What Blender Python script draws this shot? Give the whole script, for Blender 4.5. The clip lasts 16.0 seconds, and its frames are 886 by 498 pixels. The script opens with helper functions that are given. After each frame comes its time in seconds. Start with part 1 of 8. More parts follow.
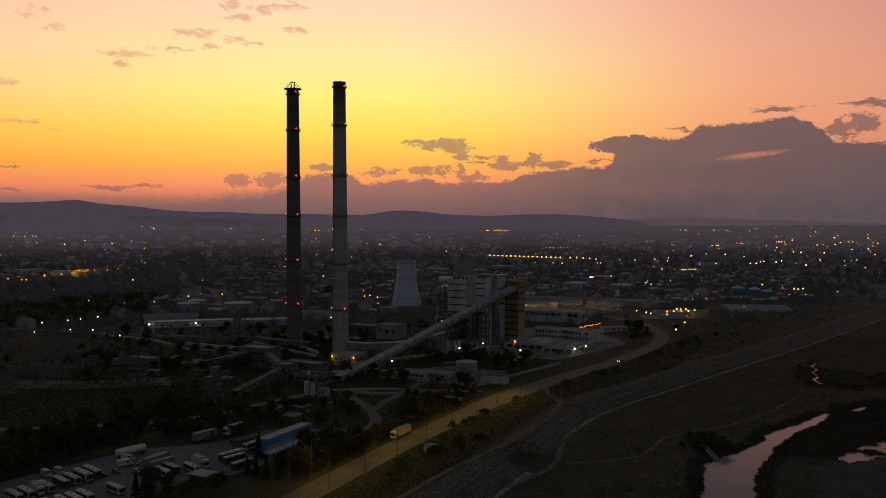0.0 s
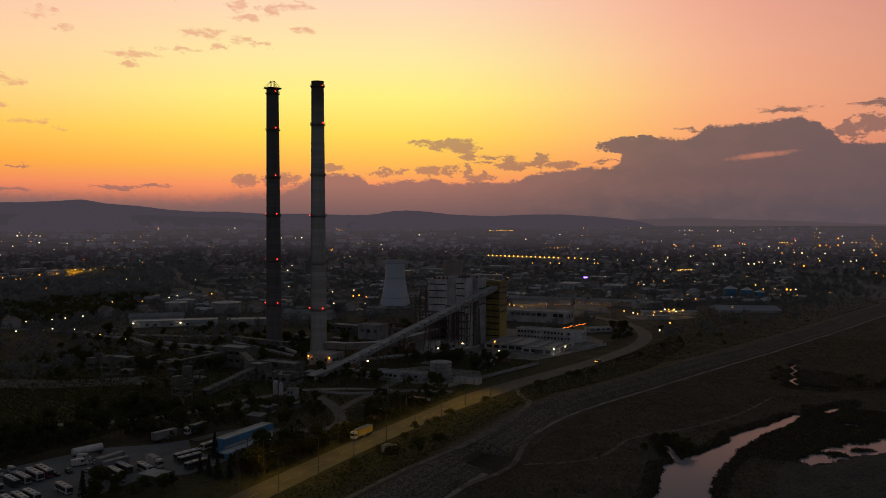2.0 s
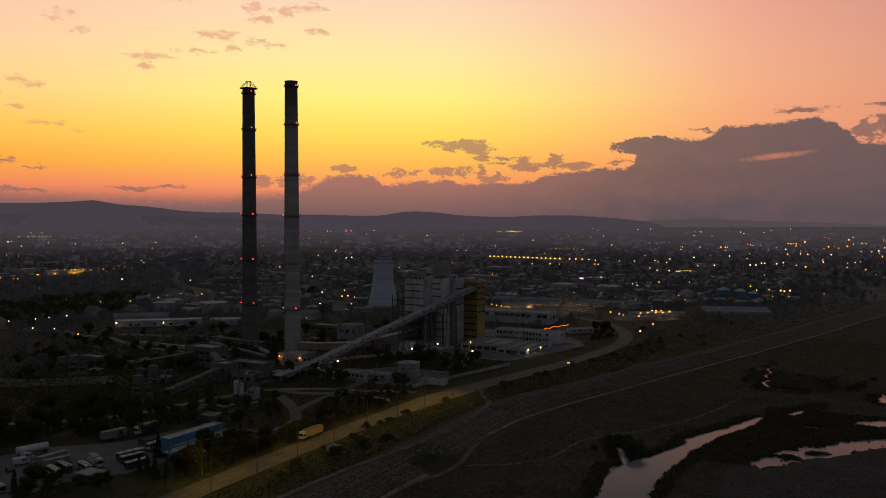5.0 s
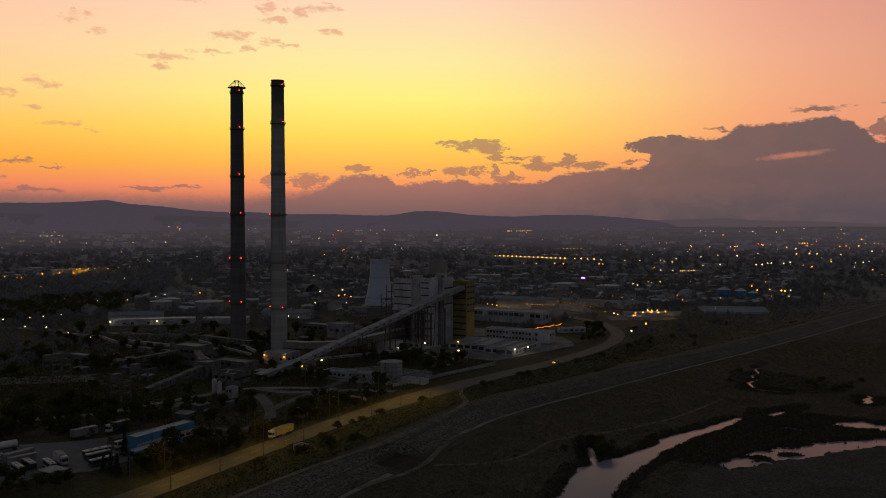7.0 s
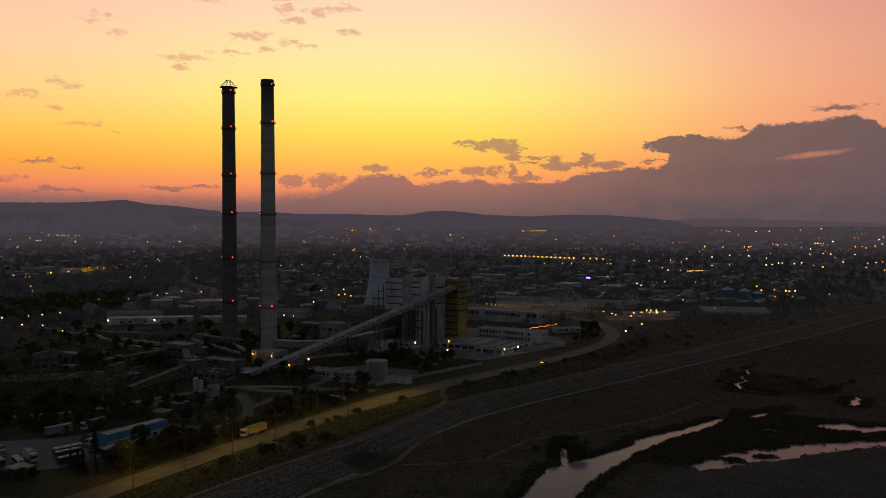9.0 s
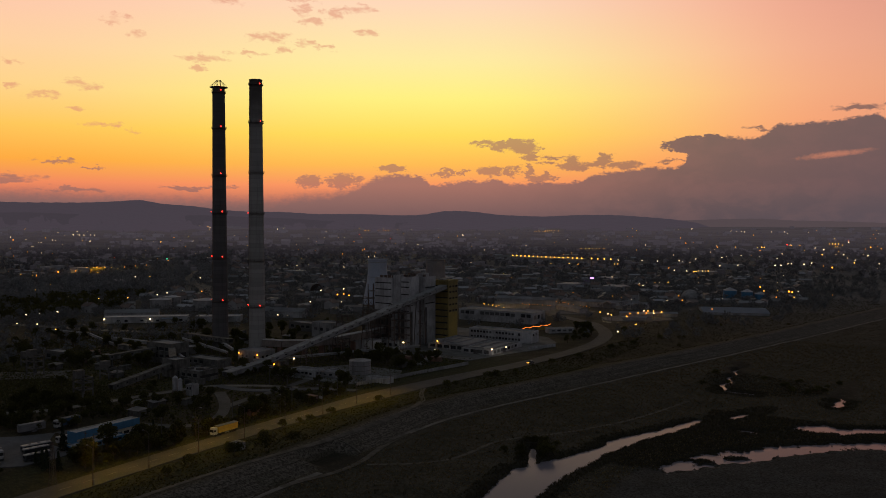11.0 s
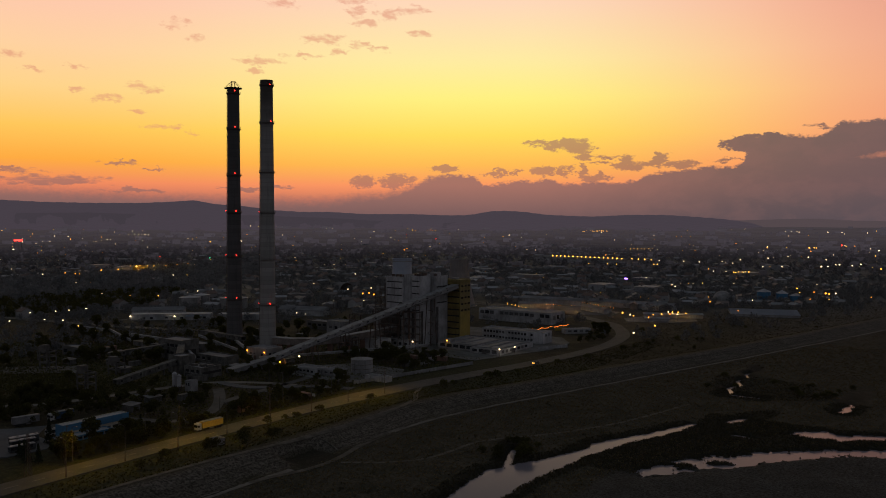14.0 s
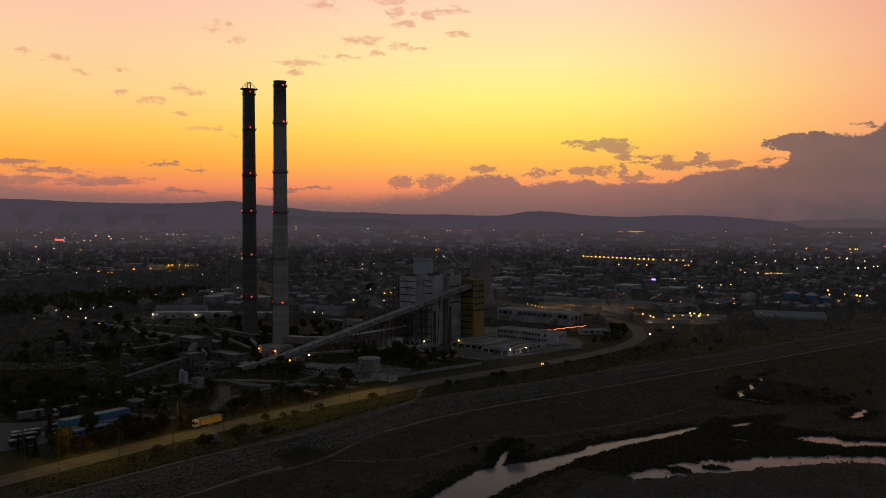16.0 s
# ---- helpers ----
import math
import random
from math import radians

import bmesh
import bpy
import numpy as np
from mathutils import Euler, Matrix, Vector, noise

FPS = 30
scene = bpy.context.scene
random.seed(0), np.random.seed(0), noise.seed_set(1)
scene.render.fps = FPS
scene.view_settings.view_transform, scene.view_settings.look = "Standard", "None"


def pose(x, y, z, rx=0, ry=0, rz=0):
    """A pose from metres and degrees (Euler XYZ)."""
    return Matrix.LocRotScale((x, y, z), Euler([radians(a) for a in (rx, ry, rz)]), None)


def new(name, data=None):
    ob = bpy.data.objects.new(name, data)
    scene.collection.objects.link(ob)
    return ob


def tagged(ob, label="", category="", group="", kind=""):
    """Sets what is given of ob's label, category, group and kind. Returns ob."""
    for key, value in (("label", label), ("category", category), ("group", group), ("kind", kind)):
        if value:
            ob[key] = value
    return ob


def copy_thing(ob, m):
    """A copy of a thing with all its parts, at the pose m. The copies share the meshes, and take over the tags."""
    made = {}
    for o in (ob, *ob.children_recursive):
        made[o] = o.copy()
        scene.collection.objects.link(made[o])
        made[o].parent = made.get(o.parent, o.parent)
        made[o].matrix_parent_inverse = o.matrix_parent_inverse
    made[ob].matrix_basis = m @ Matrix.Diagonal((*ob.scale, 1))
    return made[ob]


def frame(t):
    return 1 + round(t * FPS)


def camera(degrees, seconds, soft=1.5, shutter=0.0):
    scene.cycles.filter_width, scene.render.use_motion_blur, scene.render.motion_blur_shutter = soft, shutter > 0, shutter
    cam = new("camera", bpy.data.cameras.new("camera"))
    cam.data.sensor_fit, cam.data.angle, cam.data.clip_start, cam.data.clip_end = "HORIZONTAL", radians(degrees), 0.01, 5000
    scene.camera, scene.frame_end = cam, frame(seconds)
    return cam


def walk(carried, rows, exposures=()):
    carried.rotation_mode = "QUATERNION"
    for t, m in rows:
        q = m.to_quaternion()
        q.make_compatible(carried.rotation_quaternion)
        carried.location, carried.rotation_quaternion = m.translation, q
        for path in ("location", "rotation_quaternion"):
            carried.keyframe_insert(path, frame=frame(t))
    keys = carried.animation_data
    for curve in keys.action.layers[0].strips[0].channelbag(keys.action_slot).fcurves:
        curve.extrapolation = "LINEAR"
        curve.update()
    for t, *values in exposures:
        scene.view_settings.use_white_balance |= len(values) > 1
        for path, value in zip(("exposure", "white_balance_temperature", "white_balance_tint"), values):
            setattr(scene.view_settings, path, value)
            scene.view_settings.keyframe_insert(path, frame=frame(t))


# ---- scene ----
cam = camera(57.0, 16.0, soft=0.95)
METRES, EYE, TILT, LEAN, TURN = 130.37, 85.0, 0.0, 0.0, 26.8
ROWS = [
    (0.0, 0.0, 0.0, 0.0, -0.0, -2.01, 0.04),
    (0.5, 0.0319, 0.003, -0.0006, 0.1, -2.01, 0.02),
    (1.0, 0.0642, 0.0057, -0.0012, 0.21, -1.99, 0.01),
    (1.5, 0.0963, 0.0087, -0.002, 0.33, -1.99, 0.0),
    (2.0, 0.1275, 0.0117, -0.002, 0.49, -2.0, -0.03),
    (2.5, 0.1557, 0.0141, -0.0029, 0.63, -1.99, -0.01),
    (3.0, 0.1863, 0.0168, -0.0038, 0.79, -1.99, -0.03),
    (3.5, 0.2165, 0.0197, -0.0039, 0.95, -1.97, -0.05),
    (4.0, 0.2458, 0.0222, -0.0044, 1.12, -1.95, -0.05),
    (6.5, 0.3951, 0.0371, -0.0082, 2.09, -1.95, -0.08),
    (7.0, 0.4257, 0.0404, -0.0088, 2.4, -1.96, -0.06),
    (7.5, 0.4567, 0.0437, -0.0094, 2.72, -1.97, -0.05),
    (8.0, 0.4882, 0.0476, -0.0101, 3.03, -1.97, -0.05),
    (8.5, 0.5198, 0.0516, -0.0108, 3.34, -1.97, -0.07),
    (9.0, 0.5494, 0.0555, -0.0114, 3.62, -1.97, -0.08),
    (11.5, 0.7107, 0.0769, -0.0141, 5.09, -1.96, -0.12),
    (12.0, 0.743, 0.0819, -0.0149, 5.46, -1.96, -0.12),
    (12.5, 0.7773, 0.0869, -0.0157, 6.13, -1.96, -0.12),
    (13.0, 0.8098, 0.0924, -0.0163, 6.91, -1.97, -0.12),
    (13.5, 0.8423, 0.0984, -0.0167, 7.71, -1.97, -0.13),
    (14.0, 0.8738, 0.1047, -0.0176, 8.48, -1.96, -0.13),
    (14.5, 0.9053, 0.1114, -0.0179, 9.21, -1.98, -0.17),
    (15.0, 0.9347, 0.1179, -0.0187, 9.91, -1.96, -0.17),
    (15.5, 0.9616, 0.1244, -0.0197, 10.53, -1.95, -0.17),
    (16.0, 0.9901, 0.1314, -0.0205, 11.15, -1.94, -0.18),
]
walk(cam, [(t, pose(0, 0, EYE, TILT, LEAN, TURN) @ pose(METRES * x, METRES * y, METRES * z, 90 + pitch, roll, yaw)) for t, x, y, z, yaw, pitch, roll in ROWS])

# ---- sky: dusk just after sunset, glow in the west, cloud bank beside it ----
SKY = 1.0
SUN_AZ = 33.5           # degrees from +y towards -x
world = bpy.data.worlds.new("dusk_sky")
scene.world = world
world.use_nodes = True


class Nodes:
    """Short hand for building node trees."""

    def __init__(self, tree):
        self.t = tree
        tree.nodes.clear()

    def n(self, kind, **props):
        node = self.t.nodes.new(kind)
        for k, v in props.items():
            if k == "operation":
                node.operation = v
            elif k == "data_type":
                node.data_type = v
            elif k == "blend_type":
                node.blend_type = v
            elif k == "interpolation_type":
                node.interpolation_type = v
            elif k == "feature":
                node.feature = v
        return node

    def link(self, a, b):
        self.t.links.new(a, b)

    def put(self, socket, v):
        if v is None:
            return
        if hasattr(v, "is_output"):
            self.link(v, socket)
        else:
            socket.default_value = v

    def m(self, op, a, b=None, c=None, clamp=False):
        node = self.n("ShaderNodeMath", operation=op)
        node.use_clamp = clamp
        for i, v in enumerate((a, b, c)):
            self.put(node.inputs[i], v)
        return node.outputs[0]

    def smooth(self, x, lo, hi, a=0.0, b=1.0):
        node = self.n("ShaderNodeMapRange", interpolation_type="SMOOTHSTEP")
        for i, v in enumerate((x, lo, hi, a, b)):
            self.put(node.inputs[i], v)
        return node.outputs[0]

    def mix(self, fac, a, b, blend="MIX"):
        node = self.n("ShaderNodeMix", data_type="RGBA", blend_type=blend)
        self.put(node.inputs[0], fac)
        for s, v in ((node.inputs[6], a), (node.inputs[7], b)):
            self.put(s, (*v, 1) if isinstance(v, tuple) and len(v) == 3 else v)
        return node.outputs[2]

    def ramp(self, fac, stops, mode="LINEAR"):
        node = self.n("ShaderNodeValToRGB")
        cr = node.color_ramp
        cr.interpolation = mode
        while len(cr.elements) < len(stops):
            cr.elements.new(0.5)
        for el, (p, c) in zip(cr.elements, stops):
            el.position = p
            el.color = (*c, 1) if isinstance(c, tuple) else (c, c, c, 1)
        self.put(node.inputs[0], fac)
        return node.outputs[0]

    def noise(self, vec, scale, detail=4.0, rough=0.55, distort=0.0):
        node = self.n("ShaderNodeTexNoise")
        if vec is not None:
            self.link(vec, node.inputs["Vector"])
        node.inputs["Scale"].default_value = scale
        node.inputs["Detail"].default_value = detail
        node.inputs["Roughness"].default_value = rough
        node.inputs["Distortion"].default_value = distort
        return node.outputs["Fac"]

    def vec(self, x, y, z=0.0):
        node = self.n("ShaderNodeCombineXYZ")
        for i, v in enumerate((x, y, z)):
            self.put(node.inputs[i], v)
        return node.outputs[0]


def srgb(r, g, b):
    """Linear colour from 0..255 display values."""
    return tuple(((v / 255) / 12.92) if v <= 10 else (((v / 255) + 0.055) / 1.055) ** 2.4 for v in (r, g, b))


w = Nodes(world.node_tree)
tc = w.n("ShaderNodeTexCoord")
sep = w.n("ShaderNodeSeparateXYZ")
w.link(tc.outputs["Generated"], sep.inputs[0])
DEG = 180 / math.pi
elev = w.m("MULTIPLY", w.m("ARCSINE", sep.outputs[2]), DEG)
rot = radians(SUN_AZ)
side = w.m("ADD", w.m("MULTIPLY", sep.outputs[0], math.cos(rot)), w.m("MULTIPLY", sep.outputs[1], math.sin(rot)))
ahead = w.m("SUBTRACT", w.m("MULTIPLY", sep.outputs[1], math.cos(rot)), w.m("MULTIPLY", sep.outputs[0], math.sin(rot)))
az = w.m("MULTIPLY", w.m("ARCTAN2", side, ahead), DEG)       # degrees to the right of the glow
e01 = w.m("DIVIDE", elev, 90.0, clamp=True)


def e(deg):
    return deg / 90


glow = w.ramp(e01, [(0, srgb(140, 96, 92)), (e(1.3), srgb(200, 120, 96)), (e(2.4), srgb(252, 150, 99)), (e(3.9), srgb(255, 187, 84)), (e(6), srgb(255, 221, 92)),
                    (e(8.5), srgb(255, 241, 130)), (e(11), srgb(255, 236, 162)), (e(15.3), srgb(255, 214, 188)), (e(17.2), srgb(176, 152, 134)), (e(21), srgb(126, 119, 115)), (e(32), srgb(98, 100, 101)), (1, srgb(83, 92, 101))])
left = w.ramp(e01, [(0, srgb(112, 86, 92)), (e(1.3), srgb(178, 108, 96)), (e(2.4), srgb(242, 138, 96)), (e(3.9), srgb(255, 172, 66)), (e(6), srgb(255, 200, 92)),
                    (e(8.5), srgb(255, 212, 140)), (e(11), srgb(255, 210, 162)), (e(15.3), srgb(254, 196, 178)), (e(17.2), srgb(160, 138, 128)), (e(21), srgb(122, 115, 113)), (e(32), srgb(96, 98, 99)), (1, srgb(83, 92, 101))])
right = w.ramp(e01, [(0, srgb(108, 84, 88)), (e(1.3), srgb(146, 98, 92)), (e(2.4), srgb(226, 128, 98)), (e(3.9), srgb(252, 148, 106)), (e(6), srgb(255, 169, 119)),
                     (e(8.5), srgb(254, 180, 134)), (e(11), srgb(251, 181, 146)), (e(14.9), srgb(243, 171, 148)), (e(16.4), srgb(150, 127, 121)), (e(20), srgb(120, 111, 110)), (e(32), srgb(94, 96, 98)), (1, srgb(83, 92, 101))])
back = w.ramp(e01, [(0, srgb(90, 92, 98)), (e(8), srgb(122, 118, 124)), (e(20), srgb(118, 118, 123)), (e(45), srgb(96, 102, 110)), (1, srgb(83, 92, 101))])
clear = w.mix(w.smooth(az, -2.0, -28.0), glow, left)
clear = w.mix(w.smooth(az, 2.5, 29.0), clear, right)
dusk_side = w.ramp(e01, [(0, srgb(96, 80, 88)), (e(2.4), srgb(176, 112, 101)), (e(6), srgb(216, 142, 117)), (e(9), srgb(214, 145, 123)), (e(14.9), srgb(197, 137, 128)), (e(16.4), srgb(140, 118, 116)), (e(20), srgb(116, 107, 108)), (e(32), srgb(94, 96, 98)), (1, srgb(83, 92, 101))])
clear = w.mix(w.smooth(az, 17.0, 46.0), clear, dusk_side)
clear = w.mix(w.smooth(w.m("ABSOLUTE", az), 42.0, 75.0), clear, back)

# cloud bank: its upper edge by azimuth, frayed by noise
q = w.vec(w.m("MULTIPLY", az, 0.5), w.m("MULTIPLY", elev, 0.85), 0.0)
puff = w.noise(q, 0.9, 7.0, 0.6, 0.35)
puff_fine = w.noise(q, 3.2, 6.0, 0.6, 0.3)
puff_tiny = w.noise(q, 9.0, 4.0, 0.6, 0.2)
fray = w.m("ADD", w.m("MULTIPLY", w.m("SUBTRACT", puff, 0.5), 1.2), w.m("MULTIPLY", w.m("SUBTRACT", puff_fine, 0.5), 2.4))
fray = w.m("ADD", fray, w.m("MULTIPLY", w.m("SUBTRACT", puff_tiny, 0.5), 1.5))
az01 = w.m("DIVIDE", w.m("ADD", az, 45.0), 90.0, clamp=True)


def a(deg):
    return (deg + 45) / 90


edge_left = w.ramp(az01, [(a(-45), 0.27), (a(-33), 0.24), (a(-29), 0.20), (a(-23), 0.17), (a(-17), 0.15), (a(-10), 0.14), (a(-8.4), 0.17), (a(-5), 0.20), (a(-3.66), 0.255), (a(-2.9), 0.30), (a(-1.3), 0.33), (a(0.2), 0.318), (a(0.8), 0.287), (a(1.2), 0.248), (a(2.6), 0.268), (a(3.8), 0.288), (a(4.6), 0.272), (a(5.4), 0.296), (a(6.3), 0.268), (a(7.7), 0.256), (a(8.5), 0.276), (a(10.5), 0.264), (a(11.7), 0.287), (a(12.4), 0.322), (a(13.6), 0.337)])
edge_right = w.ramp(az01, [(a(13.6), 0.337), (a(16.3), 0.365), (a(18.2), 0.37), (a(18.7), 0.46), (a(19.2), 0.571), (a(20.1), 0.565), (a(21.9), 0.553), (a(22.3), 0.541), (a(23.0), 0.557), (a(23.7), 0.585), (a(24.0), 0.628), (a(24.4), 0.638), (a(24.8), 0.622), (a(26.5), 0.637), (a(28.2), 0.644), (a(28.9), 0.655), (a(29.6), 0.67), (a(30.0), 0.671), (a(30.2), 0.638), (a(30.8), 0.642), (a(31.1), 0.592), (a(31.7), 0.564), (a(32.2), 0.492), (a(36), 0.47), (a(45), 0.4)])
edge = w.m("MULTIPLY", w.mix(w.smooth(az, 13.4, 13.8), edge_left, edge_right), 10.0)
bank = w.smooth(w.m("SUBTRACT", w.m("ADD", edge, w.m("MULTIPLY", fray, 0.3)), elev), w.smooth(az, 0.0, -10.0, -0.10, -0.55), w.smooth(az, 0.0, -10.0, 0.14, 0.65))
stir = w.n("ShaderNodeTexNoise")
w.link(q, stir.inputs["Vector"])
stir.inputs["Scale"].default_value, stir.inputs["Detail"].default_value, stir.inputs["Roughness"].default_value = 2.2, 5.0, 0.65
stirred = w.n("ShaderNodeVectorMath", operation="MULTIPLY_ADD")
w.link(stir.outputs["Color"], stirred.inputs[0])
stirred.inputs[1].default_value = (3.2, 1.15, 0.0)
w.link(w.vec(w.m("SUBTRACT", az, 1.6), w.m("SUBTRACT", elev, 0.575), 0.0), stirred.inputs[2])
spot_at = stirred.outputs[0]             # azimuth and elevation, stirred so that cloud rims billow


def ellipse(ca, ce, ra, re):
    """1 at the middle, 0 on the rim; degrees of azimuth and elevation."""
    node = w.n("ShaderNodeVectorMath", operation="MULTIPLY_ADD")
    w.link(spot_at, node.inputs[0])
    node.inputs[1].default_value = (1 / ra, 1 / re, 0)
    node.inputs[2].default_value = (-ca / ra, -ce / re, 0)
    dot = w.n("ShaderNodeVectorMath", operation="DOT_PRODUCT")
    w.link(node.outputs[0], dot.inputs[0])
    w.link(node.outputs[0], dot.inputs[1])
    return dot.outputs["Value"]


def any_of(spots):
    """Highest value of several ellipses, in degrees: azimuth, elevation and the two half axes."""
    best = None
    for spot in spots:
        d = ellipse(*spot)
        best = d if best is None else w.m("MINIMUM", best, d)
    return w.m("SUBTRACT", 1.0, best)


# a lighter rift in the bank, and the bank's overhanging end
tilted = w.m("SUBTRACT", elev, w.m("MULTIPLY", w.m("SUBTRACT", az, 27.0), 0.10))
rift_x = w.m("DIVIDE", w.m("SUBTRACT", az, 27.4), 2.6)
rift_y = w.m("DIVIDE", w.m("SUBTRACT", tilted, 4.22), 0.26)
rift = w.m("SUBTRACT", 1.0, w.m("ADD", w.m("MULTIPLY", rift_x, rift_x), w.m("MULTIPLY", rift_y, rift_y)))
rift = w.smooth(w.m("ADD", rift, w.m("MULTIPLY", fray, 0.6)), 0.0, 1.3, 0.0, 0.45)
lobe = w.smooth(w.m("ADD", any_of([(19.5, 5.08, 2.7, 0.66), (21.5, 4.6, 3.0, 0.9)]), w.m("MULTIPLY", fray, 0.35)), 0.0, 0.3)
bank = w.m("MAXIMUM", bank, lobe)

CLOUDS = [(6.54, 5.26, 1.9, 0.4), (7.65, 5.1, 1.05, 0.56), (5.28, 5.39, 1.5, 0.24), (8.05, 4.55, 0.75, 0.3), (11.47, 3.81, 1.7, 0.36), (13.03, 4.2, 0.65, 0.6), (10.73, 4.1, 0.65, 0.45), (14.4, 3.8, 1.2, 0.34), (5.16, 3.47, 1.0, 0.36), (6.66, 3.5, 0.6, 0.5), (7.77, 3.45, 0.42, 0.6), (8.8, 3.0, 1.1, 0.36),
          (9.27, 3.19, 0.35, 0.32), (1.61, 3.26, 0.7, 0.22), (2.2, 3.6, 0.4, 0.28), (2.43, 3.38, 0.4, 0.25), (3.22, 3.39, 0.22, 0.25), (-1.64, 3.63, 1.2, 0.24), (32.56, 5.7, 0.8, 0.65), (33.93, 6.1, 1.1, 0.6), (-7.46, 2.75, 1.1, 0.5), (-5.0, 2.8, 1.4, 0.55)]
STREAKS = [(28.9, 7.09, 2.1, 0.24), (23.0, 6.09, 1.1, 0.17), (34.3, 7.26, 1.8, 0.24), (9.7, 4.48, 1.1, 0.16), (9.15, 4.02, 0.8, 0.16), (17.46, 4.06, 1.1, 0.16), (-32.4, 3.58, 2.2, 0.26), (-30.1, 3.17, 2.8, 0.18), (-27.6, 2.55, 4.2, 0.46), (-31.7, 2.52, 2.6, 0.42), (-23.5, 3.75, 1.4, 0.2), (-21.3, 3.43, 0.9, 0.12), (-22.6, 1.94, 2.6, 0.2), (-14.8, 2.23, 3.2, 0.16)]
FLAKES = [(-7.8, 14.2, 0.7, 0.5), (-7.2, 13.41, 1.1, 0.26), (-5.6, 14.0, 0.8, 0.42), (-4.06, 14.28, 1.4, 0.28), (-3.5, 12.77, 0.9, 0.2), (-7.7, 12.03, 0.8, 0.26), (-10.1, 12.28, 1.6, 0.34), (-9.16, 11.59, 0.5, 0.26), (-6.3, 11.78, 0.8, 0.16), (-11.7, 11.2, 2.0, 0.2), (-14.6, 10.7, 1.8, 0.28), (-14.6, 10.1, 0.6, 0.2), (-19.8, 12.78, 0.8, 0.4), (-18.3, 11.89, 0.7, 0.25),
          (-29.7, 10.1, 0.9, 0.34), (-31.6, 10.28, 0.5, 0.25), (-28.3, 9.36, 0.6, 0.2), (-25.9, 9.73, 0.6, 0.2), (-25.8, 8.28, 0.5, 0.2), (-24.0, 7.88, 1.2, 0.28), (-21.8, 8.68, 1.4, 0.34), (-21.0, 8.4, 0.7, 0.2), (-22.3, 7.08, 0.8, 0.2), (-20.6, 6.19, 1.3, 0.18), (-18.9, 5.82, 0.5, 0.18), (-8.2, 14.9, 1.6, 0.26), (-12.8, 14.5, 1.3, 0.35), (-8.0, 17.5, 7.0, 1.5)]
cumulus = w.smooth(w.m("ADD", any_of(CLOUDS), w.m("MULTIPLY", fray, 0.95)), -0.15, 0.6, 0.0, 0.76)
sq = w.vec(w.m("MULTIPLY", az, 0.45), w.m("MULTIPLY", elev, 2.0), 7.0)
wisp = w.m("SUBTRACT", w.noise(sq, 1.6, 6.0, 0.6, 0.3), 0.5)
streaks = w.smooth(w.m("ADD", any_of(STREAKS), w.m("MULTIPLY", wisp, 3.0)), 0.0, 0.95)
mass = w.m("MAXIMUM", w.m("SUBTRACT", bank, w.m("MULTIPLY", rift, bank)), w.m("MAXIMUM", cumulus, w.m("MULTIPLY", streaks, 0.85)))
# colour of the clouds by height and by nearness to the glow
lit = w.smooth(puff, 0.40, 0.66)
bank_low = w.ramp(w.m("DIVIDE", elev, 10.0, clamp=True), [(0, srgb(88, 77, 82)), (0.1, srgb(98, 83, 85)), (0.22, srgb(107, 89, 88)), (0.4, srgb(112, 93, 90)), (0.7, srgb(118, 97, 92)), (1, srgb(140, 107, 100))])
bank_col = w.mix(w.m("MULTIPLY", lit, 0.25), bank_low, srgb(142, 104, 98))
bank_col = w.mix(w.smooth(az, 22.0, 2.0, 0.0, 0.85), bank_col, w.ramp(w.m("DIVIDE", elev, 10.0, clamp=True), [(0, srgb(112, 88, 90)), (0.12, srgb(140, 103, 98)), (0.25, srgb(166, 115, 104)), (0.6, srgb(176, 121, 108))]))
bank_col = w.mix(w.smooth(az, 14.0, 34.0, 0.0, 0.6), bank_col, srgb(87, 78, 86))
# small high flakes
hq = w.vec(w.m("MULTIPLY", az, 0.55), w.m("ADD", w.m("MULTIPLY", elev, 1.5), w.m("MULTIPLY", az, 0.22)), 3.0)
flake = w.m("SUBTRACT", w.noise(hq, 1.7, 6.0, 0.6, 0.4), 0.5)
flakes = w.smooth(w.m("ADD", any_of(FLAKES), w.m("MULTIPLY", flake, 4.6)), -0.15, 1.35, 0.0, 0.6)
sky = w.mix(flakes, clear, srgb(222, 144, 120))
sky = w.mix(w.m("MULTIPLY", mass, 0.94), sky, bank_col)
sky = w.mix(w.smooth(elev, 0.0, -3.0), sky, srgb(26, 24, 26))
bg = w.n("ShaderNodeBackground")
bg.inputs[1].default_value = SKY
w.link(sky, bg.inputs[0])
out = w.n("ShaderNodeOutputWorld")
w.link(bg.outputs[0], out.inputs[0])

# ---- materials ----


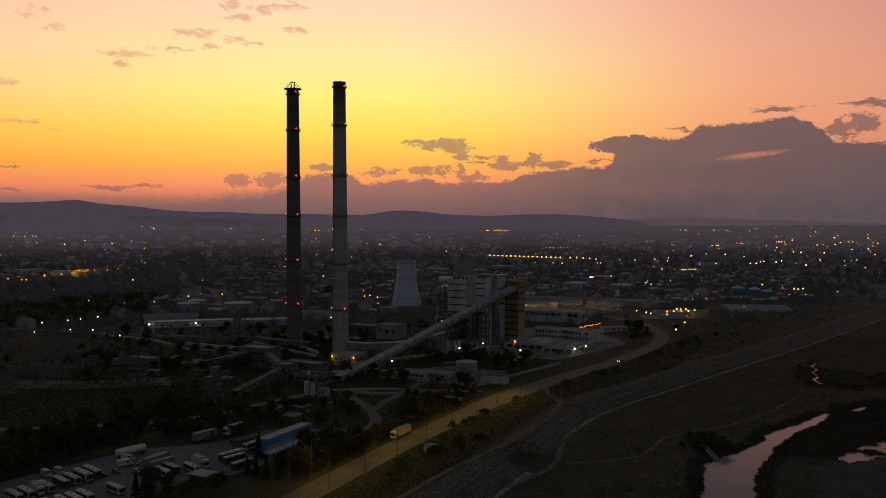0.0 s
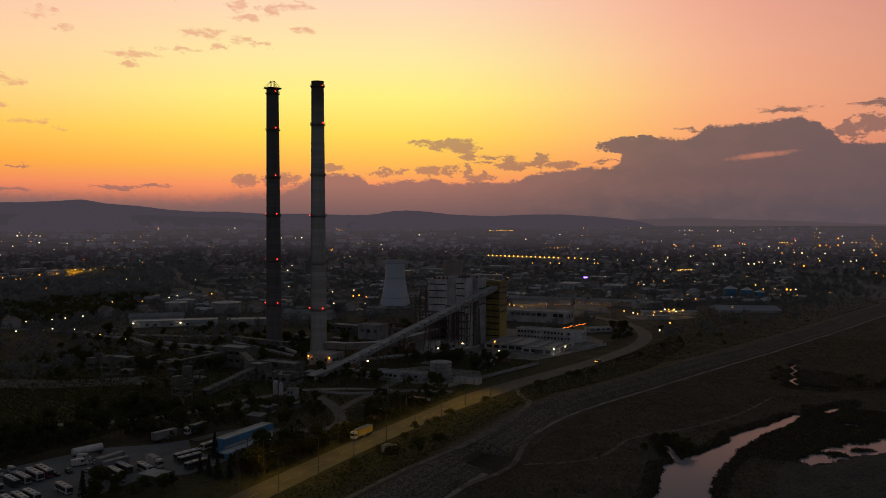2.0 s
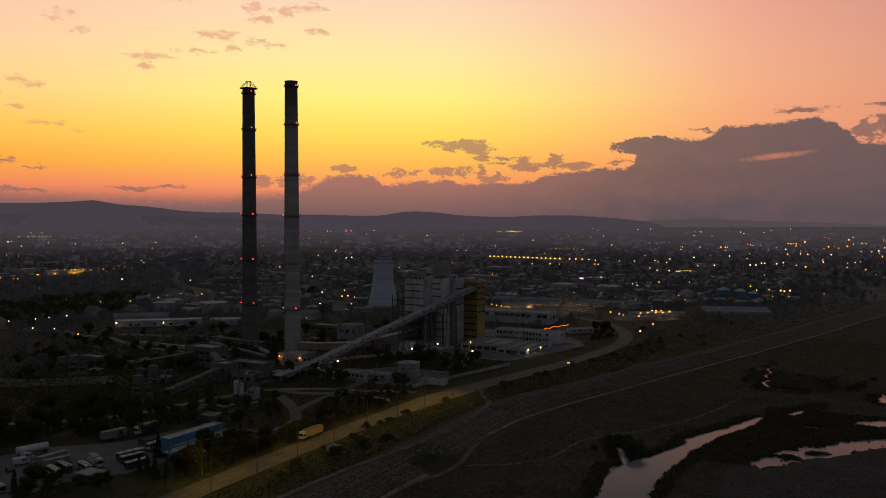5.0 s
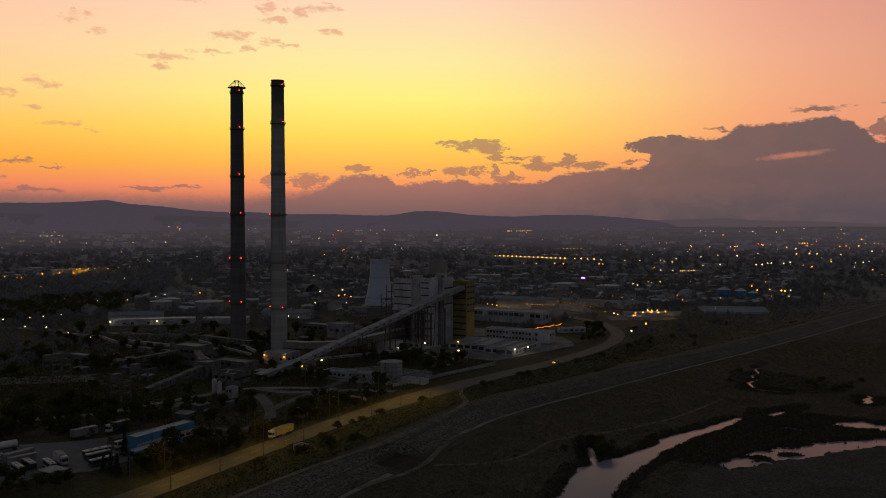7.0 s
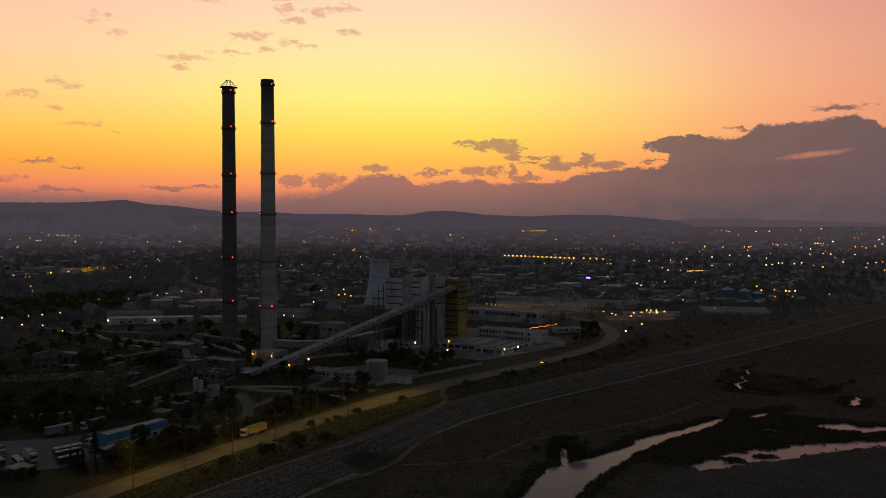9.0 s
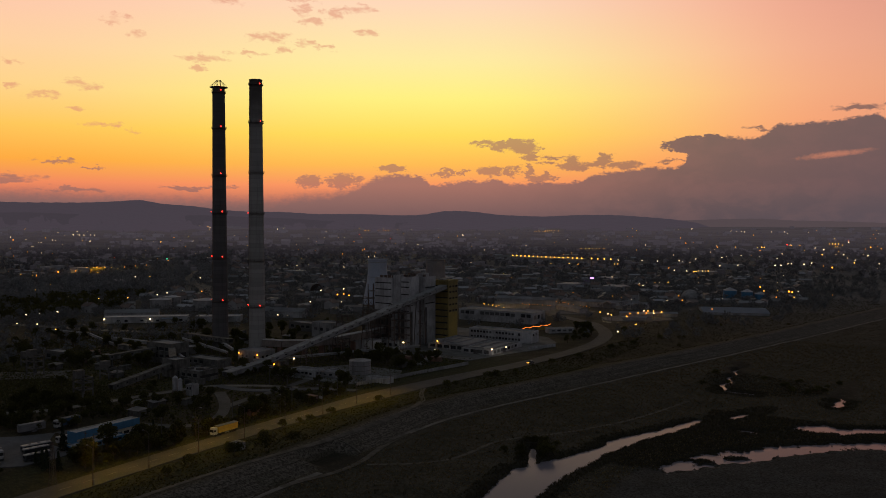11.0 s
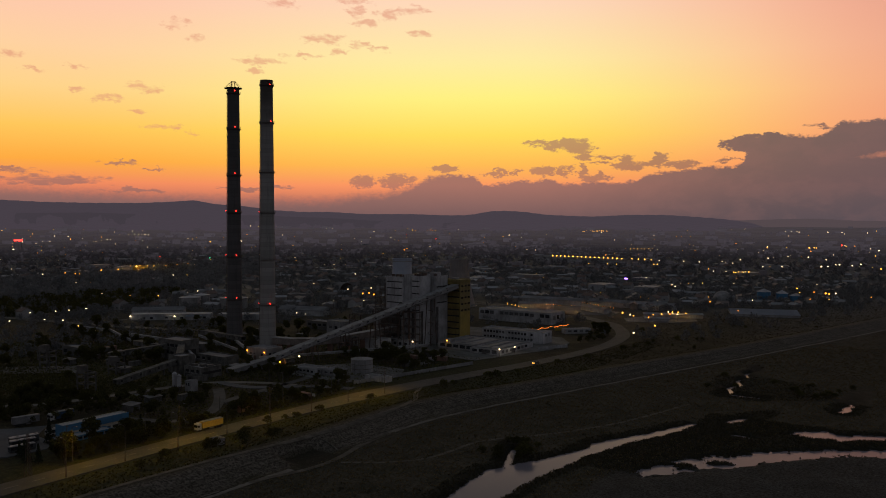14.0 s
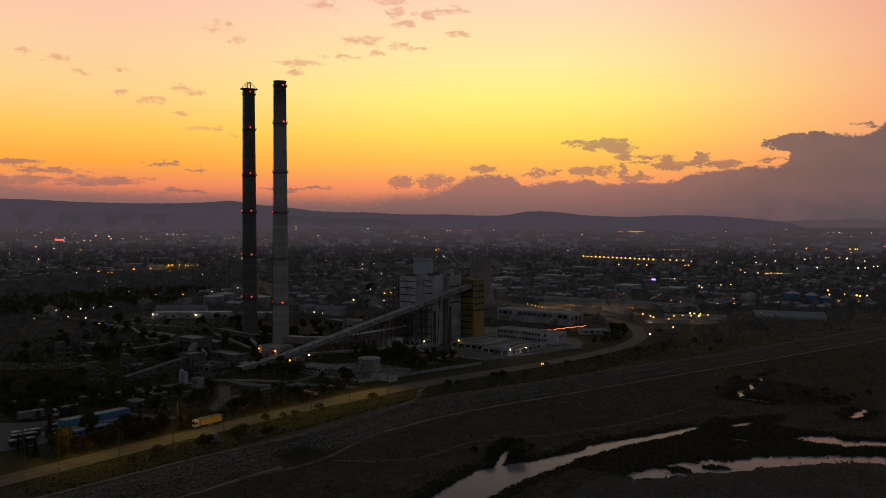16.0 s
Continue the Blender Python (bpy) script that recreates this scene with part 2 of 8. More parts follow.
def material(name, base, rough=0.85, alt=None, scale=0.5, bump=0.3, fine=8.0, metal=0.0, spec=0.3, streak=0.0, per_object=0.0):
    """Surface with two scales of variation; scale in 1/m of the large patches, fine of the grain."""
    mat = bpy.data.materials.new(name)
    mat.use_nodes = True
    k = Nodes(mat.node_tree)
    co = k.n("ShaderNodeNewGeometry").outputs["Position"]
    big = k.noise(co, scale, 4.0, 0.6)
    small = k.noise(co, fine, 3.0, 0.6)
    other = alt if alt else tuple(c * 0.6 for c in base)
    col = k.mix(k.smooth(big, 0.35, 0.68), base, other)
    col = k.mix(k.m("MULTIPLY", k.smooth(small, 0.3, 0.75), 0.35), col, tuple(c * 0.55 for c in base))
    if streak:
        sp = k.n("ShaderNodeSeparateXYZ")
        k.link(co, sp.inputs[0])
        runs = k.noise(k.vec(k.m("MULTIPLY", sp.outputs[0], 1.2), k.m("MULTIPLY", sp.outputs[1], 1.2), k.m("MULTIPLY", sp.outputs[2], 0.06)), 1.0, 4.0, 0.65)
        col = k.mix(k.m("MULTIPLY", k.smooth(runs, 0.48, 0.72), streak), col, tuple(c * 0.4 for c in base))
    if per_object:
        rnd = k.n("ShaderNodeObjectInfo").outputs["Random"]
        col = k.mix(k.m("MULTIPLY", rnd, per_object), col, tuple(min(1, c * 0.35) for c in base))
    bsdf = k.n("ShaderNodeBsdfPrincipled")
    k.link(col, bsdf.inputs["Base Color"])
    bsdf.inputs["Metallic"].default_value = metal
    bsdf.inputs["Specular IOR Level"].default_value = spec
    k.link(k.smooth(small, 0.2, 0.8, max(0.02, rough - 0.1), min(1.0, rough + 0.1)), bsdf.inputs["Roughness"])
    if bump:
        b = k.n("ShaderNodeBump")
        b.inputs["Strength"].default_value = bump
        b.inputs["Distance"].default_value = 0.2
        k.link(small, b.inputs["Height"])
        k.link(b.outputs[0], bsdf.inputs["Normal"])
    o = k.n("ShaderNodeOutputMaterial")
    k.link(bsdf.outputs[0], o.inputs[0])
    return mat


def lamp_material(name, colour, strength):
    mat = bpy.data.materials.new(name)
    mat.use_nodes = True
    k = Nodes(mat.node_tree)
    em = k.n("ShaderNodeEmission")
    em.inputs[0].default_value = (*colour, 1)
    em.inputs[1].default_value = strength
    o = k.n("ShaderNodeOutputMaterial")
    k.link(em.outputs[0], o.inputs[0])
    return mat


M = {}
M["concrete"] = material("concrete", (0.235, 0.235, 0.24), 0.9, (0.13, 0.13, 0.13), 0.16, 0.3, 1.4, streak=0.65)
M["concrete_dark"] = material("sooty_concrete", (0.10, 0.095, 0.09), 0.9, (0.06, 0.058, 0.055), 0.12, 0.3, 2.0, streak=0.5)
M["concrete_pale"] = material("pale_concrete", (0.305, 0.31, 0.32), 0.88, (0.18, 0.18, 0.185), 0.14, 0.25, 1.2, streak=0.7)
M["toe_strip"] = material("worn_strip", (0.128, 0.118, 0.104), 0.92, (0.05, 0.047, 0.04), 0.16, 0.4, 0.8)
M["asphalt"] = material("asphalt", (0.066, 0.061, 0.053), 0.85, (0.043, 0.040, 0.036), 0.12, 0.3, 3.0)
M["steel"] = material("dark_steel", (0.07, 0.065, 0.062), 0.6, (0.10, 0.06, 0.045), 0.5, 0.2, 6.0, metal=0.3)
M["yellow"] = material("yellow_cladding", (0.19, 0.15, 0.055), 0.8, (0.13, 0.105, 0.045), 0.12, 0.15, 1.2, streak=0.75)
# bright yellow cladding; on the depot hall it stands in for lamplight
M["yellow_bright"] = material("yellow_paint_and_lamplight", (0.26, 0.195, 0.045), 0.75, (0.20, 0.15, 0.04), 0.12, 0.1, 1.2, streak=0.4)
M["white"] = material("white_panel", (0.38, 0.385, 0.40), 0.8, (0.22, 0.222, 0.23), 0.14, 0.15, 1.2, streak=0.7)
M["roof_grey"] = material("grey_roof", (0.19, 0.19, 0.198), 0.8, (0.11, 0.11, 0.115), 0.1, 0.2, 2.0)
M["window"] = material("window_glass", (0.025, 0.028, 0.032), 0.15, (0.02, 0.02, 0.022), 0.5, 0.0, 2.0, spec=0.5)


def distance_material(name, base, haze_colour, strength, near=0.0, far=1.0, vary=0.0):
    """Far backdrop: dull surface, with the haze of kilometres of evening air painted on as emission."""
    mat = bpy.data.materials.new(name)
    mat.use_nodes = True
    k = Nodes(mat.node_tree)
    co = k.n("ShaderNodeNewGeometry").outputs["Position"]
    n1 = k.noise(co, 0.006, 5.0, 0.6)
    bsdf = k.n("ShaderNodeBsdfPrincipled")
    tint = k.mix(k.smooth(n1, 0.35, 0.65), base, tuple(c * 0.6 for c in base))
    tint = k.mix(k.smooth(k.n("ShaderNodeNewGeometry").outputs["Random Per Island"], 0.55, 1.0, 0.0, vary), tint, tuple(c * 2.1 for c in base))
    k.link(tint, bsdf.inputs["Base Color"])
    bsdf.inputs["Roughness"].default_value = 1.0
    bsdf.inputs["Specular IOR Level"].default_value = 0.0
    bsdf.inputs["Emission Color"].default_value = (*haze_colour, 1)
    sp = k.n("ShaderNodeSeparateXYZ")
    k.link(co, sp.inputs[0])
    # painted haze strengthens with distance from the origin
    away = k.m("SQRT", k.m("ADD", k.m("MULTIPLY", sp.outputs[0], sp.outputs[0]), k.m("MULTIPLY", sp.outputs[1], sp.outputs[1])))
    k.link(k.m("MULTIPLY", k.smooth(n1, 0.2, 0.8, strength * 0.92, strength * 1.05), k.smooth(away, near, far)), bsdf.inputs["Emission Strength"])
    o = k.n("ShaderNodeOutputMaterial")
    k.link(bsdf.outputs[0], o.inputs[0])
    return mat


# haze over hills, plain, town walls and trees is put into their emission
M["hill"] = distance_material("hazed_wooded_hill", (0.07, 0.065, 0.07), srgb(66, 58, 66), 1.0)
M["foothill"] = distance_material("hazed_wooded_foothill", (0.06, 0.058, 0.062), srgb(61, 54, 61), 1.0)
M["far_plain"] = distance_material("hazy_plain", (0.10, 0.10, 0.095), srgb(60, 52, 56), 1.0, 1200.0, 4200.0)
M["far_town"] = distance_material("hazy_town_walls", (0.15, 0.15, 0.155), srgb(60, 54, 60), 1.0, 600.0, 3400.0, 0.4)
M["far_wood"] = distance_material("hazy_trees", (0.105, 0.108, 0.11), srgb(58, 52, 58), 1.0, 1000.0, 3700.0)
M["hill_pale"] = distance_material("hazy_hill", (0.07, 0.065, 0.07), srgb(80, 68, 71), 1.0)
M["red_lamp"] = lamp_material("red_warning_lamp", (1.0, 0.03, 0.02), 6.0)

# ---- geometry helpers ----


def box(bm, x0, x1, y0, y1, z0, z1):
    v = [bm.verts.new((x, y, z)) for z in (z0, z1) for y in (y0, y1) for x in (x0, x1)]
    for q4 in ((0, 2, 3, 1), (4, 5, 7, 6), (0, 1, 5, 4), (2, 6, 7, 3), (0, 4, 6, 2), (1, 3, 7, 5)):
        bm.faces.new([v[i] for i in q4])


def beam(bm, p, q, wide, high):
    """Box beam from p to q, standing on its own axes."""
    p, q = Vector(p), Vector(q)
    d = (q - p).normalized()
    s = d.cross(Vector((0, 0, 1)))
    s = s.normalized() if s.length > 1e-4 else Vector((1, 0, 0))
    u = s.cross(d).normalized()
    v = []
    for base in (p, q):
        for i, j in ((-1, -1), (1, -1), (1, 1), (-1, 1)):
            v.append(bm.verts.new(base + s * (i * wide / 2) + u * (j * high / 2)))
    for q4 in ((0, 1, 2, 3), (7, 6, 5, 4), (0, 4, 5, 1), (1, 5, 6, 2), (2, 6, 7, 3), (3, 7, 4, 0)):
        bm.faces.new([v[i] for i in q4])


def lathe(bm, profile, n=32, cx=0.0, cy=0.0, close=False):
    """Surface of revolution from (radius, z) pairs."""
    rings = []
    for r, z in profile:
        rings.append([bm.verts.new((cx + r * math.cos(2 * math.pi * i / n), cy + r * math.sin(2 * math.pi * i / n), z)) for i in range(n)])
    pairs = list(zip(rings, rings[1:])) + ([(rings[-1], rings[0])] if close else [])
    for lo, hi in pairs:
        for i in range(n):
            bm.faces.new((lo[i], lo[(i + 1) % n], hi[(i + 1) % n], hi[i]))
    if not close:
        for ring, flip in ((rings[0], True), (rings[-1], False)):
            bm.faces.new(ring[::-1] if flip else ring)


def mesh_of(name, bm, mat, smooth=False):
    me = bpy.data.meshes.new(name)
    bm.normal_update()
    bm.to_mesh(me)
    bm.free()
    if mat:
        me.materials.append(mat)
    if smooth:
        me.shade_smooth()
    return me


def part(name, bm, mat, parent, label="", smooth=False):
    ob = new(name, mesh_of(name, bm, mat, smooth))
    ob.parent = parent
    if label:
        ob["label"] = label
    return ob


def share(name, me, parent, m, label=""):
    """Another object on a mesh that is already there."""
    ob = new(name, me)
    ob.parent = parent
    ob.matrix_basis = m
    if label:
        ob["label"] = label
    return ob


def thing(name, label, category, at=(0, 0, 0), group="", kind=""):
    ob = new(name)
    ob.location = at
    return tagged(ob, label, category, group, kind)


def slab(name, pts, z, mat, label, category):
    """Flat paving with a rim, from its outline."""
    bm = bmesh.new()
    top = [bm.verts.new((x, y, z)) for x, y in pts]
    low = [bm.verts.new((x, y, z - 0.5)) for x, y in pts]
    bm.faces.new(top)
    for i in range(len(pts)):
        j = (i + 1) % len(pts)
        bm.faces.new((top[i], low[i], low[j], top[j]))
    bmesh.ops.recalc_face_normals(bm, faces=bm.faces[:])
    return tagged(new(name, mesh_of(name, bm, mat)), label, category, kind="structure")


def lerp_table(table):
    xs, ys = zip(*table)
    return lambda v: np.interp(v, xs, ys)


# ---- ground, river, dike ----
GROUND = 5.5
WATER = 1.5
toe = lerp_table([(-300, -60), (100, -98), (219, -95), (290, -95.5), (315, -97), (334, -96), (359, -92), (408, -78), (478, -59), (556, -36), (675, -4), (789, 25), (1200, 130), (3000, 590)])
slope_w = lerp_table([(100, 14), (260, 13), (330, 12), (400, 10), (520, 11), (860, 15), (3000, 20)])
river_l = lerp_table([(-300, 20), (100, -22), (200, -36), (257, -40), (268, -41.5), (280, -43.5), (288, -44.5), (293, -41), (299, -40), (306, -36), (318, -32), (329, -29), (337, -29.5), (345, -27), (360, -19.5), (376, -14), (388, -9.8)])
river_r = lerp_table([(-300, 60), (100, 6), (200, -14), (257, -25.5), (266, -27), (280, -28), (290, -28), (299, -27.2), (308, -25.8), (317, -26.2), (332, -23), (347, -20), (360, -14.8), (370, -11.3), (385, -9.4), (388, -9.2)])
pond1_c = lerp_table([(-4, 315), (0, 318), (4, 326), (9, 333), (12, 337.5), (17, 341.5), (23, 351), (30, 359), (38, 368), (46, 375.5), (51, 379), (58, 383.5), (90, 405), (140, 430)])
pond1_h = lerp_table([(-5, -2), (-4, 4), (0, 9), (4, 12), (9, 11), (12, 9.5), (17, 10), (23, 11), (30, 8.5), (38, 7.5), (46, 6), (51, 5.5), (58, 6), (140, 7)])
pond2_c = lerp_table([(25, 391), (26.3, 394), (31, 396.5), (35, 397.7), (40.5, 397.2), (43, 396.5), (45.6, 400), (50, 403), (90, 425)])
pond2_h = lerp_table([(24, -3), (25, 0.6), (26.3, 3), (31, 5), (35, 6.5), (40.5, 4), (43, 5.8), (45.6, 4.6), (50, 4.2), (90, 4)])


def sstep(v, lo, hi):
    t = np.clip((v - lo) / (hi - lo), 0, 1)
    return t * t * (3 - 2 * t)


def wobble(x, y, s, seed=0.0):
    """Cheap smooth noise, -1 to 1."""
    r = np.sin(x * s + 1.7 * np.sin(y * s * 0.7 + seed) + seed) + np.sin(y * s * 1.13 + 1.3 * np.sin(x * s * 0.9 + 2 * seed) + 0.5)
    r += 0.5 * np.sin(x * s * 2.3 + y * s * 1.9 + seed * 3) + 0.5 * np.sin(y * s * 2.7 - x * s * 2.1 + seed)
    return r / 3


def wet(x, y):
    """How far inside open water, in metres; below 0 on land."""
    ragged = 0.9 * wobble(x, y, 0.55, 1.0) + 0.6 * wobble(x, y, 1.5, 2.0) + 0.4 * wobble(x, y, 2.6, 6.0)
    r = np.minimum(x - river_l(y), river_r(y) - x)
    r = np.where(y > 388, -9, r)
    p1 = np.where(x < -6, -9, pond1_h(x) - np.abs(y - pond1_c(x)))
    p1 = np.minimum(p1, 4 * np.hypot((x - 6.5) / 4.5, (y - 327.5) / 2.4) - 4)        # reed islets
    p1 = np.minimum(p1, 4 * np.hypot((x - 14.5) / 3.0, (y - 338.5) / 2.2) - 4)
    p2 = np.where(x < 24, -9, pond2_h(x) - np.abs(y - pond2_c(x)))
    rill = 0.8 - np.hypot((x + 45) + (y - 302) * 0.44, np.maximum(np.abs(y - 302) - 9, 0) * 0.7)
    s4 = 0.75 - np.hypot((x + 18.5) + (y - 488) * 0.07 + 1.6 * np.sin(y * 0.3), np.maximum(np.abs(y - 490) - 33, 0) * 0.4)
    s5 = 1.2 - np.hypot((x - 3) - (y - 402) * 0.35, (y - 402) * 0.28)
    s2 = 1.5 - np.hypot((x - 36) * 1.0 + 0.7 * np.sin(y * 0.6), np.where(y < 444, (444 - y) * 0.7, (y - 444) * 0.115))
    s3 = np.maximum(0.7 - np.hypot((x - 10.5) * 0.3, (y - 378) * 0.9), 0.7 - np.hypot(np.maximum(np.abs(x + 7) - 6, 0), (y - 450.5) * 0.8))
    return np.maximum.reduce([r + ragged * 0.8, p1 + ragged * 2.4 + 3.2 * wobble(x, y, 0.62, 7.0) + 2.6 * wobble(x, y, 1.7, 9.0) - 0.9, p2 + ragged * 1.8 + 1.6 * wobble(x, y, 1.4, 4.0), rill, s2, s3, s4, s5])


def height(x, y):
    t = toe(y)
    off = t - x                                     # metres behind the toe, towards the town
    sw = slope_w(y)
    crest = 6.9
    flood = 3.0 - 0.9 * sstep(x, t + 30, t + 60) + 0.18 * wobble(x, y, 0.09, 4.0) + 0.1 * wobble(x, y, 0.4, 5.0)
    town = GROUND + 0.12 * wobble(x, y, 0.05, 6.0) * sstep(off, sw + 10, sw + 30)
    rise = 3.0 + (crest - 3.0) * np.clip(off / sw, 0, 1)
    back = crest + (town - crest) * sstep(off, sw + 4, sw + 12)
    z = np.where(off < 0, flood, np.where(off < sw, rise, back))
    notch = sstep(x, -107, -104) * (1 - sstep(x, -95, -92.5)) * sstep(y, 249, 253) * (1 - sstep(y, 268, 270.5))
    z = z * (1 - notch) + 3.0 * notch               # cut in the dike at the old sluice
    inside = wet(x, y)
    carve = sstep(inside, -2.5, 1.5)
    z = z * (1 - carve) + 0.6 * carve
    r = np.hypot(x, y)
    return z + 50 * sstep(r, 2400, 4900) ** 1.2 * (1 + 0.15 * wobble(x, y, 0.004, 2.0))


def span(*pieces):
    out_ = []
    for lo, hi, step in pieces:
        out_ += list(np.arange(lo, hi, step))
    return np.array(out_ + [pieces[-1][1]])


gx = span((-4300, -700, 90), (-700, -420, 10), (-420, -60, 2.2), (-60, 62, 1.1), (62, 150, 2.2), (150, 600, 25), (600, 2600, 150))
gy = span((-900, 100, 60), (100, 244, 2.2), (244, 412, 1.1), (412, 520, 1.6), (520, 900, 6), (900, 1600, 30), (1600, 4900, 100))
X, Y = np.meshgrid(gx, gy)
Z = height(X, Y)
nx, ny = len(gx), len(gy)
idx = np.arange(nx * ny).reshape(ny, nx)
quads = np.stack([idx[:-1, :-1], idx[:-1, 1:], idx[1:, 1:], idx[1:, :-1]], -1).reshape(-1, 4)
me = bpy.data.meshes.new("ground")
me.from_pydata(np.stack([X, Y, Z], -1).reshape(-1, 3).tolist(), [], quads.tolist())
me.shade_smooth()


def weight(name, values):
    at = me.attributes.new(name, "FLOAT", "POINT")
    at.data.foreach_set("value", np.asarray(values, dtype=np.float32).reshape(-1))


off = toe(Y) - X
sw = slope_w(Y)
weight("dike", sstep(off, -0.5, 1.0) * (1 - sstep(off, sw + 1, sw + 5)) * (1 - sstep(X, -105, -103) * sstep(Y, 248, 252) * (1 - sstep(Y, 267, 269))))
weight("sand", sstep(X, -14, -6) * sstep(pond1_c(X) - Y + 3 * wobble(X, Y, 0.15, 3.0), 2, 9) * (off < 0))
isle = (X > river_r(Y)) & (Y > pond1_c(np.maximum(X, -2)) - 8) & (Y < 408)
weight("reed", np.maximum(sstep(wet(X, Y), -7, -2.5) * (off < -6), np.where(isle, 0.95 * sstep(wet(X, Y), -44, -10), 0)) + 0.7 * (1 - sstep(np.hypot((X - 2) / 34, (Y - 462) / 24) + 0.15 * wobble(X, Y, 0.2, 3.0), 0.6, 1.0)) + 0.8 * sstep(X, -105, -103) * (1 - sstep(X, -92, -88)) * sstep(Y, 248, 252) * (1 - sstep(Y, 267, 269)))
weight("meadow", sstep(-X, 235 - 0.12 * (Y - 180), 245 - 0.12 * (Y - 180)) * (Y < 330) * (Y > 100))
weight("verge", sstep(off, sw + 2, sw + 6) * sstep(X, -174, -166) * (1 - sstep(Y, 430, 480)))
weight("off", off)
weight("flood", sstep(-off, -1, 3))

gm = bpy.data.materials.new("ground")
gm.use_nodes = True
k = Nodes(gm.node_tree)
co = k.n("ShaderNodeNewGeometry").outputs["Position"]


def attr(name):
    node = k.n("ShaderNodeAttribute")
    node.attribute_name = name
    return node.outputs["Fac"]


huge = k.noise(co, 0.012, 4.0, 0.6)
big = k.noise(co, 0.09, 5.0, 0.6)
mid = k.noise(co, 0.35, 6.0, 0.7)
tiny = k.noise(co, 1.3, 4.0, 0.7)
town_c = k.mix(k.smooth(big, 0.4, 0.62), (0.029, 0.0245, 0.012), (0.058, 0.047, 0.025))
sep_g = k.n("ShaderNodeSeparateXYZ")
k.link(co, sep_g.inputs[0])
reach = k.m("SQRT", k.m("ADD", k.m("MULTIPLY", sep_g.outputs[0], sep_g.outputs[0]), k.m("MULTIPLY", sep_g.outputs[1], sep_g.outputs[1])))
# fields and yards of the town beyond the plant, haze painted in as paler colour
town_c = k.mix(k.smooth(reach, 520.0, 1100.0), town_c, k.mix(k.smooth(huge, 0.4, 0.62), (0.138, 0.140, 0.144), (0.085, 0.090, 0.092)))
grass_c = k.mix(k.smooth(big, 0.35, 0.66), (0.054, 0.050, 0.038), (0.026, 0.027, 0.018))
grass_c = k.mix(k.m("MULTIPLY", k.smooth(mid, 0.52, 0.7), 0.7), grass_c, (0.110, 0.100, 0.072))
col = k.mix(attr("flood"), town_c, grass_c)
col = k.mix(attr("meadow"), col, k.mix(k.smooth(mid, 0.4, 0.7), (0.056, 0.050, 0.020), (0.030, 0.028, 0.012)))
col = k.mix(attr("verge"), col, k.mix(k.smooth(mid, 0.4, 0.66), (0.040, 0.041, 0.016), (0.018, 0.020, 0.008)))
col = k.mix(attr("reed"), col, k.mix(k.smooth(mid, 0.4, 0.7), (0.016, 0.015, 0.011), (0.034, 0.031, 0.022)))
vor = k.n("ShaderNodeTexVoronoi", feature="F1")
k.link(co, vor.inputs["Vector"])
vor.inputs["Scale"].default_value = 1.7
dike_c = k.mix(k.smooth(mid, 0.35, 0.68), (0.122, 0.108, 0.092), (0.076, 0.067, 0.056))
dike_c = k.mix(k.smooth(vor.outputs["Distance"], 0.3, 0.75, 0.0, 0.05), dike_c, (0.03, 0.03, 0.027))
dike_c = k.mix(k.smooth(big, 0.52, 0.7, 0.0, 0.75), dike_c, (0.045, 0.045, 0.028))
lay = k.noise(k.vec(k.m("MULTIPLY", attr("off"), 0.9), k.m("MULTIPLY", sep_g.outputs[1], 0.012), 0.0), 1.0, 3.0, 0.6)
dike_c = k.mix(k.smooth(lay, 0.42, 0.62, 0.0, 0.5), dike_c, (0.035, 0.032, 0.024))
col = k.mix(attr("dike"), col, dike_c)
col = k.mix(attr("sand"), col, k.mix(k.smooth(big, 0.4, 0.7), (0.052, 0.053, 0.052), (0.032, 0.033, 0.032)))
col = k.mix(k.smooth(tiny, 0.42, 0.62, 0.0, 0.85), col, (0.014, 0.013, 0.009))
col = k.mix(k.smooth(tiny, 0.38, 0.26, 0.0, 0.6), col, (0.15, 0.134, 0.105))
bs = k.n("ShaderNodeBsdfPrincipled")
k.link(col, bs.inputs["Base Color"])
bs.inputs["Roughness"].default_value = 0.95
bs.inputs["Specular IOR Level"].default_value = 0.1
bp = k.n("ShaderNodeBump")
bp.inputs["Strength"].default_value = 0.35
bp.inputs["Distance"].default_value = 0.5
k.link(k.m("ADD", mid, k.m("MULTIPLY", tiny, 0.4)), bp.inputs["Height"])
k.link(bp.outputs[0], bs.inputs["Normal"])
k.link(bs.outputs[0], k.n("ShaderNodeOutputMaterial").inputs[0])
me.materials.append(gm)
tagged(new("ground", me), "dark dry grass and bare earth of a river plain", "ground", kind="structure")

wm = bpy.data.materials.new("river_water")
wm.use_nodes = True
k = Nodes(wm.node_tree)
co = k.n("ShaderNodeNewGeometry").outputs["Position"]
bs = k.n("ShaderNodeBsdfPrincipled")
bs.inputs["Base Color"].default_value = (0.145, 0.135, 0.156, 1)
bs.inputs["Roughness"].default_value = 0.14
bs.inputs["IOR"].default_value = 1.33
bs.inputs["Specular IOR Level"].default_value = 0.12
bp = k.n("ShaderNodeBump")
bp.inputs["Strength"].default_value = 0.12
bp.inputs["Distance"].default_value = 0.06
k.link(k.noise(co, 1.2, 3.0, 0.5), bp.inputs["Height"])
k.link(bp.outputs[0], bs.inputs["Normal"])
k.link(bs.outputs[0], k.n("ShaderNodeOutputMaterial").inputs[0])
bm = bmesh.new()
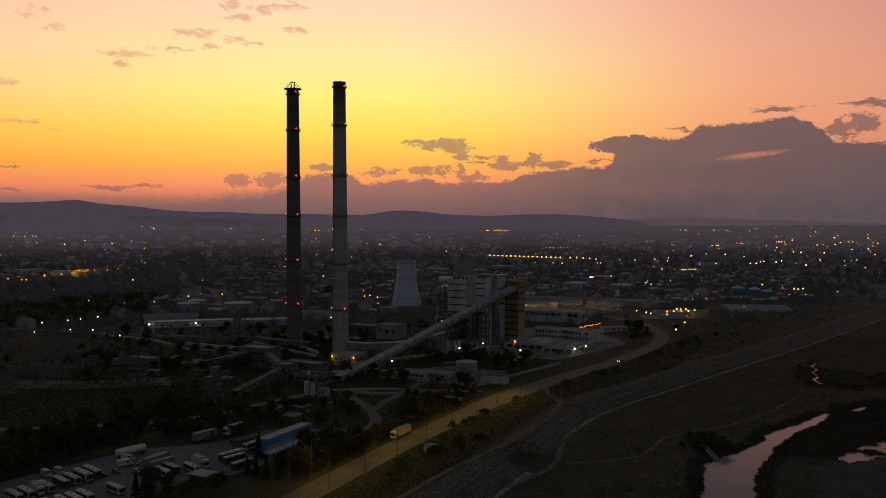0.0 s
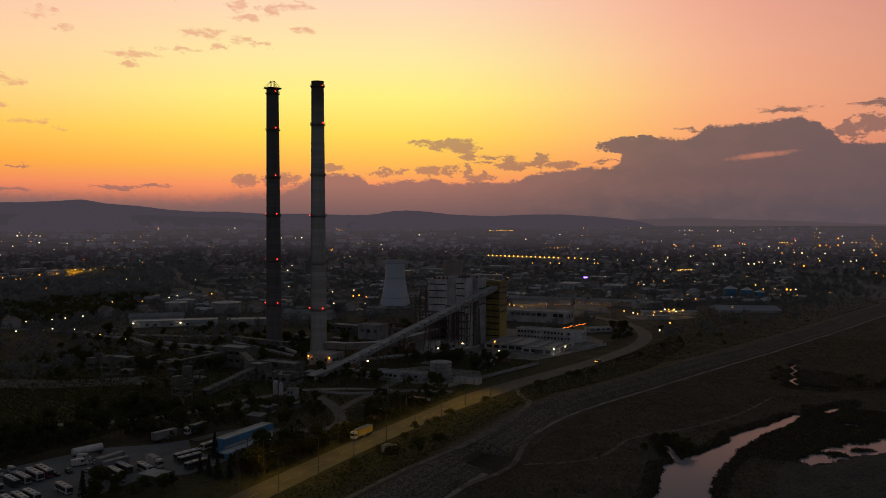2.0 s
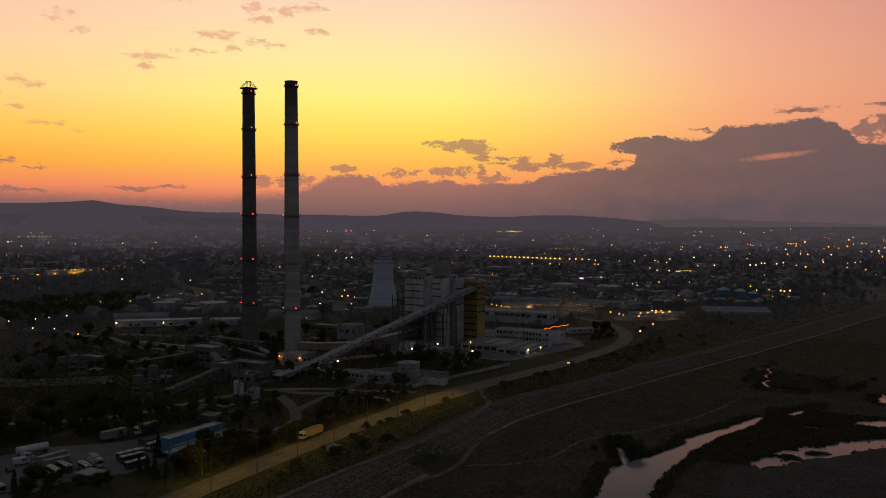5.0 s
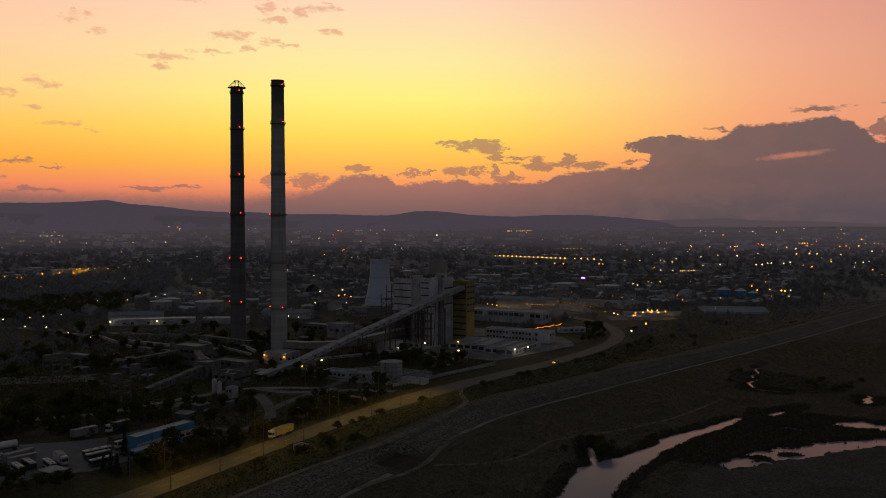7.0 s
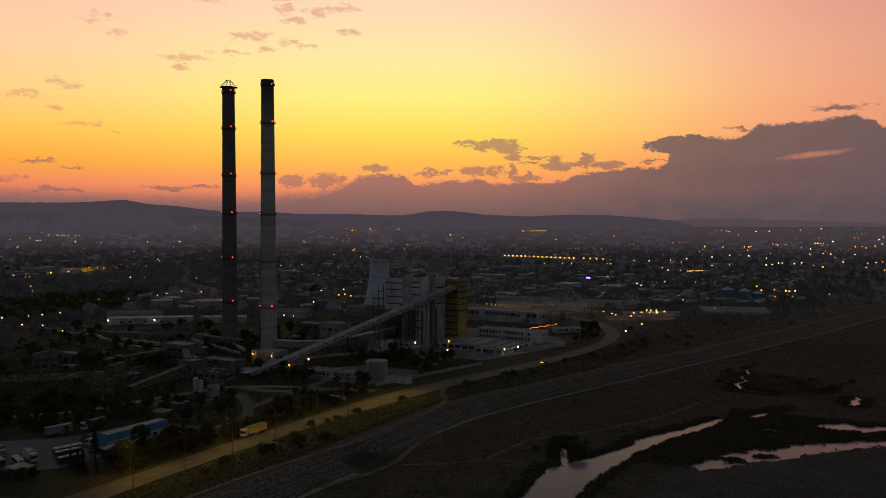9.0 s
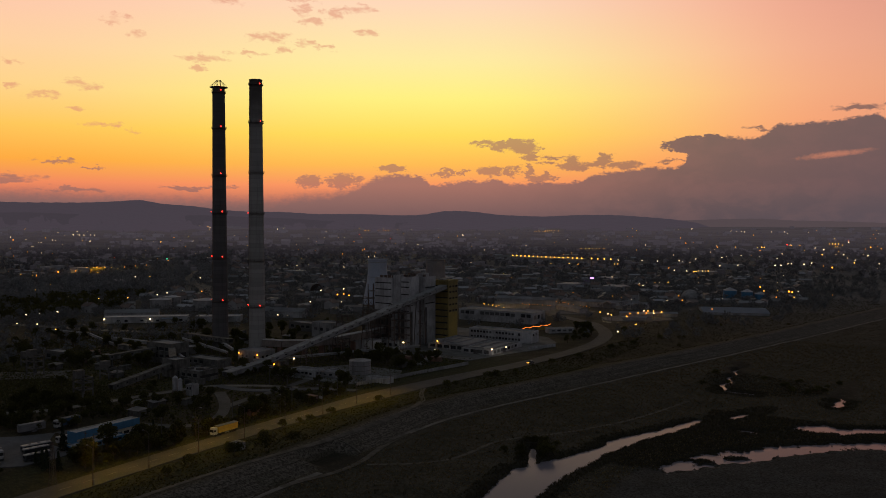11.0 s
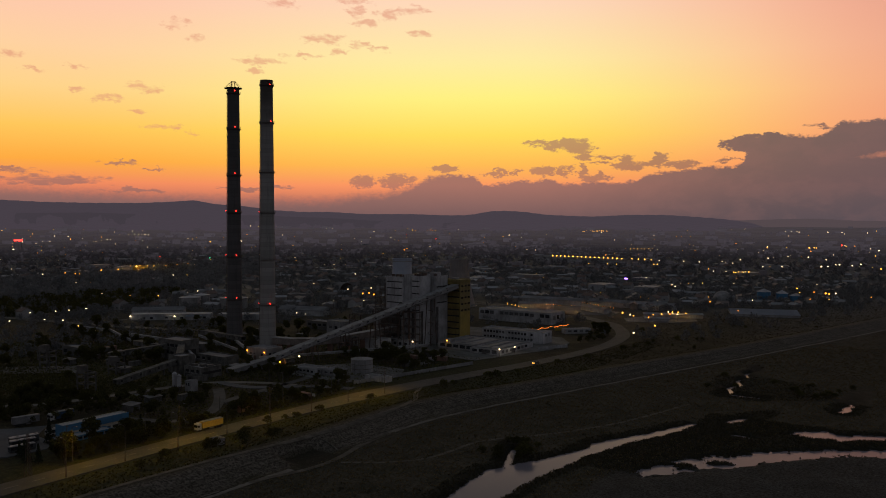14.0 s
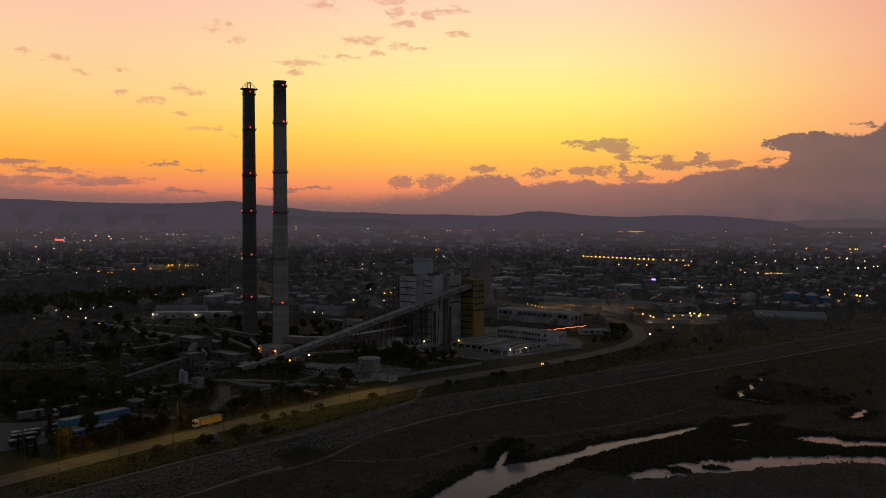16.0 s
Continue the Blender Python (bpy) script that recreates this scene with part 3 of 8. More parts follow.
v4 = [bm.verts.new(c) for c in ((-70, 60, WATER), (200, 60, WATER), (200, 520, WATER), (-70, 520, WATER))]
bm.faces.new(v4)
tagged(new("water", mesh_of("water", bm, wm)), "still river water reflecting the dusk sky", "water", kind="structure")


def ribbon(name, pts, wide, mat, lift, label, category, z=None, step=3.0):
    """Strip of paving draped along a line, a little above the ground."""
    p = np.array(pts, dtype=float)
    d = np.concatenate([[0], np.cumsum(np.hypot(*np.diff(p[:, :2], axis=0).T))])
    s = np.arange(0, d[-1], step)
    cx, cy = np.interp(s, d, p[:, 0]), np.interp(s, d, p[:, 1])
    for _ in range(6):
        cx[1:-1], cy[1:-1] = (cx[:-2] + cx[1:-1] + cx[2:]) / 3, (cy[:-2] + cy[1:-1] + cy[2:]) / 3
    tx, ty = np.gradient(cx), np.gradient(cy)
    ln = np.hypot(tx, ty)
    nxn, nyn = -ty / ln, tx / ln
    ww = np.interp(s, d, p[:, 2]) if p.shape[1] > 2 else np.full(len(s), wide)
    rows_ = []
    for f in (-0.5, -0.25, 0.0, 0.25, 0.5):
        x, y = cx + nxn * ww * f, cy + nyn * ww * f
        zz = (height(x, y) if z is None else np.full(len(x), z)) + lift
        rows_.append(np.stack([x, y, zz], -1))
    n, mrow = len(s), len(rows_)
    verts = np.concatenate(rows_).tolist()
    faces = [(i * n + j, (i + 1) * n + j, (i + 1) * n + j + 1, i * n + j + 1) for i in range(mrow - 1) for j in range(n - 1)]
    faces = [f[::-1] for f in faces]
    rim = [[x, y, zz - 0.4] for row in (rows_[0], rows_[-1]) for x, y, zz in row.tolist()]
    b0 = len(verts)
    verts += rim
    for j in range(n - 1):
        faces.append((j, j + 1, b0 + j + 1, b0 + j))
        k0 = (mrow - 1) * n + j
        faces.append((k0 + 1, k0, b0 + n + j, b0 + n + j + 1))
    rm = bpy.data.meshes.new(name)
    rm.from_pydata(verts, [], faces)
    rm.materials.append(mat)
    return tagged(new(name, rm), label, category, kind="structure")


ROAD = [(-134, -200), (-139.5, 150), (-140.8, 196), (-142.2, 240), (-142, 262), (-141.6, 300), (-139.8, 335), (-135.5, 368), (-127.8, 408), (-120.5, 442), (-117, 466), (-113, 500), (-112.3, 530), (-114.5, 552), (-121, 580), (-132, 604), (-150, 632), (-190, 665), (-260, 690), (-420, 730)]
ribbon("road", [(x, y, float(np.interp(y, [150, 300, 335, 360, 440, 520], [10.5, 10.8, 13.5, 12.0, 10.0, 9.5]))) for x, y in ROAD], 11.5, M["asphalt"], 0.06, "worn asphalt two-lane road under street lamps", "road", z=GROUND + 0.2)
ribbon("path_south", [(-96, 100), (-94.5, 200), (-94.2, 228), (-93.6, 240), (-93.2, 249)], 2.4, M["toe_strip"], 0.08, "worn rutted track along the toe of the dike", "path")
ribbon("path", [(-96, 290), (-96.6, 300), (-96.5, 316), (-95, 334), (-89.5, 359), (-75.5, 408), (-56.5, 478), (-33.5, 556), (-1.5, 675), (27, 789), (132, 1200)], 1.9, M["toe_strip"], 0.08, "worn concrete strip along the toe of the dike", "path")

sluice = thing("sluice_wall", "low pale concrete ledge at an old sluice in the dike", "wall", (-100.5, 270.8, 4.6), kind="structure")
bm = bmesh.new()
beam(bm, (-6.0, 1.6, 1.5), (-1, 0.9, 0.6), 0.4, 0.4)
beam(bm, (-1, 0.9, 0.6), (3, 0.4, -0.4), 0.4, 0.4)
beam(bm, (3, 0.4, -0.4), (5.5, -0.4, -1.1), 0.4, 0.4)
part("coping", bm, M["toe_strip"], sluice)

# ---- hills on the horizon ----


def hills(name, profile, radius, depth, label, mat):
    """Ridge as a ring piece: profile of (azimuth left of +y in degrees, height in metres)."""
    az_, hh = zip(*profile)
    aa = np.arange(az_[0], az_[-1] + 0.01, 0.25)
    top = np.interp(aa, az_, hh)
    for _ in range(2):
        top[1:-1] = (top[:-2] + 2 * top[1:-1] + top[2:]) / 4
    top += 0.8 * np.sin(aa * 7.7) + 0.3 * np.sin(aa * 17)
    verts, faces = [], []
    fr = [(-depth, 0.0), (-depth * 0.6, 0.30), (-depth * 0.3, 0.62), (-depth * 0.12, 0.86), (0, 1.0), (depth * 0.2, 0.8)]
    for i, (ang, h) in enumerate(zip(aa, top)):
        for j, (dr, f) in enumerate(fr):
            wob = 1 + 0.10 * math.sin(ang * 2.3 + j) + 0.06 * math.sin(ang * 6.1 + 2 * j)
            r = radius + dr * (wob if j < 4 else 1)
            verts.append((55 - r * math.sin(radians(ang)), 30 + r * math.cos(radians(ang)), 20 + (h - 20) * f))
    n = len(fr)
    for i in range(len(aa) - 1):
        for j in range(n - 1):
            faces.append((i * n + j, i * n + j + 1, (i + 1) * n + j + 1, (i + 1) * n + j))
    hm = bpy.data.meshes.new(name)
    hm.from_pydata(verts, [], faces)
    hm.shade_smooth()
    hm.materials.append(mat)
    return tagged(new(name, hm), label, "hills", kind="structure")


far_me = bpy.data.meshes.new("backdrop_plain")
ra = np.arange(-75, 130.1, 1.25)
rr_ = np.concatenate([np.arange(1900, 3400, 60), np.arange(3400, 4901, 100)])
RA, RR = np.meshgrid(np.radians(ra), rr_)
FX, FY = -RR * np.sin(RA), RR * np.cos(RA)
FZ = height(FX, FY) + 1.4 * sstep(RR, 1900, 2000) - 1.0
fi = np.arange(RA.size).reshape(RA.shape)
far_me.from_pydata(np.stack([FX, FY, FZ], -1).reshape(-1, 3).tolist(), [], np.stack([fi[:-1, :-1], fi[1:, :-1], fi[1:, 1:], fi[:-1, 1:]], -1).reshape(-1, 4).tolist())
far_me.shade_smooth()
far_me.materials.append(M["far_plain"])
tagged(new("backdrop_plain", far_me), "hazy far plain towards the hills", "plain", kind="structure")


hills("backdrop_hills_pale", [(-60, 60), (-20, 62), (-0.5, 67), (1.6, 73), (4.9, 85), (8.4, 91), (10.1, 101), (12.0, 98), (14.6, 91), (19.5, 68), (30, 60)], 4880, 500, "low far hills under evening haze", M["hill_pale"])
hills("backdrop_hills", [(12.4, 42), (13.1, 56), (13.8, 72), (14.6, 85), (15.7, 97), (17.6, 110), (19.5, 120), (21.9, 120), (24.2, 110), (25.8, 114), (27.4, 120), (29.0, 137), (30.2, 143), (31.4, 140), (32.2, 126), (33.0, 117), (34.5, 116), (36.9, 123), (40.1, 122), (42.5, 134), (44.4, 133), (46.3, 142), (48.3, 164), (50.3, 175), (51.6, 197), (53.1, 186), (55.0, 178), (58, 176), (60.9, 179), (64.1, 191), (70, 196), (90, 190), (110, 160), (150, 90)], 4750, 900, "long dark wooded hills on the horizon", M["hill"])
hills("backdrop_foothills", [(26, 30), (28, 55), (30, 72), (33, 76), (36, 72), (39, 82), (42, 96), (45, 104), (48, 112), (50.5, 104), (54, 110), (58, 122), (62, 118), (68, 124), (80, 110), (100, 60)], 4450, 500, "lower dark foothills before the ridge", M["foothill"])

M["concrete_old"] = material("stained_old_concrete", (0.115, 0.112, 0.105), 0.92, (0.04, 0.039, 0.036), 0.3, 0.4, 1.5, streak=0.9)
# ---- lamps ----
M["warm_lamp"] = lamp_material("warm_lamp", (1.0, 0.46, 0.06), 4.0)
M["white_lamp"] = lamp_material("white_lamp", (1.0, 0.72, 0.38), 4.2)
M["orange_lamp"] = lamp_material("orange_lamp", (1.0, 0.30, 0.025), 4.2)
M["garland"] = lamp_material("orange_garland", (1.0, 0.22, 0.03), 3.0)
M["purple_lamp"] = lamp_material("purple_lamp", (0.35, 0.15, 1.0), 5.0)
M["green_lamp"] = lamp_material("green_lamp", (0.1, 1.0, 0.5), 3.0)
M["lamp_off"] = material("lamp_housing", (0.16, 0.16, 0.16), 0.5, None, 1.0, 0.0, 4.0, metal=0.5)


def bulb(bm, at, r, rows=4, cols=8):
    """Small round globe."""
    ring = [[bm.verts.new((at[0] + r * math.sin(math.pi * i / rows) * math.cos(2 * math.pi * j / cols), at[1] + r * math.sin(math.pi * i / rows) * math.sin(2 * math.pi * j / cols), at[2] + r * math.cos(math.pi * i / rows))) for j in range(cols)] for i in range(1, rows)]
    top, low = bm.verts.new((at[0], at[1], at[2] + r)), bm.verts.new((at[0], at[1], at[2] - r))
    for j in range(cols):
        n = (j + 1) % cols
        bm.faces.new((top, ring[0][j], ring[0][n]))
        bm.faces.new((low, ring[-1][n], ring[-1][j]))
        for i in range(len(ring) - 1):
            bm.faces.new((ring[i][j], ring[i + 1][j], ring[i + 1][n], ring[i][n]))


def shine(name, parent, at, colour, power, size=0.3, spot=None):
    li = bpy.data.lights.new(name, "SPOT" if spot else "POINT")
    li.energy, li.color = power, colour
    li.shadow_soft_size = size
    if spot:
        li.spot_size, li.spot_blend = radians(spot), 0.7
    ob = new(name, li)
    ob.location = at
    ob.parent = parent
    return ob


COLOUR = {"warm_lamp": (1.0, 0.5, 0.09), "white_lamp": (1.0, 0.88, 0.7), "orange_lamp": (1.0, 0.45, 0.1), "red_lamp": (1.0, 0.05, 0.03)}


def lamp_post(x, y, top, kind, power=0.0, r=0.4, label="", group=""):
    """Mast with a glowing globe lamp."""
    z0 = float(height(np.array(x), np.array(y)))
    ob = thing("lamp_post", label or "thin steel lamp post with a glowing lamp", "lamp post", (x, y, z0), group)
    bm = bmesh.new()
    lathe(bm, [(0.14, 0), (0.08, top - z0 - r * 0.6)], 8)
    part("mast", bm, M["steel"], ob)
    bm = bmesh.new()
    bulb(bm, (0, 0, top - z0), r * 1.12)
    part("lamp", bm, M[kind], ob, "glowing " + kind.replace("_", " "))
    if power:
        shine("lamp_light", ob, (0, 0, top - z0 - r - 0.3), COLOUR[kind], power * 0.09)
    return ob


# ---- power station ----


def chimney_material(name, low, high, soot_from, soot_to, band):
    """Slip-formed concrete in lifts, darker where smoke has stained the top."""
    mat = bpy.data.materials.new(name)
    mat.use_nodes = True
    k = Nodes(mat.node_tree)
    co = k.n("ShaderNodeNewGeometry").outputs["Position"]
    sp = k.n("ShaderNodeSeparateXYZ")
    k.link(co, sp.inputs[0])
    lift = k.noise(k.vec(0.0, 0.0, k.m("FLOOR", k.m("DIVIDE", sp.outputs[2], band))), 3.7, 0.0)
    runs = k.noise(k.vec(k.m("MULTIPLY", sp.outputs[0], 0.9), k.m("MULTIPLY", sp.outputs[1], 0.9), k.m("MULTIPLY", sp.outputs[2], 0.05)), 1.0, 5.0, 0.65)
    blot = k.noise(co, 0.12, 5.0, 0.6)
    col = k.mix(k.smooth(lift, 0.3, 0.7, 0.0, 0.75), low, tuple(c * 0.66 for c in low))
    col = k.mix(k.smooth(runs, 0.45, 0.75, 0.0, 0.55), col, tuple(c * 0.45 for c in low))
    col = k.mix(k.smooth(k.m("ADD", sp.outputs[2], k.m("MULTIPLY", k.m("SUBTRACT", blot, 0.5), 24.0)), soot_from, soot_to), col, high)
    seam = k.m("FRACT", k.m("DIVIDE", sp.outputs[2], band))
    col = k.mix(k.m("MULTIPLY", k.smooth(seam, 0.12, 0.02), 0.5), col, tuple(c * 0.4 for c in low))
    bsdf = k.n("ShaderNodeBsdfPrincipled")
    k.link(col, bsdf.inputs["Base Color"])
    bsdf.inputs["Roughness"].default_value = 0.92
    bsdf.inputs["Specular IOR Level"].default_value = 0.15
    o = k.n("ShaderNodeOutputMaterial")
    k.link(bsdf.outputs[0], o.inputs[0])
    return mat


M["chimney_grey"] = chimney_material("grey_chimney_concrete", (0.25, 0.247, 0.24), (0.06, 0.055, 0.05), 128, 163, 2.5)
M["chimney_black"] = chimney_material("black_chimney_concrete", (0.095, 0.093, 0.096), (0.06, 0.068, 0.066), 105, 170, 2.5)


def chimney(x, y, top, r_base, r_top, rings, shaft, label, lamps, crown=False):
    base = GROUND - 0.3
    ob = thing("chimney", label, "chimney", (x, y, base), "twin chimneys")
    hgt = top - base

    def radius(z):
        return r_base + (r_top - r_base) * (z - base) / hgt

    prof = [(r_base + 0.9, 0), (r_base + 0.9, 1.2)]
    for i in range(41):
        f = i / 40
        prof.append((r_base + (r_top - r_base) * f + 0.5 * max(0, 1 - f * 9) ** 2, 1.25 + (hgt - 1.25) * f))
    prof += [(r_top + 0.25, hgt), (r_top + 0.25, hgt + 0.5), (r_top - 0.5, hgt + 0.5), (r_top - 0.6, hgt - 6)]
    bm = bmesh.new()
    lathe(bm, prof, 44)
    part("shaft", bm, shaft, ob)
    # ladder with its cage on the shaft
    bm = bmesh.new()
    for da in (-0.06, 0.06):
        an = radians(-115) + da
        beam(bm, ((r_base + 0.5) * math.cos(an), (r_base + 0.5) * math.sin(an), 3), ((r_top + 0.35) * math.cos(an), (r_top + 0.35) * math.sin(an), hgt), 0.1, 0.1)
    for i in range(70):
        z = 4 + i * (hgt - 5) / 70
        r = r_base + 0.5 + (r_top - r_base - 0.15) * z / hgt
        beam(bm, (r * math.cos(radians(-115) - 0.06), r * math.sin(radians(-115) - 0.06), z), (r * math.cos(radians(-115) + 0.06), r * math.sin(radians(-115) + 0.06), z), 0.07, 0.07)
    part("ladder", bm, M["steel"], ob)
    for z in rings:
        r = radius(z)
        bm = bmesh.new()
        lathe(bm, [(r - 0.05, -0.2), (r + 0.72, -0.08), (r + 0.72, 0.1), (r - 0.05, 0.1)], 36, close=True)
        gal = part("gallery", bm, M["steel"], ob)
        gal.location.z = z - base
        bm = bmesh.new()
        for h in (0.6, 1.15):
            lathe(bm, [(r + 0.64, h - 0.04), (r + 0.70, h - 0.04), (r + 0.70, h + 0.04), (r + 0.64, h + 0.04)], 32, close=True)
        for i in range(24):
            c, s_ = math.cos(2 * math.pi * i / 24), math.sin(2 * math.pi * i / 24)
            beam(bm, ((r + 0.67) * c, (r + 0.67) * s_, 0.1), ((r + 0.67) * c, (r + 0.67) * s_, 1.15), 0.06, 0.06)
        part("railing", bm, M["steel"], gal)
        bm = bmesh.new()
        lathe(bm, [(r - 0.05, -0.9), (r + 0.05, -0.9), (r + 0.5, -0.2), (r - 0.05, -0.2)], 36, close=True)
        part("corbel", bm, shaft, gal)
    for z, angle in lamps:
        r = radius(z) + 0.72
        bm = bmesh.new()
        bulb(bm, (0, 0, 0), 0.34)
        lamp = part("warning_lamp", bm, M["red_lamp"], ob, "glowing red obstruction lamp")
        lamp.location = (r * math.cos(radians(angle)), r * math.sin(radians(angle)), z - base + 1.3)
    if crown:
        bm = bmesh.new()
        lathe(bm, [(r_top - 0.1, hgt - 0.2), (r_top + 1.8, hgt + 0.0), (r_top + 1.8, hgt + 0.22), (r_top - 0.1, hgt + 0.2)], 36, close=True)
        part("crown_gallery", bm, M["steel"], ob)
        bm = bmesh.new()
        lathe(bm, [(1.3, hgt + 4.2), (1.5, hgt + 4.2), (1.5, hgt + 4.45), (1.3, hgt + 4.45)], 16, close=True)
        for i in range(12):
            c, s_ = math.cos(2 * math.pi * i / 12), math.sin(2 * math.pi * i / 12)
            beam(bm, ((r_top + 1.8) * c, (r_top + 1.8) * s_, hgt + 0.3), (1.4 * c, 1.4 * s_, hgt + 4.3), 0.12, 0.12)
            if i % 3 == 0:
                beam(bm, (1.4 * c, 1.4 * s_, hgt), (1.4 * c, 1.4 * s_, hgt + 4.3), 0.2, 0.2)
        part("crown_frame", bm, M["steel"], ob, "open steel cone frame")
    return ob


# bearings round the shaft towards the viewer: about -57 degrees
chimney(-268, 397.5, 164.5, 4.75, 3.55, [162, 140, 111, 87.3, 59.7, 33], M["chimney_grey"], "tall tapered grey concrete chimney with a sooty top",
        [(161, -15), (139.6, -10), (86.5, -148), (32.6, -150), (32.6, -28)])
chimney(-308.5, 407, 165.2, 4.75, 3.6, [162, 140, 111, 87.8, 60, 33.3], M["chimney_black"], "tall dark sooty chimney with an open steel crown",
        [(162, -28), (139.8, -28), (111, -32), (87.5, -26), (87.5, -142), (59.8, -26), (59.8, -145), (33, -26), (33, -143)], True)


def cooling_tower(x, y, label, shell="tower_shell"):
    ob = thing("cooling_tower", label, "cooling tower", (x, y, GROUND - 0.2), "cooling towers")
    prof = []
    for i in range(31):
        z = 2 + 40.4 * i / 30
        prof.append((8.75 * math.sqrt(1 + ((z - 37) / 27.5) ** 2), z))
    inner = [(r - 0.35, z) for r, z in reversed(prof)]
    rt, zt = prof[-1]
    bm = bmesh.new()
    lathe(bm, prof + [(rt + 0.4, zt), (rt + 0.4, zt + 0.6), (rt - 0.35, zt + 0.6)] + inner, 72, close=True)
    part("shell", bm, M[shell], ob)
    for zb in (9.0, 27.0, 40.5):
        rb = 8.75 * math.sqrt(1 + ((zb - 37) / 27.5) ** 2)
        bm = bmesh.new()
        lathe(bm, [(rb - 0.1, zb - 0.25), (rb + 0.22, zb - 0.25), (rb + 0.22, zb + 0.25), (rb - 0.1, zb + 0.25)], 72, close=True)
        part("ring_beam", bm, M["concrete"], ob)
    bm = bmesh.new()
    r0 = prof[0][0]
    for i in range(36):
        a0, a1 = 2 * math.pi * i / 36, 2 * math.pi * (i + 0.5) / 36
        for b in (a0, a1 + math.pi / 36):
            beam(bm, ((r0 + 0.8) * math.cos(a1), (r0 + 0.8) * math.sin(a1), 0), ((r0 - 0.15) * math.cos(b), (r0 - 0.15) * math.sin(b), 2.3), 0.4, 0.4)
    part("strut_ring", bm, M["concrete"], ob)
    bm = bmesh.new()
    lathe(bm, [(r0 + 2.2, 0), (r0 + 2.2, 1.5), (r0 + 1.8, 1.5), (r0 + 1.8, 0)], 48, close=True)
    part("basin_wall", bm, M["concrete"], ob)
    return ob


# darker, greyer shell for the tower behind the boiler house
M["tower_shell_dark"] = material("darker_grey_shell", (0.20, 0.19, 0.19), 0.88, (0.14, 0.135, 0.135), 0.06, 0.2, 1.2, streak=0.5)
M["tower_shell"] = material("weathered_shell", (0.30, 0.34, 0.41), 0.85, (0.25, 0.285, 0.345), 0.06, 0.2, 1.2, streak=0.2)
cooling_tower(-368.1, 653.8, "pale blue-grey concrete cooling tower with a flared base")
cooling_tower(-321.2, 678.8, "grey concrete cooling tower behind the boiler house", "tower_shell_dark")


ROW_RNG = random.Random(5)
M["window_dusty"] = material("dusty_window_glass", (0.07, 0.072, 0.075), 0.45, (0.04, 0.04, 0.042), 0.5, 0.0, 2.0)


class Building:
    """Axis-aligned building at (x0, y0), turned by degrees about that corner: walls, flat roof with parapet, and openings on the two faces that look to -y and +x."""

    def __init__(self, name, label, category, x0, y0, wide, deep, top, mat, roof=None, base=None, turn=0.0, group="", parapet=0.6):
        z0 = GROUND - 0.3 if base is None else base
        self.w, self.d, self.h, self.z0 = wide, deep, top - z0, z0
        self.ob = thing(name, label, category, (x0, y0, z0), group)
        self.ob.rotation_euler.z = radians(turn)
        t = 0.35
        for nm, c in (("wall", (0, wide, 0, t)), ("wall", (0, wide, deep - t, deep)), ("wall", (0, t, t, deep - t)), ("wall", (wide - t, wide, t, deep - t))):
            bm = bmesh.new()
            box(bm, c[0], c[1], c[2], c[3], 0, self.h)
            part(nm, bm, mat, self.ob)
        bm = bmesh.new()
        box(bm, t, wide - t, t, deep - t, self.h - parapet - 0.3, self.h - parapet)
        part("roof", bm, roof or M["roof_grey"], self.ob, "flat grey felt roof")

    def panel(self, face, u0, u1, z0, z1, mat, name="window", out_=0.06, label=""):
        """A framed sheet on a face: 'front' looks to -y, 'side' to +x; u along the face, z from the ground."""
        bm = bmesh.new()
        a0, a1 = z0 - self.z0, z1 - self.z0
        if face == "front":
            box(bm, u0, u1, -out_, 0.02, a0, a1)
        else:
            box(bm, self.w - 0.02, self.w + out_, u0, u1, a0, a1)
        return part(name, bm, mat, self.ob, label)

    def row(self, face, n, u0, u1, z0, z1, fill=0.7, frame_mat=None):
        """n separate windows, each with a sill."""
        step = (u1 - u0) / n
        for i in range(n):
            c = u0 + (i + 0.5) * step
            if n > 3 and ROW_RNG.random() < 0.12:
                continue
            p = self.panel(face, c - step * fill / 2, c + step * fill / 2, z0 + ROW_RNG.choice((0, 0, 0.25)), z1 - ROW_RNG.choice((0, 0, 0.2)), ROW_RNG.choice((M["window"], M["window"], M["window_dusty"])))
            bm = bmesh.new()
            a0 = z0 - self.z0
            if face == "front":
                box(bm, c - step * fill / 2 - 0.1, c + step * fill / 2 + 0.1, -0.16, 0.0, a0 - 0.12, a0)
            else:
                box(bm, self.w, self.w + 0.16, c - step * fill / 2 - 0.1, c + step * fill / 2 + 0.1, a0 - 0.12, a0)
            part("sill", bm, frame_mat or M["concrete"], p)

    def on_roof(self, name, x0, x1, y0, y1, h, mat, label="", parapet=0.6):
        bm = bmesh.new()
        box(bm, x0, x1, y0, y1, self.h - parapet, self.h - parapet + h)
        return part(name, bm, mat, self.ob, label)


# openings and open bays are flat panels with their inner shade in the colour
M["dark_gap"] = material("dark_opening", (0.02, 0.02, 0.02), 0.7, None, 0.5, 0.0, 2.0)
M["bay"] = material("dark_bay_and_door", (0.085, 0.08, 0.078), 0.85, (0.03, 0.029, 0.029), 0.35, 0.3, 2.0, streak=0.6)
M["brick_pale"] = material("sooty_pale_brick", (0.19, 0.165, 0.15), 0.9, (0.11, 0.095, 0.088), 0.2, 0.3, 2.0, streak=0.5)
M["brick"] = material("sooty_brick", (0.20, 0.12, 0.09), 0.9, (0.13, 0.085, 0.07), 0.2, 0.3, 3.0, streak=0.4)

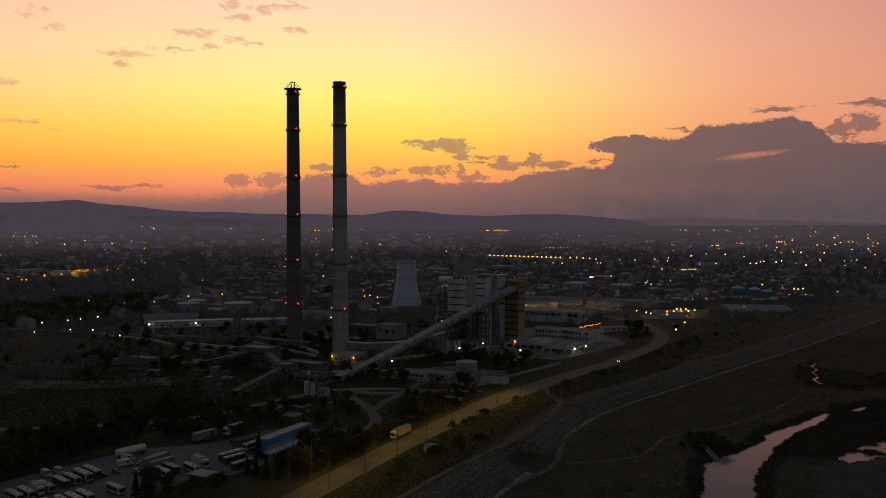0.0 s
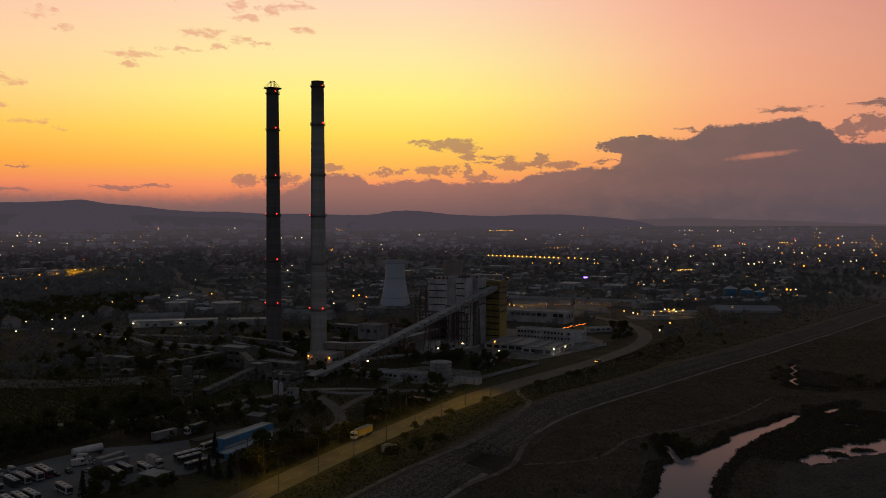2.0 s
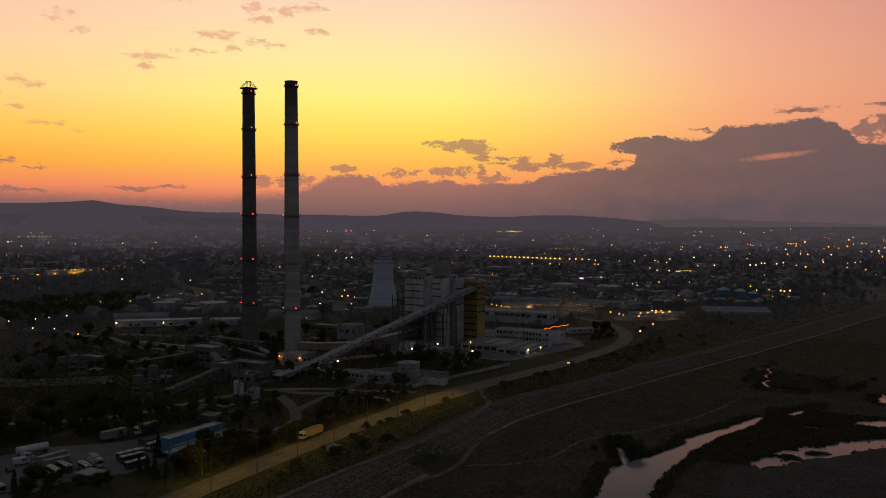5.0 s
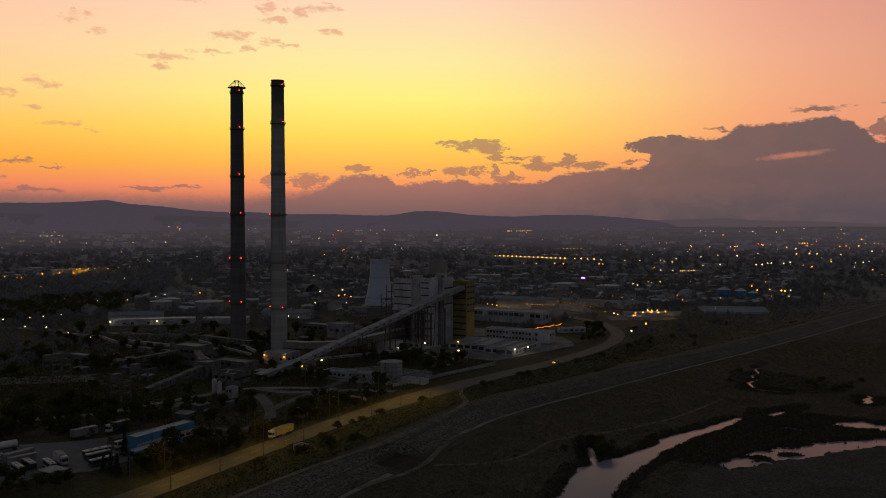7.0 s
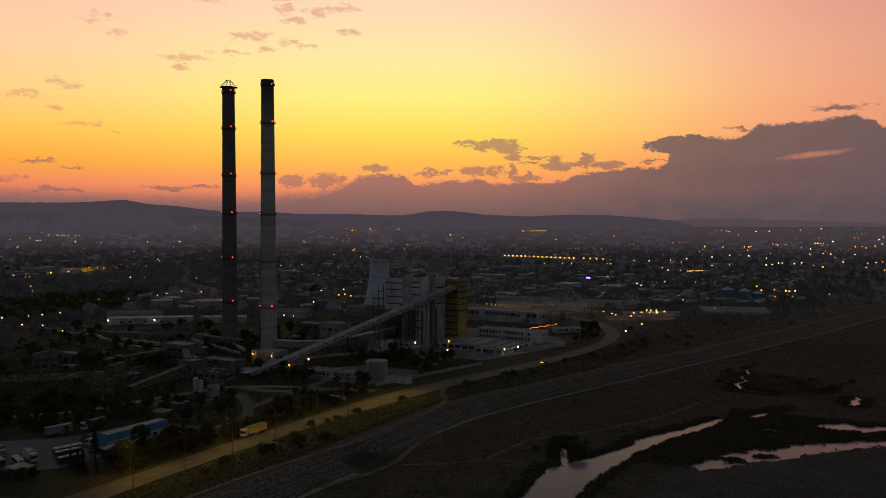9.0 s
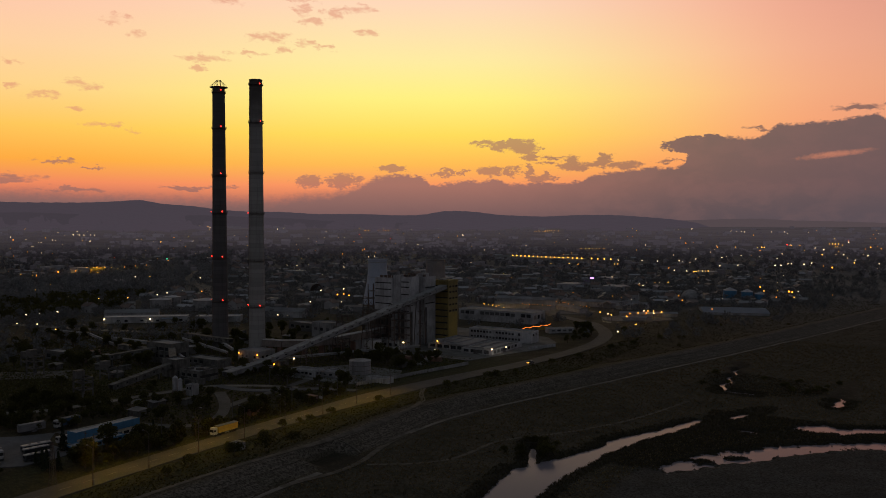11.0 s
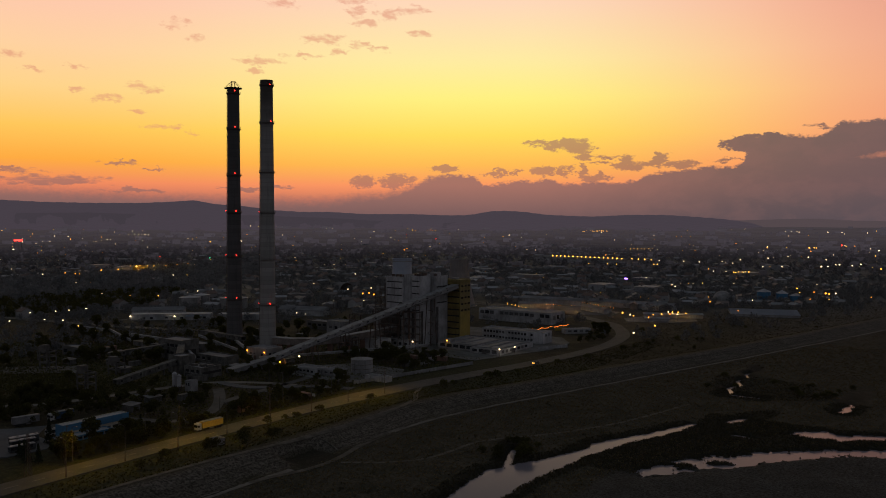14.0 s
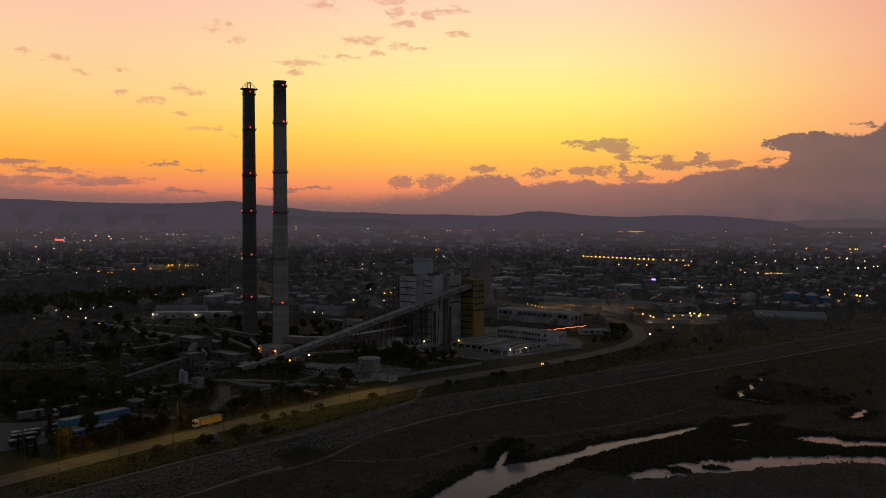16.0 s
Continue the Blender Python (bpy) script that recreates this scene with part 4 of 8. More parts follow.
# boiler house: stepped pale upper blocks over dark lower bays
bh = Building("boiler_house", "tall boiler house clad in pale panels with dark bands", "industrial building", -230, 462, 13, 34, 48.0, M["white"])
for z in (27.2, 31.6, 36.0, 40.4, 44.4):
    bh.panel("front", 0.5, 12.6, z, z + 0.65, M["dark_gap"], "window_band", 0.05)
bh.panel("front", 0.6, 12.6, 6, 24.5, M["bay"], "open_bay", 0.05, "dark open bay")
for u in (0.8, 5, 9.2, 13.2):
    bm = bmesh.new()
    box(bm, u - 0.35, u + 0.35, -0.9, -0.2, 0, 20)
    part("column", bm, M["steel"], bh.ob)
for z in (4, 8, 12, 16, 20):
    bm = bmesh.new()
    box(bm, 0.4, 13.6, -0.85, -0.25, z, z + 0.45)
    part("floor_beam", bm, M["steel"], bh.ob)
for u in (2, 5, 8, 11):
    bh.on_roof("roof_vent", u, u + 1.4, 3, 4.6, 1.9, M["steel"], "dark steel roof vent")

st = Building("stair_tower", "narrow pale concrete stair tower on the boiler house", "industrial building", -217, 463.5, 5, 6, 49.6, M["concrete_pale"])
for z in (10, 16, 22, 28, 34, 40):
    st.panel("side", 1.5, 4.5, z, z + 1.2, M["window"])
st.panel("front", 3.4, 4.8, 8, 30, M["bay"], "open_bay", 0.05, "dark louvre strip")

tb = Building("turbine_house", "pale panelled boiler block with dark window bands", "industrial building", -212, 464.5, 6.6, 11, 48.8, M["white"])
for z in (27.2, 32.5, 37.5, 42.0, 45.2):
    tb.panel("front", 0.5, 6.1, z, z + 0.65, M["dark_gap"], "window_band", 0.05)
tb.panel("front", 0.4, 2.6, 7, 27, M["bay"], "open_bay", 0.05, "dark open bay")
for u in (0.8, 2.8, 4.8):
    tb.on_roof("roof_fan", u, u + 1.1, 2, 3.4, 1.9, M["steel"], "dark roof fan housing")
    tb.on_roof("roof_fan", u, u + 1.1, 7, 8.4, 2.4, M["steel"], "dark roof fan housing")
tb.panel("side", 0.6, 3.4, 6, 27, M["bay"], "open_bay", 0.05, "dark open bay")
tc2 = Building("turbine_house", "pale rear boiler block with a low penthouse", "industrial building", -212, 477, 9.5, 13, 48.2, M["concrete_pale"])
for z in (31, 36, 41):
    tc2.panel("side", 1, 12, z, z + 0.8, M["dark_gap"], "window_band", 0.05)
tc2.panel("side", 0.4, 3.0, 6, 29, M["bay"], "open_bay", 0.05, "dark open bay")
tc2.on_roof("penthouse", 2, 7, 4, 9, 2.6, M["concrete_pale"])
tc2.on_roof("roof_fan", 7.4, 8.8, 1, 2.4, 2.0, M["steel"], "dark roof fan housing")
# dark steel frame beside the boiler house
fr = thing("steel_frame", "dark open steel frame tower with cross bracing", "steel structure", (-240, 463, GROUND - 0.2))
for ix in range(3):
    for iy in range(2):
        bm = bmesh.new()
        box(bm, ix * 4 - 0.2, ix * 4 + 0.2, iy * 6 - 0.2, iy * 6 + 0.2, 0, 38 - 6 * (ix == 0))
        part("post", bm, M["steel"], fr)
for lev in range(1, 8):
    bm = bmesh.new()
    z = lev * 4.8
    wide = 8 if lev < 7 else 4
    for iy in (0, 6):
        beam(bm, (8 - wide, iy, z), (8, iy, z), 0.3, 0.35)
    for ix in range(0 if lev < 7 else 1, 3):
        beam(bm, (ix * 4, 0, z), (ix * 4, 6, z), 0.3, 0.35)
    part("platform_beam", bm, M["steel"], fr)
    if lev < 7:
        bm = bmesh.new()
        for ix in range(2):
            beam(bm, (ix * 4, 0, z - 4.8), (ix * 4 + 4, 0, z), 0.16, 0.16)
            beam(bm, (ix * 4 + 4, 0, z - 4.8), (ix * 4, 0, z), 0.16, 0.16)
        part("brace", bm, M["steel"], fr)



def pipe_frame(x, y, nx_, ny_, nz_, bay, lift, label):
    """Open steel pipe rack: posts, floor beams, braces and vertical vessels."""
    ob = thing("pipe_rack", label, "steel structure", (x, y, GROUND - 0.2), "boiler pipe racks")
    for i in range(nx_ + 1):
        for j in range(ny_ + 1):
            bm = bmesh.new()
            box(bm, i * bay - 0.17, i * bay + 0.17, j * bay - 0.17, j * bay + 0.17, 0, nz_ * lift)
            part("post", bm, M["steel"], ob)
    for lev in range(1, nz_ + 1):
        bm = bmesh.new()
        for j in range(ny_ + 1):
            beam(bm, (0, j * bay, lev * lift), (nx_ * bay, j * bay, lev * lift), 0.25, 0.3)
        for i in range(nx_ + 1):
            beam(bm, (i * bay, 0, lev * lift), (i * bay, ny_ * bay, lev * lift), 0.25, 0.3)
        part("floor_beam", bm, M["steel"], ob)
        bm = bmesh.new()
        i = lev % nx_
        beam(bm, (i * bay, 0, (lev - 1) * lift), (i * bay + bay, 0, lev * lift), 0.14, 0.14)
        beam(bm, (i * bay + bay, 0, (lev - 1) * lift), (i * bay, 0, lev * lift), 0.14, 0.14)
        part("brace", bm, M["steel"], ob)
        bm = bmesh.new()
        for dy in (0.5, 1.2, 2.0):
            beam(bm, (-1.5, dy + 0.4 * lev, lev * lift + 0.5), (nx_ * bay + 2.0, dy + 0.4 * lev, lev * lift + 0.5), 0.4, 0.4)
        part("pipe", bm, M["concrete_old"], ob)
    bm = bmesh.new()
    lathe(bm, [(0.3, 1.0), (1.3, 1.6), (1.3, nz_ * lift * 0.7), (0.4, nz_ * lift * 0.7 + 0.8)], 16, bay * 0.5, bay * 0.5)
    part("vessel", bm, M["concrete"], ob)
    return ob


pipe_frame(-229, 448, 3, 2, 5, 4.5, 4.6, "dark steel pipe rack below the boiler house")
pipe_frame(-244, 438, 2, 2, 3, 5.0, 4.2, "dark steel pipe rack with a tall vessel")
pipe_frame(-213, 452.5, 3, 1, 6, 4.4, 4.4, "tall dark steel rack beside the coal tower")
pipe_frame(-255, 455, 2, 1, 4, 5.0, 4.4, "dark steel rack with pipes and platforms")
pipe_frame(-236, 420, 3, 1, 2, 5.0, 4.5, "low dark pipe rack along the duct")

# yellow coal tower
M["yellow_sooty"] = material("sooty_yellow_cladding", (0.22, 0.17, 0.055), 0.85, (0.12, 0.095, 0.038), 0.14, 0.15, 1.2, streak=0.8)
ct = Building("coal_tower", "yellow clad coal transfer tower with dark window bands", "industrial building", -206.5, 491, 13, 11.5, 45.6, M["yellow_sooty"], parapet=1.0)
ct.panel("side", 0.1, 11.4, 5.6, 43.8, M["yellow"], "cladding", 0.04, "brighter yellow wall sheets")
ct.panel("side", 0.3, 11.2, 5.8, 25.0, M["yellow_bright"], "cladding", 0.08, "fresh bright yellow lower wall sheets")
for z in (10, 14, 18, 22, 26, 30, 34, 38, 41.5):
    ct.panel("front", 1.0, 12.4, z, z + 0.8, M["window"], "window_band", 0.05)
    for u in (1.2, 5.0, 8.6):
        ct.panel("side", u, u + 2.4, z - 0.6, z + 0.5, M["window"])
bm = bmesh.new()
box(bm, -0.35, 13.35, -0.35, 11.85, ct.h - 1.4, ct.h - 0.2)
bmesh.ops.delete(bm, geom=[f for f in bm.faces if abs(f.normal.z) > 0.9], context="FACES_ONLY")
bmesh.ops.solidify(bm, geom=bm.faces[:], thickness=0.25)
part("cornice", bm, M["yellow"], ct.ob)
ct.on_roof("lift_head", 3, 7, 4, 8, 1.6, M["concrete"], parapet=1.0)

# conveyor gallery with roof vents and trestles
P0, P1 = Vector((-227, 361, 7.4)), Vector((-196.5, 491, 39.6))
conv = thing("conveyor_gallery", "long inclined concrete coal conveyor gallery on steel trestles", "conveyor", P0)
axis = P1 - P0
sidev = axis.cross(Vector((0, 0, 1))).normalized()
upv = sidev.cross(axis).normalized()
for nm, s_, u_, wd, hg, mat in (("wall", -2.5, 1.9, 0.2, 2.0, "concrete"), ("wall", 2.5, 1.9, 0.2, 2.0, "concrete"), ("floor_slab", 0, 0.8, 5.6, 0.4, "concrete_dark"), ("roof", 0, 3.0, 5.8, 0.3, "concrete")):
    bm = bmesh.new()
    beam(bm, sidev * s_ + upv * u_, axis + sidev * s_ + upv * u_, wd, hg)
    part(nm, bm, M[mat], conv)
low = Vector((-1.0, -26, -2.4))
for nm, s_, u_, wd, hg, mat in (("wall", -2.5, 1.9, 0.2, 2.0, "concrete"), ("wall", 2.5, 1.9, 0.2, 2.0, "concrete"), ("floor_slab", 0, 0.8, 5.6, 0.4, "concrete_dark"), ("roof", 0, 3.0, 5.8, 0.3, "concrete")):
    bm = bmesh.new()
    beam(bm, low + Vector((s_, 0, u_)), Vector((s_, 0, u_)), wd, hg)
    part(nm, bm, M[mat], conv)
for i in range(16):
    f = 0.03 + i * 0.06
    c = axis * f + upv * 3.25 + sidev * 2.3
    bm = bmesh.new()
    beam(bm, c - axis.normalized() * 0.55, c + axis.normalized() * 0.55, 0.9, 0.35)
    part("roof_vent", bm, M["steel"], conv, "small dark roof vent")
for i in range(22):
    f = 0.05 + i * 0.042
    c = axis * f + upv * 2.1 + sidev * 2.62
    bm = bmesh.new()
    beam(bm, c - axis.normalized() * 0.7, c + axis.normalized() * 0.7, 0.06, 0.5)
    part("window", bm, M["window"], conv)
for f in (0.2, 0.36, 0.52, 0.68, 0.84):
    c = axis * f
    foot = GROUND - 0.3 - P0.z
    bm = bmesh.new()
    for s_ in (-1, 1):
        for g in (-1.6, 1.6):
            along = axis.normalized() * g
            beam(bm, (c.x + sidev.x * s_ * 3.0 + along.x * 1.5, c.y + sidev.y * s_ * 3.0 + along.y * 1.5, foot), (c.x + sidev.x * s_ * 1.7 + along.x, c.y + sidev.y * s_ * 1.7 + along.y, c.z + along.z - 0.2), 0.4, 0.4)
    for zf in (0.25, 0.5, 0.75):
        zz = foot + (c.z - foot) * zf
        ww = 3.0 - 1.3 * zf
        a_, b_ = c + sidev * ww, c - sidev * ww
        beam(bm, (a_.x, a_.y, zz), (b_.x, b_.y, zz), 0.25, 0.3)
        beam(bm, (a_.x, a_.y, zz), (b_.x, b_.y, zz - (c.z - foot) * 0.25), 0.16, 0.16)
    part("trestle", bm, M["steel"], conv, "braced steel trestle")

# flue duct from the grey chimney to the boiler house
duct = thing("flue_duct", "long raised pale flue duct on short piers", "flue duct", (-263, 398, GROUND))
bm = bmesh.new()
pts = [(0, 0, 6.6), (12, 3, 6.5), (26, 9, 7.0), (36, 20, 8.2), (40, 64, 9.4)]
for p, q2 in zip(pts, pts[1:]):
    beam(bm, p, q2, 4.2, 3.6)
part("duct_shell", bm, M["brick_pale"], duct)
bm = bmesh.new()
for p, q2 in zip(pts, pts[1:]):
    beam(bm, (p[0], p[1], p[2] + 1.95), (q2[0], q2[1], q2[2] + 1.95), 4.7, 0.3)
part("duct_cap", bm, M["concrete_pale"], duct)
for p in [(4, 1, 0), (10, 2.5, 0), (17, 5, 0), (24, 8, 0), (31, 14.5, 0), (36.5, 24, 0), (37.5, 36, 0), (38.5, 48, 0)]:
    bm = bmesh.new()
    box(bm, p[0] - 1.6, p[0] + 1.6, p[1] - 0.5, p[1] + 0.5, 0, 5.6)
    part("pier", bm, M["brick"], duct)

fh = Building("filter_house", "small pale flat-roofed building at the chimney foot", "industrial building", -257, 371.5, 16, 12, 12.2, M["concrete"])
fh.row("front", 4, 2, 14, 8.2, 9.6, 0.5)
fh.row("side", 3, 1, 11, 8.2, 9.6, 0.5)
fh.panel("front", 6, 8, 5.6, 7.9, M["steel"], "door")
for xx, yy, kind in ((-255.5, 371.1, "orange_lamp"), (-241.6, 371.0, "orange_lamp")):
    wl = thing("wall_lamp", "orange glowing wall lamp on a white building", "wall lamp", (xx, yy - 0.45, 10.4))
    bm = bmesh.new()
    bulb(bm, (0, 0, 0), 0.4)
    part("globe", bm, M[kind], wl)
    bm = bmesh.new()
    beam(bm, (0, 0.6, 0.35), (0, 0, 0.35), 0.12, 0.12)
    part("bracket", bm, M["steel"], wl)
    shine("lamp_light", wl, (0, -0.7, -0.2), COLOUR["orange_lamp"], 80)

M["roof_felt"] = material("patched_roof_felt", (0.15, 0.15, 0.15), 0.85, (0.065, 0.065, 0.066), 0.12, 0.3, 1.0)
# workshops, offices and halls east of the boilers
wk = Building("workshop", "low pale flat-roofed workshop with large windows", "workshop", -193, 466.5, 26, 34, 9.6, M["concrete"], M["roof_grey"])
wk.row("front", 5, 1, 25, 6.6, 8.6, 0.75)
wk.row("side", 5, 2, 30, 6.6, 8.6, 0.6)
wk2 = Building("workshop", "low pale workshop wing with roller doors and windows", "workshop", -166.8, 462, 20, 40, 8.8, M["concrete_pale"], M["roof_felt"])
wk2.row("front", 4, 1, 19, 6.4, 8.4, 0.7)
wk2.row("side", 8, 2, 38, 6.6, 8.2, 0.6)
for u in (4, 12):
    wk2.on_roof("skylight", u, u + 4, 6, 34, 0.5, M["roof_grey"], "long dark roof light")
    wk.on_roof("skylight", u, u + 4, 6, 28, 0.5, M["roof_grey"], "long dark roof light")
of = Building("office_building", "white two-storey office block with rows of windows", "office building", -192, 515, 45, 12, 13.0, M["white"], M["roof_grey"])
wk2.panel("front", 8.2, 11.5, 5.4, 8.2, M["bay"], "roller_door", 0.1, "dark roller door")
wk2.panel("side", 14, 18, 5.4, 8.2, M["bay"], "roller_door", 0.1, "dark roller door")
wk2.on_roof("lean_to", 13, 19.5, 1, 7, 1.6, M["concrete"], "low roof cabin")
wk.on_roof("lean_to", 2, 7, 2, 9, 1.8, M["concrete"], "low roof cabin")
of.row("front", 16, 1, 38, 10.3, 11.8, 0.66)
of.row("front", 16, 1, 38, 7.0, 8.5, 0.66)
of.row("side", 2, 2, 10, 10.3, 11.8, 0.4)
lh = Building("machine_hall", "long grey hall with a band of high windows", "hall", -252, 604, 64, 22, 14.4, M["concrete_pale"], M["roof_grey"])
lh.row("front", 14, 1, 63, 10.5, 13, 0.8)
lh.row("side", 3, 2, 20, 9, 12, 0.6)
an = Building("annex", "low pale annex below the coal tower", "industrial building", -222, 452, 18, 9, 11, M["concrete_pale"])
an.row("front", 4, 1, 17, 7.5, 9, 0.5)
an2 = Building("annex", "white panelled annex with a stepped roof", "industrial building", -226.5, 437, 14, 8, 12.2, M["white"])
an2.row("side", 2, 1, 7, 8, 9.5, 0.5)
pb = Building("pump_house", "squat grey pump house among pipes", "industrial building", -287, 468, 17, 12, 15.5, M["concrete"])
pb.row("front", 3, 1, 16, 10, 12, 0.5)
pb2 = Building("pump_house", "long grey low pump house", "industrial building", -322, 484, 40, 12, 11.5, M["concrete_dark"])
pb2.row("front", 8, 1, 39, 8, 9.8, 0.6)
wt = Building("water_treatment_hall", "pale water treatment hall with a tall vent", "industrial building", -270, 520, 22, 16, 17, M["white"])
wt.row("front", 5, 1, 21, 11, 14, 0.6)
wt.on_roof("vent_stack", 1, 3, 1, 3, 7, M["concrete_pale"], "pale square vent stack")
gh = Building("gate_house", "small pale service building beside the tank", "service building", -205, 357, 15, 8, 9, M["concrete_pale"])
gh.row("front", 5, 1, 14, 6.8, 8.0, 0.6)
gh.row("side", 2, 1, 7, 6.8, 8, 0.5)
gh2 = Building("service_building", "low pale service building with a flat roof", "service building", -189, 361, 9, 9, 8.4, M["concrete"])
gh2.row("front", 2, 1, 8, 6.6, 7.6, 0.5)
sd = Building("shed", "small pale shed beside the road", "shed", -163, 363.5, 13, 5, 8.0, M["concrete_pale"])

tank = thing("storage_tank", "round pale steel storage tank inside a low wall", "tank", (-177.5, 378, GROUND - 0.2))
bm = bmesh.new()
lathe(bm, [(5.5, 0), (5.5, 6.9), (5.65, 6.9), (5.65, 7.15), (5.4, 7.2), (0.3, 7.7)], 48)
part("shell", bm, M["concrete"], tank)
for z in (2.4, 4.7):
    bm = bmesh.new()
    lathe(bm, [(5.48, z - 0.1), (5.62, z - 0.1), (5.62, z + 0.1), (5.48, z + 0.1)], 48, close=True)
    part("hoop", bm, M["steel"], tank)
bm = bmesh.new()
for s_ in (-0.25, 0.25):
    beam(bm, (s_, -5.9, 0), (s_, -5.8, 7.6), 0.08, 0.08)
for i in range(15):
    beam(bm, (-0.25, -5.85, 0.4 + i * 0.48), (0.25, -5.85, 0.4 + i * 0.48), 0.06, 0.06)
part("ladder", bm, M["steel"], tank)
wallr = thing("perimeter_wall", "low grey concrete perimeter wall along the plant", "wall", (-160, 352, GROUND - 0.2), kind="structure")
for i in range(16):
    bm = bmesh.new()
    x0, y0 = i * 1.0, i * 4.9
    beam(bm, (x0, y0, 0.9), (x0 + 0.98, y0 + 4.8, 0.9), 0.2, 2.0)
    part("panel", bm, M["concrete"], wallr)

M["yard_concrete"] = material("cracked_yard_concrete", (0.115, 0.113, 0.11), 0.92, (0.05, 0.05, 0.046), 0.09, 0.4, 0.8)
slab("pavement_plant", [(-250, 441), (-150, 441), (-133, 500), (-136, 530), (-150, 548), (-200, 560), (-262, 560), (-264, 470)], GROUND + 0.22, M["yard_concrete"], "cracked grey concrete yard of the power station", "yard")
slab("pavement_tank", [(-214, 352), (-166, 352), (-156, 382), (-164, 396), (-196, 396), (-214, 372)], GROUND + 0.22, M["yard_concrete"], "stained concrete yard round the tank", "yard")
M["blue_roof"] = material("faded_blue_roof", (0.10, 0.115, 0.14), 0.75, (0.06, 0.068, 0.085), 0.12, 0.15, 1.0)
gb = Building("garage", "low garage with a faded blue roof behind the office", "garage", -157.5, 566.7, 19, 7, 8.8, M["concrete_pale"], M["blue_roof"], turn=48, parapet=0.15)
gb.row("front", 4, 1, 18, 6.6, 8.0, 0.6)
ty = Building("terrace_wall", "yellow painted terrace wall under a string of lights", "wall", -171, 578, 12, 0.9, 7.3, M["yellow_bright"], M["yellow_bright"], turn=60, parapet=0.05)
yw = thing("boundary_wall", "low pale boundary wall beside the road", "wall", (-139, 494, GROUND - 0.2), kind="structure")
for i in range(8):
    bm = bmesh.new()
    beam(bm, (i * 1.15, i * 2.6, 0.9), (i * 1.15 + 1.1, i * 2.6 + 2.5, 0.9), 0.25, 2.2)
    part("panel", bm, M["concrete_pale"], yw)
# pipe bridges
def pipe_bridge(pts, z, r, label):
    ob = thing("pipe_bridge", label, "pipe", (*pts[0], GROUND))
    bm = bmesh.new()
    o0 = Vector((*pts[0], 0))
    for p, q2 in zip(pts, pts[1:]):
        a_, b_ = Vector((*p, z - GROUND)) - o0, Vector((*q2, z - GROUND)) - o0
        beam(bm, a_, b_, 2 * r, 2 * r)
        beam(bm, a_ + Vector((0, 0, -r - 0.5)), b_ + Vector((0, 0, -r - 0.5)), r, 0.25)
    part("pipe_run", bm, M["concrete_pale"], ob)
    for p, q2 in zip(pts, pts[1:]):
        n = max(1, int((Vector(q2) - Vector(p)).length // 11))
        for i in range(n + 1):
            c = Vector((*p, 0)).lerp(Vector((*q2, 0)), i / n) - o0
            bm = bmesh.new()
            beam(bm, (c.x, c.y, -0.3), (c.x, c.y, z - GROUND - r), 0.3, 0.3)
            part("support", bm, M["steel"], ob)
    return ob


pipe_bridge([(-236, 362), (-204, 424), (-190, 452)], 9.5, 0.4, "thin raised steam pipe on posts")
pipe_bridge([(-232, 360), (-205, 352), (-178, 365)], 9.0, 0.3, "thin raised pipe on posts")
pipe_bridge([(-444, 379), (-402, 381), (-350, 361)], 9.0, 0.45, "long raised pale pipe over the scrub")
pipe_bridge([(-335, 400), (-270, 376)], 9.0, 0.4, "raised pale pipe on posts beside the chimney")
pipe_bridge([(-330, 430), (-300, 400), (-275, 385)], 9.0, 0.6, "raised lagged pipes on posts")
pipe_bridge([(-370, 372), (-318, 372), (-262, 340)], 10.0, 0.7, "raised pale lagged pipe on posts")

for x, y, z, kind, pw in ((-146.2, 461.4, 9.5, "white_lamp", 2600), (-143.3, 473.7, 9.5, "white_lamp", 2400), (-172.6, 441.4, 9.5, "white_lamp", 2400), (-221, 376.8, 9.5, "white_lamp", 900), (-207.7, 432.6, 9.5, "white_lamp", 1600), (-185.8, 465.6, 10.6, "warm_lamp", 700), (-200.4, 450.5, 10.5, "white_lamp", 700), (-229, 370.2, 6.6, "orange_lamp", 1800), (-256, 505, 15, "warm_lamp", 400)):
    lamp_post(x, y, z, kind, pw, 0.42)

bundle = thing("pipe_bundle", "pair of white lagged pipes lying on low stands", "pipe", (-168.5, 420.3, GROUND))
for i, dz in enumerate((1.0, 1.9)):
    bm = bmesh.new()
    lathe(bm, [(0.42, 0), (0.45, 0.1), (0.45, 12.9), (0.42, 13.0)], 12)
    bmesh.ops.rotate(bm, verts=bm.verts[:], cent=(0, 0, 0), matrix=Matrix.Rotation(-math.pi / 2, 3, "X"))
    bmesh.ops.translate(bm, verts=bm.verts[:], vec=(0.3 * i, 0, dz))
    part("pipe", bm, M["white"], bundle)
for v in (1.5, 6.5, 11.5):
    bm = bmesh.new()
    box(bm, -0.6, 0.9, v - 0.2, v + 0.2, -0.2, 0.6)
    part("stand", bm, M["concrete"], bundle)

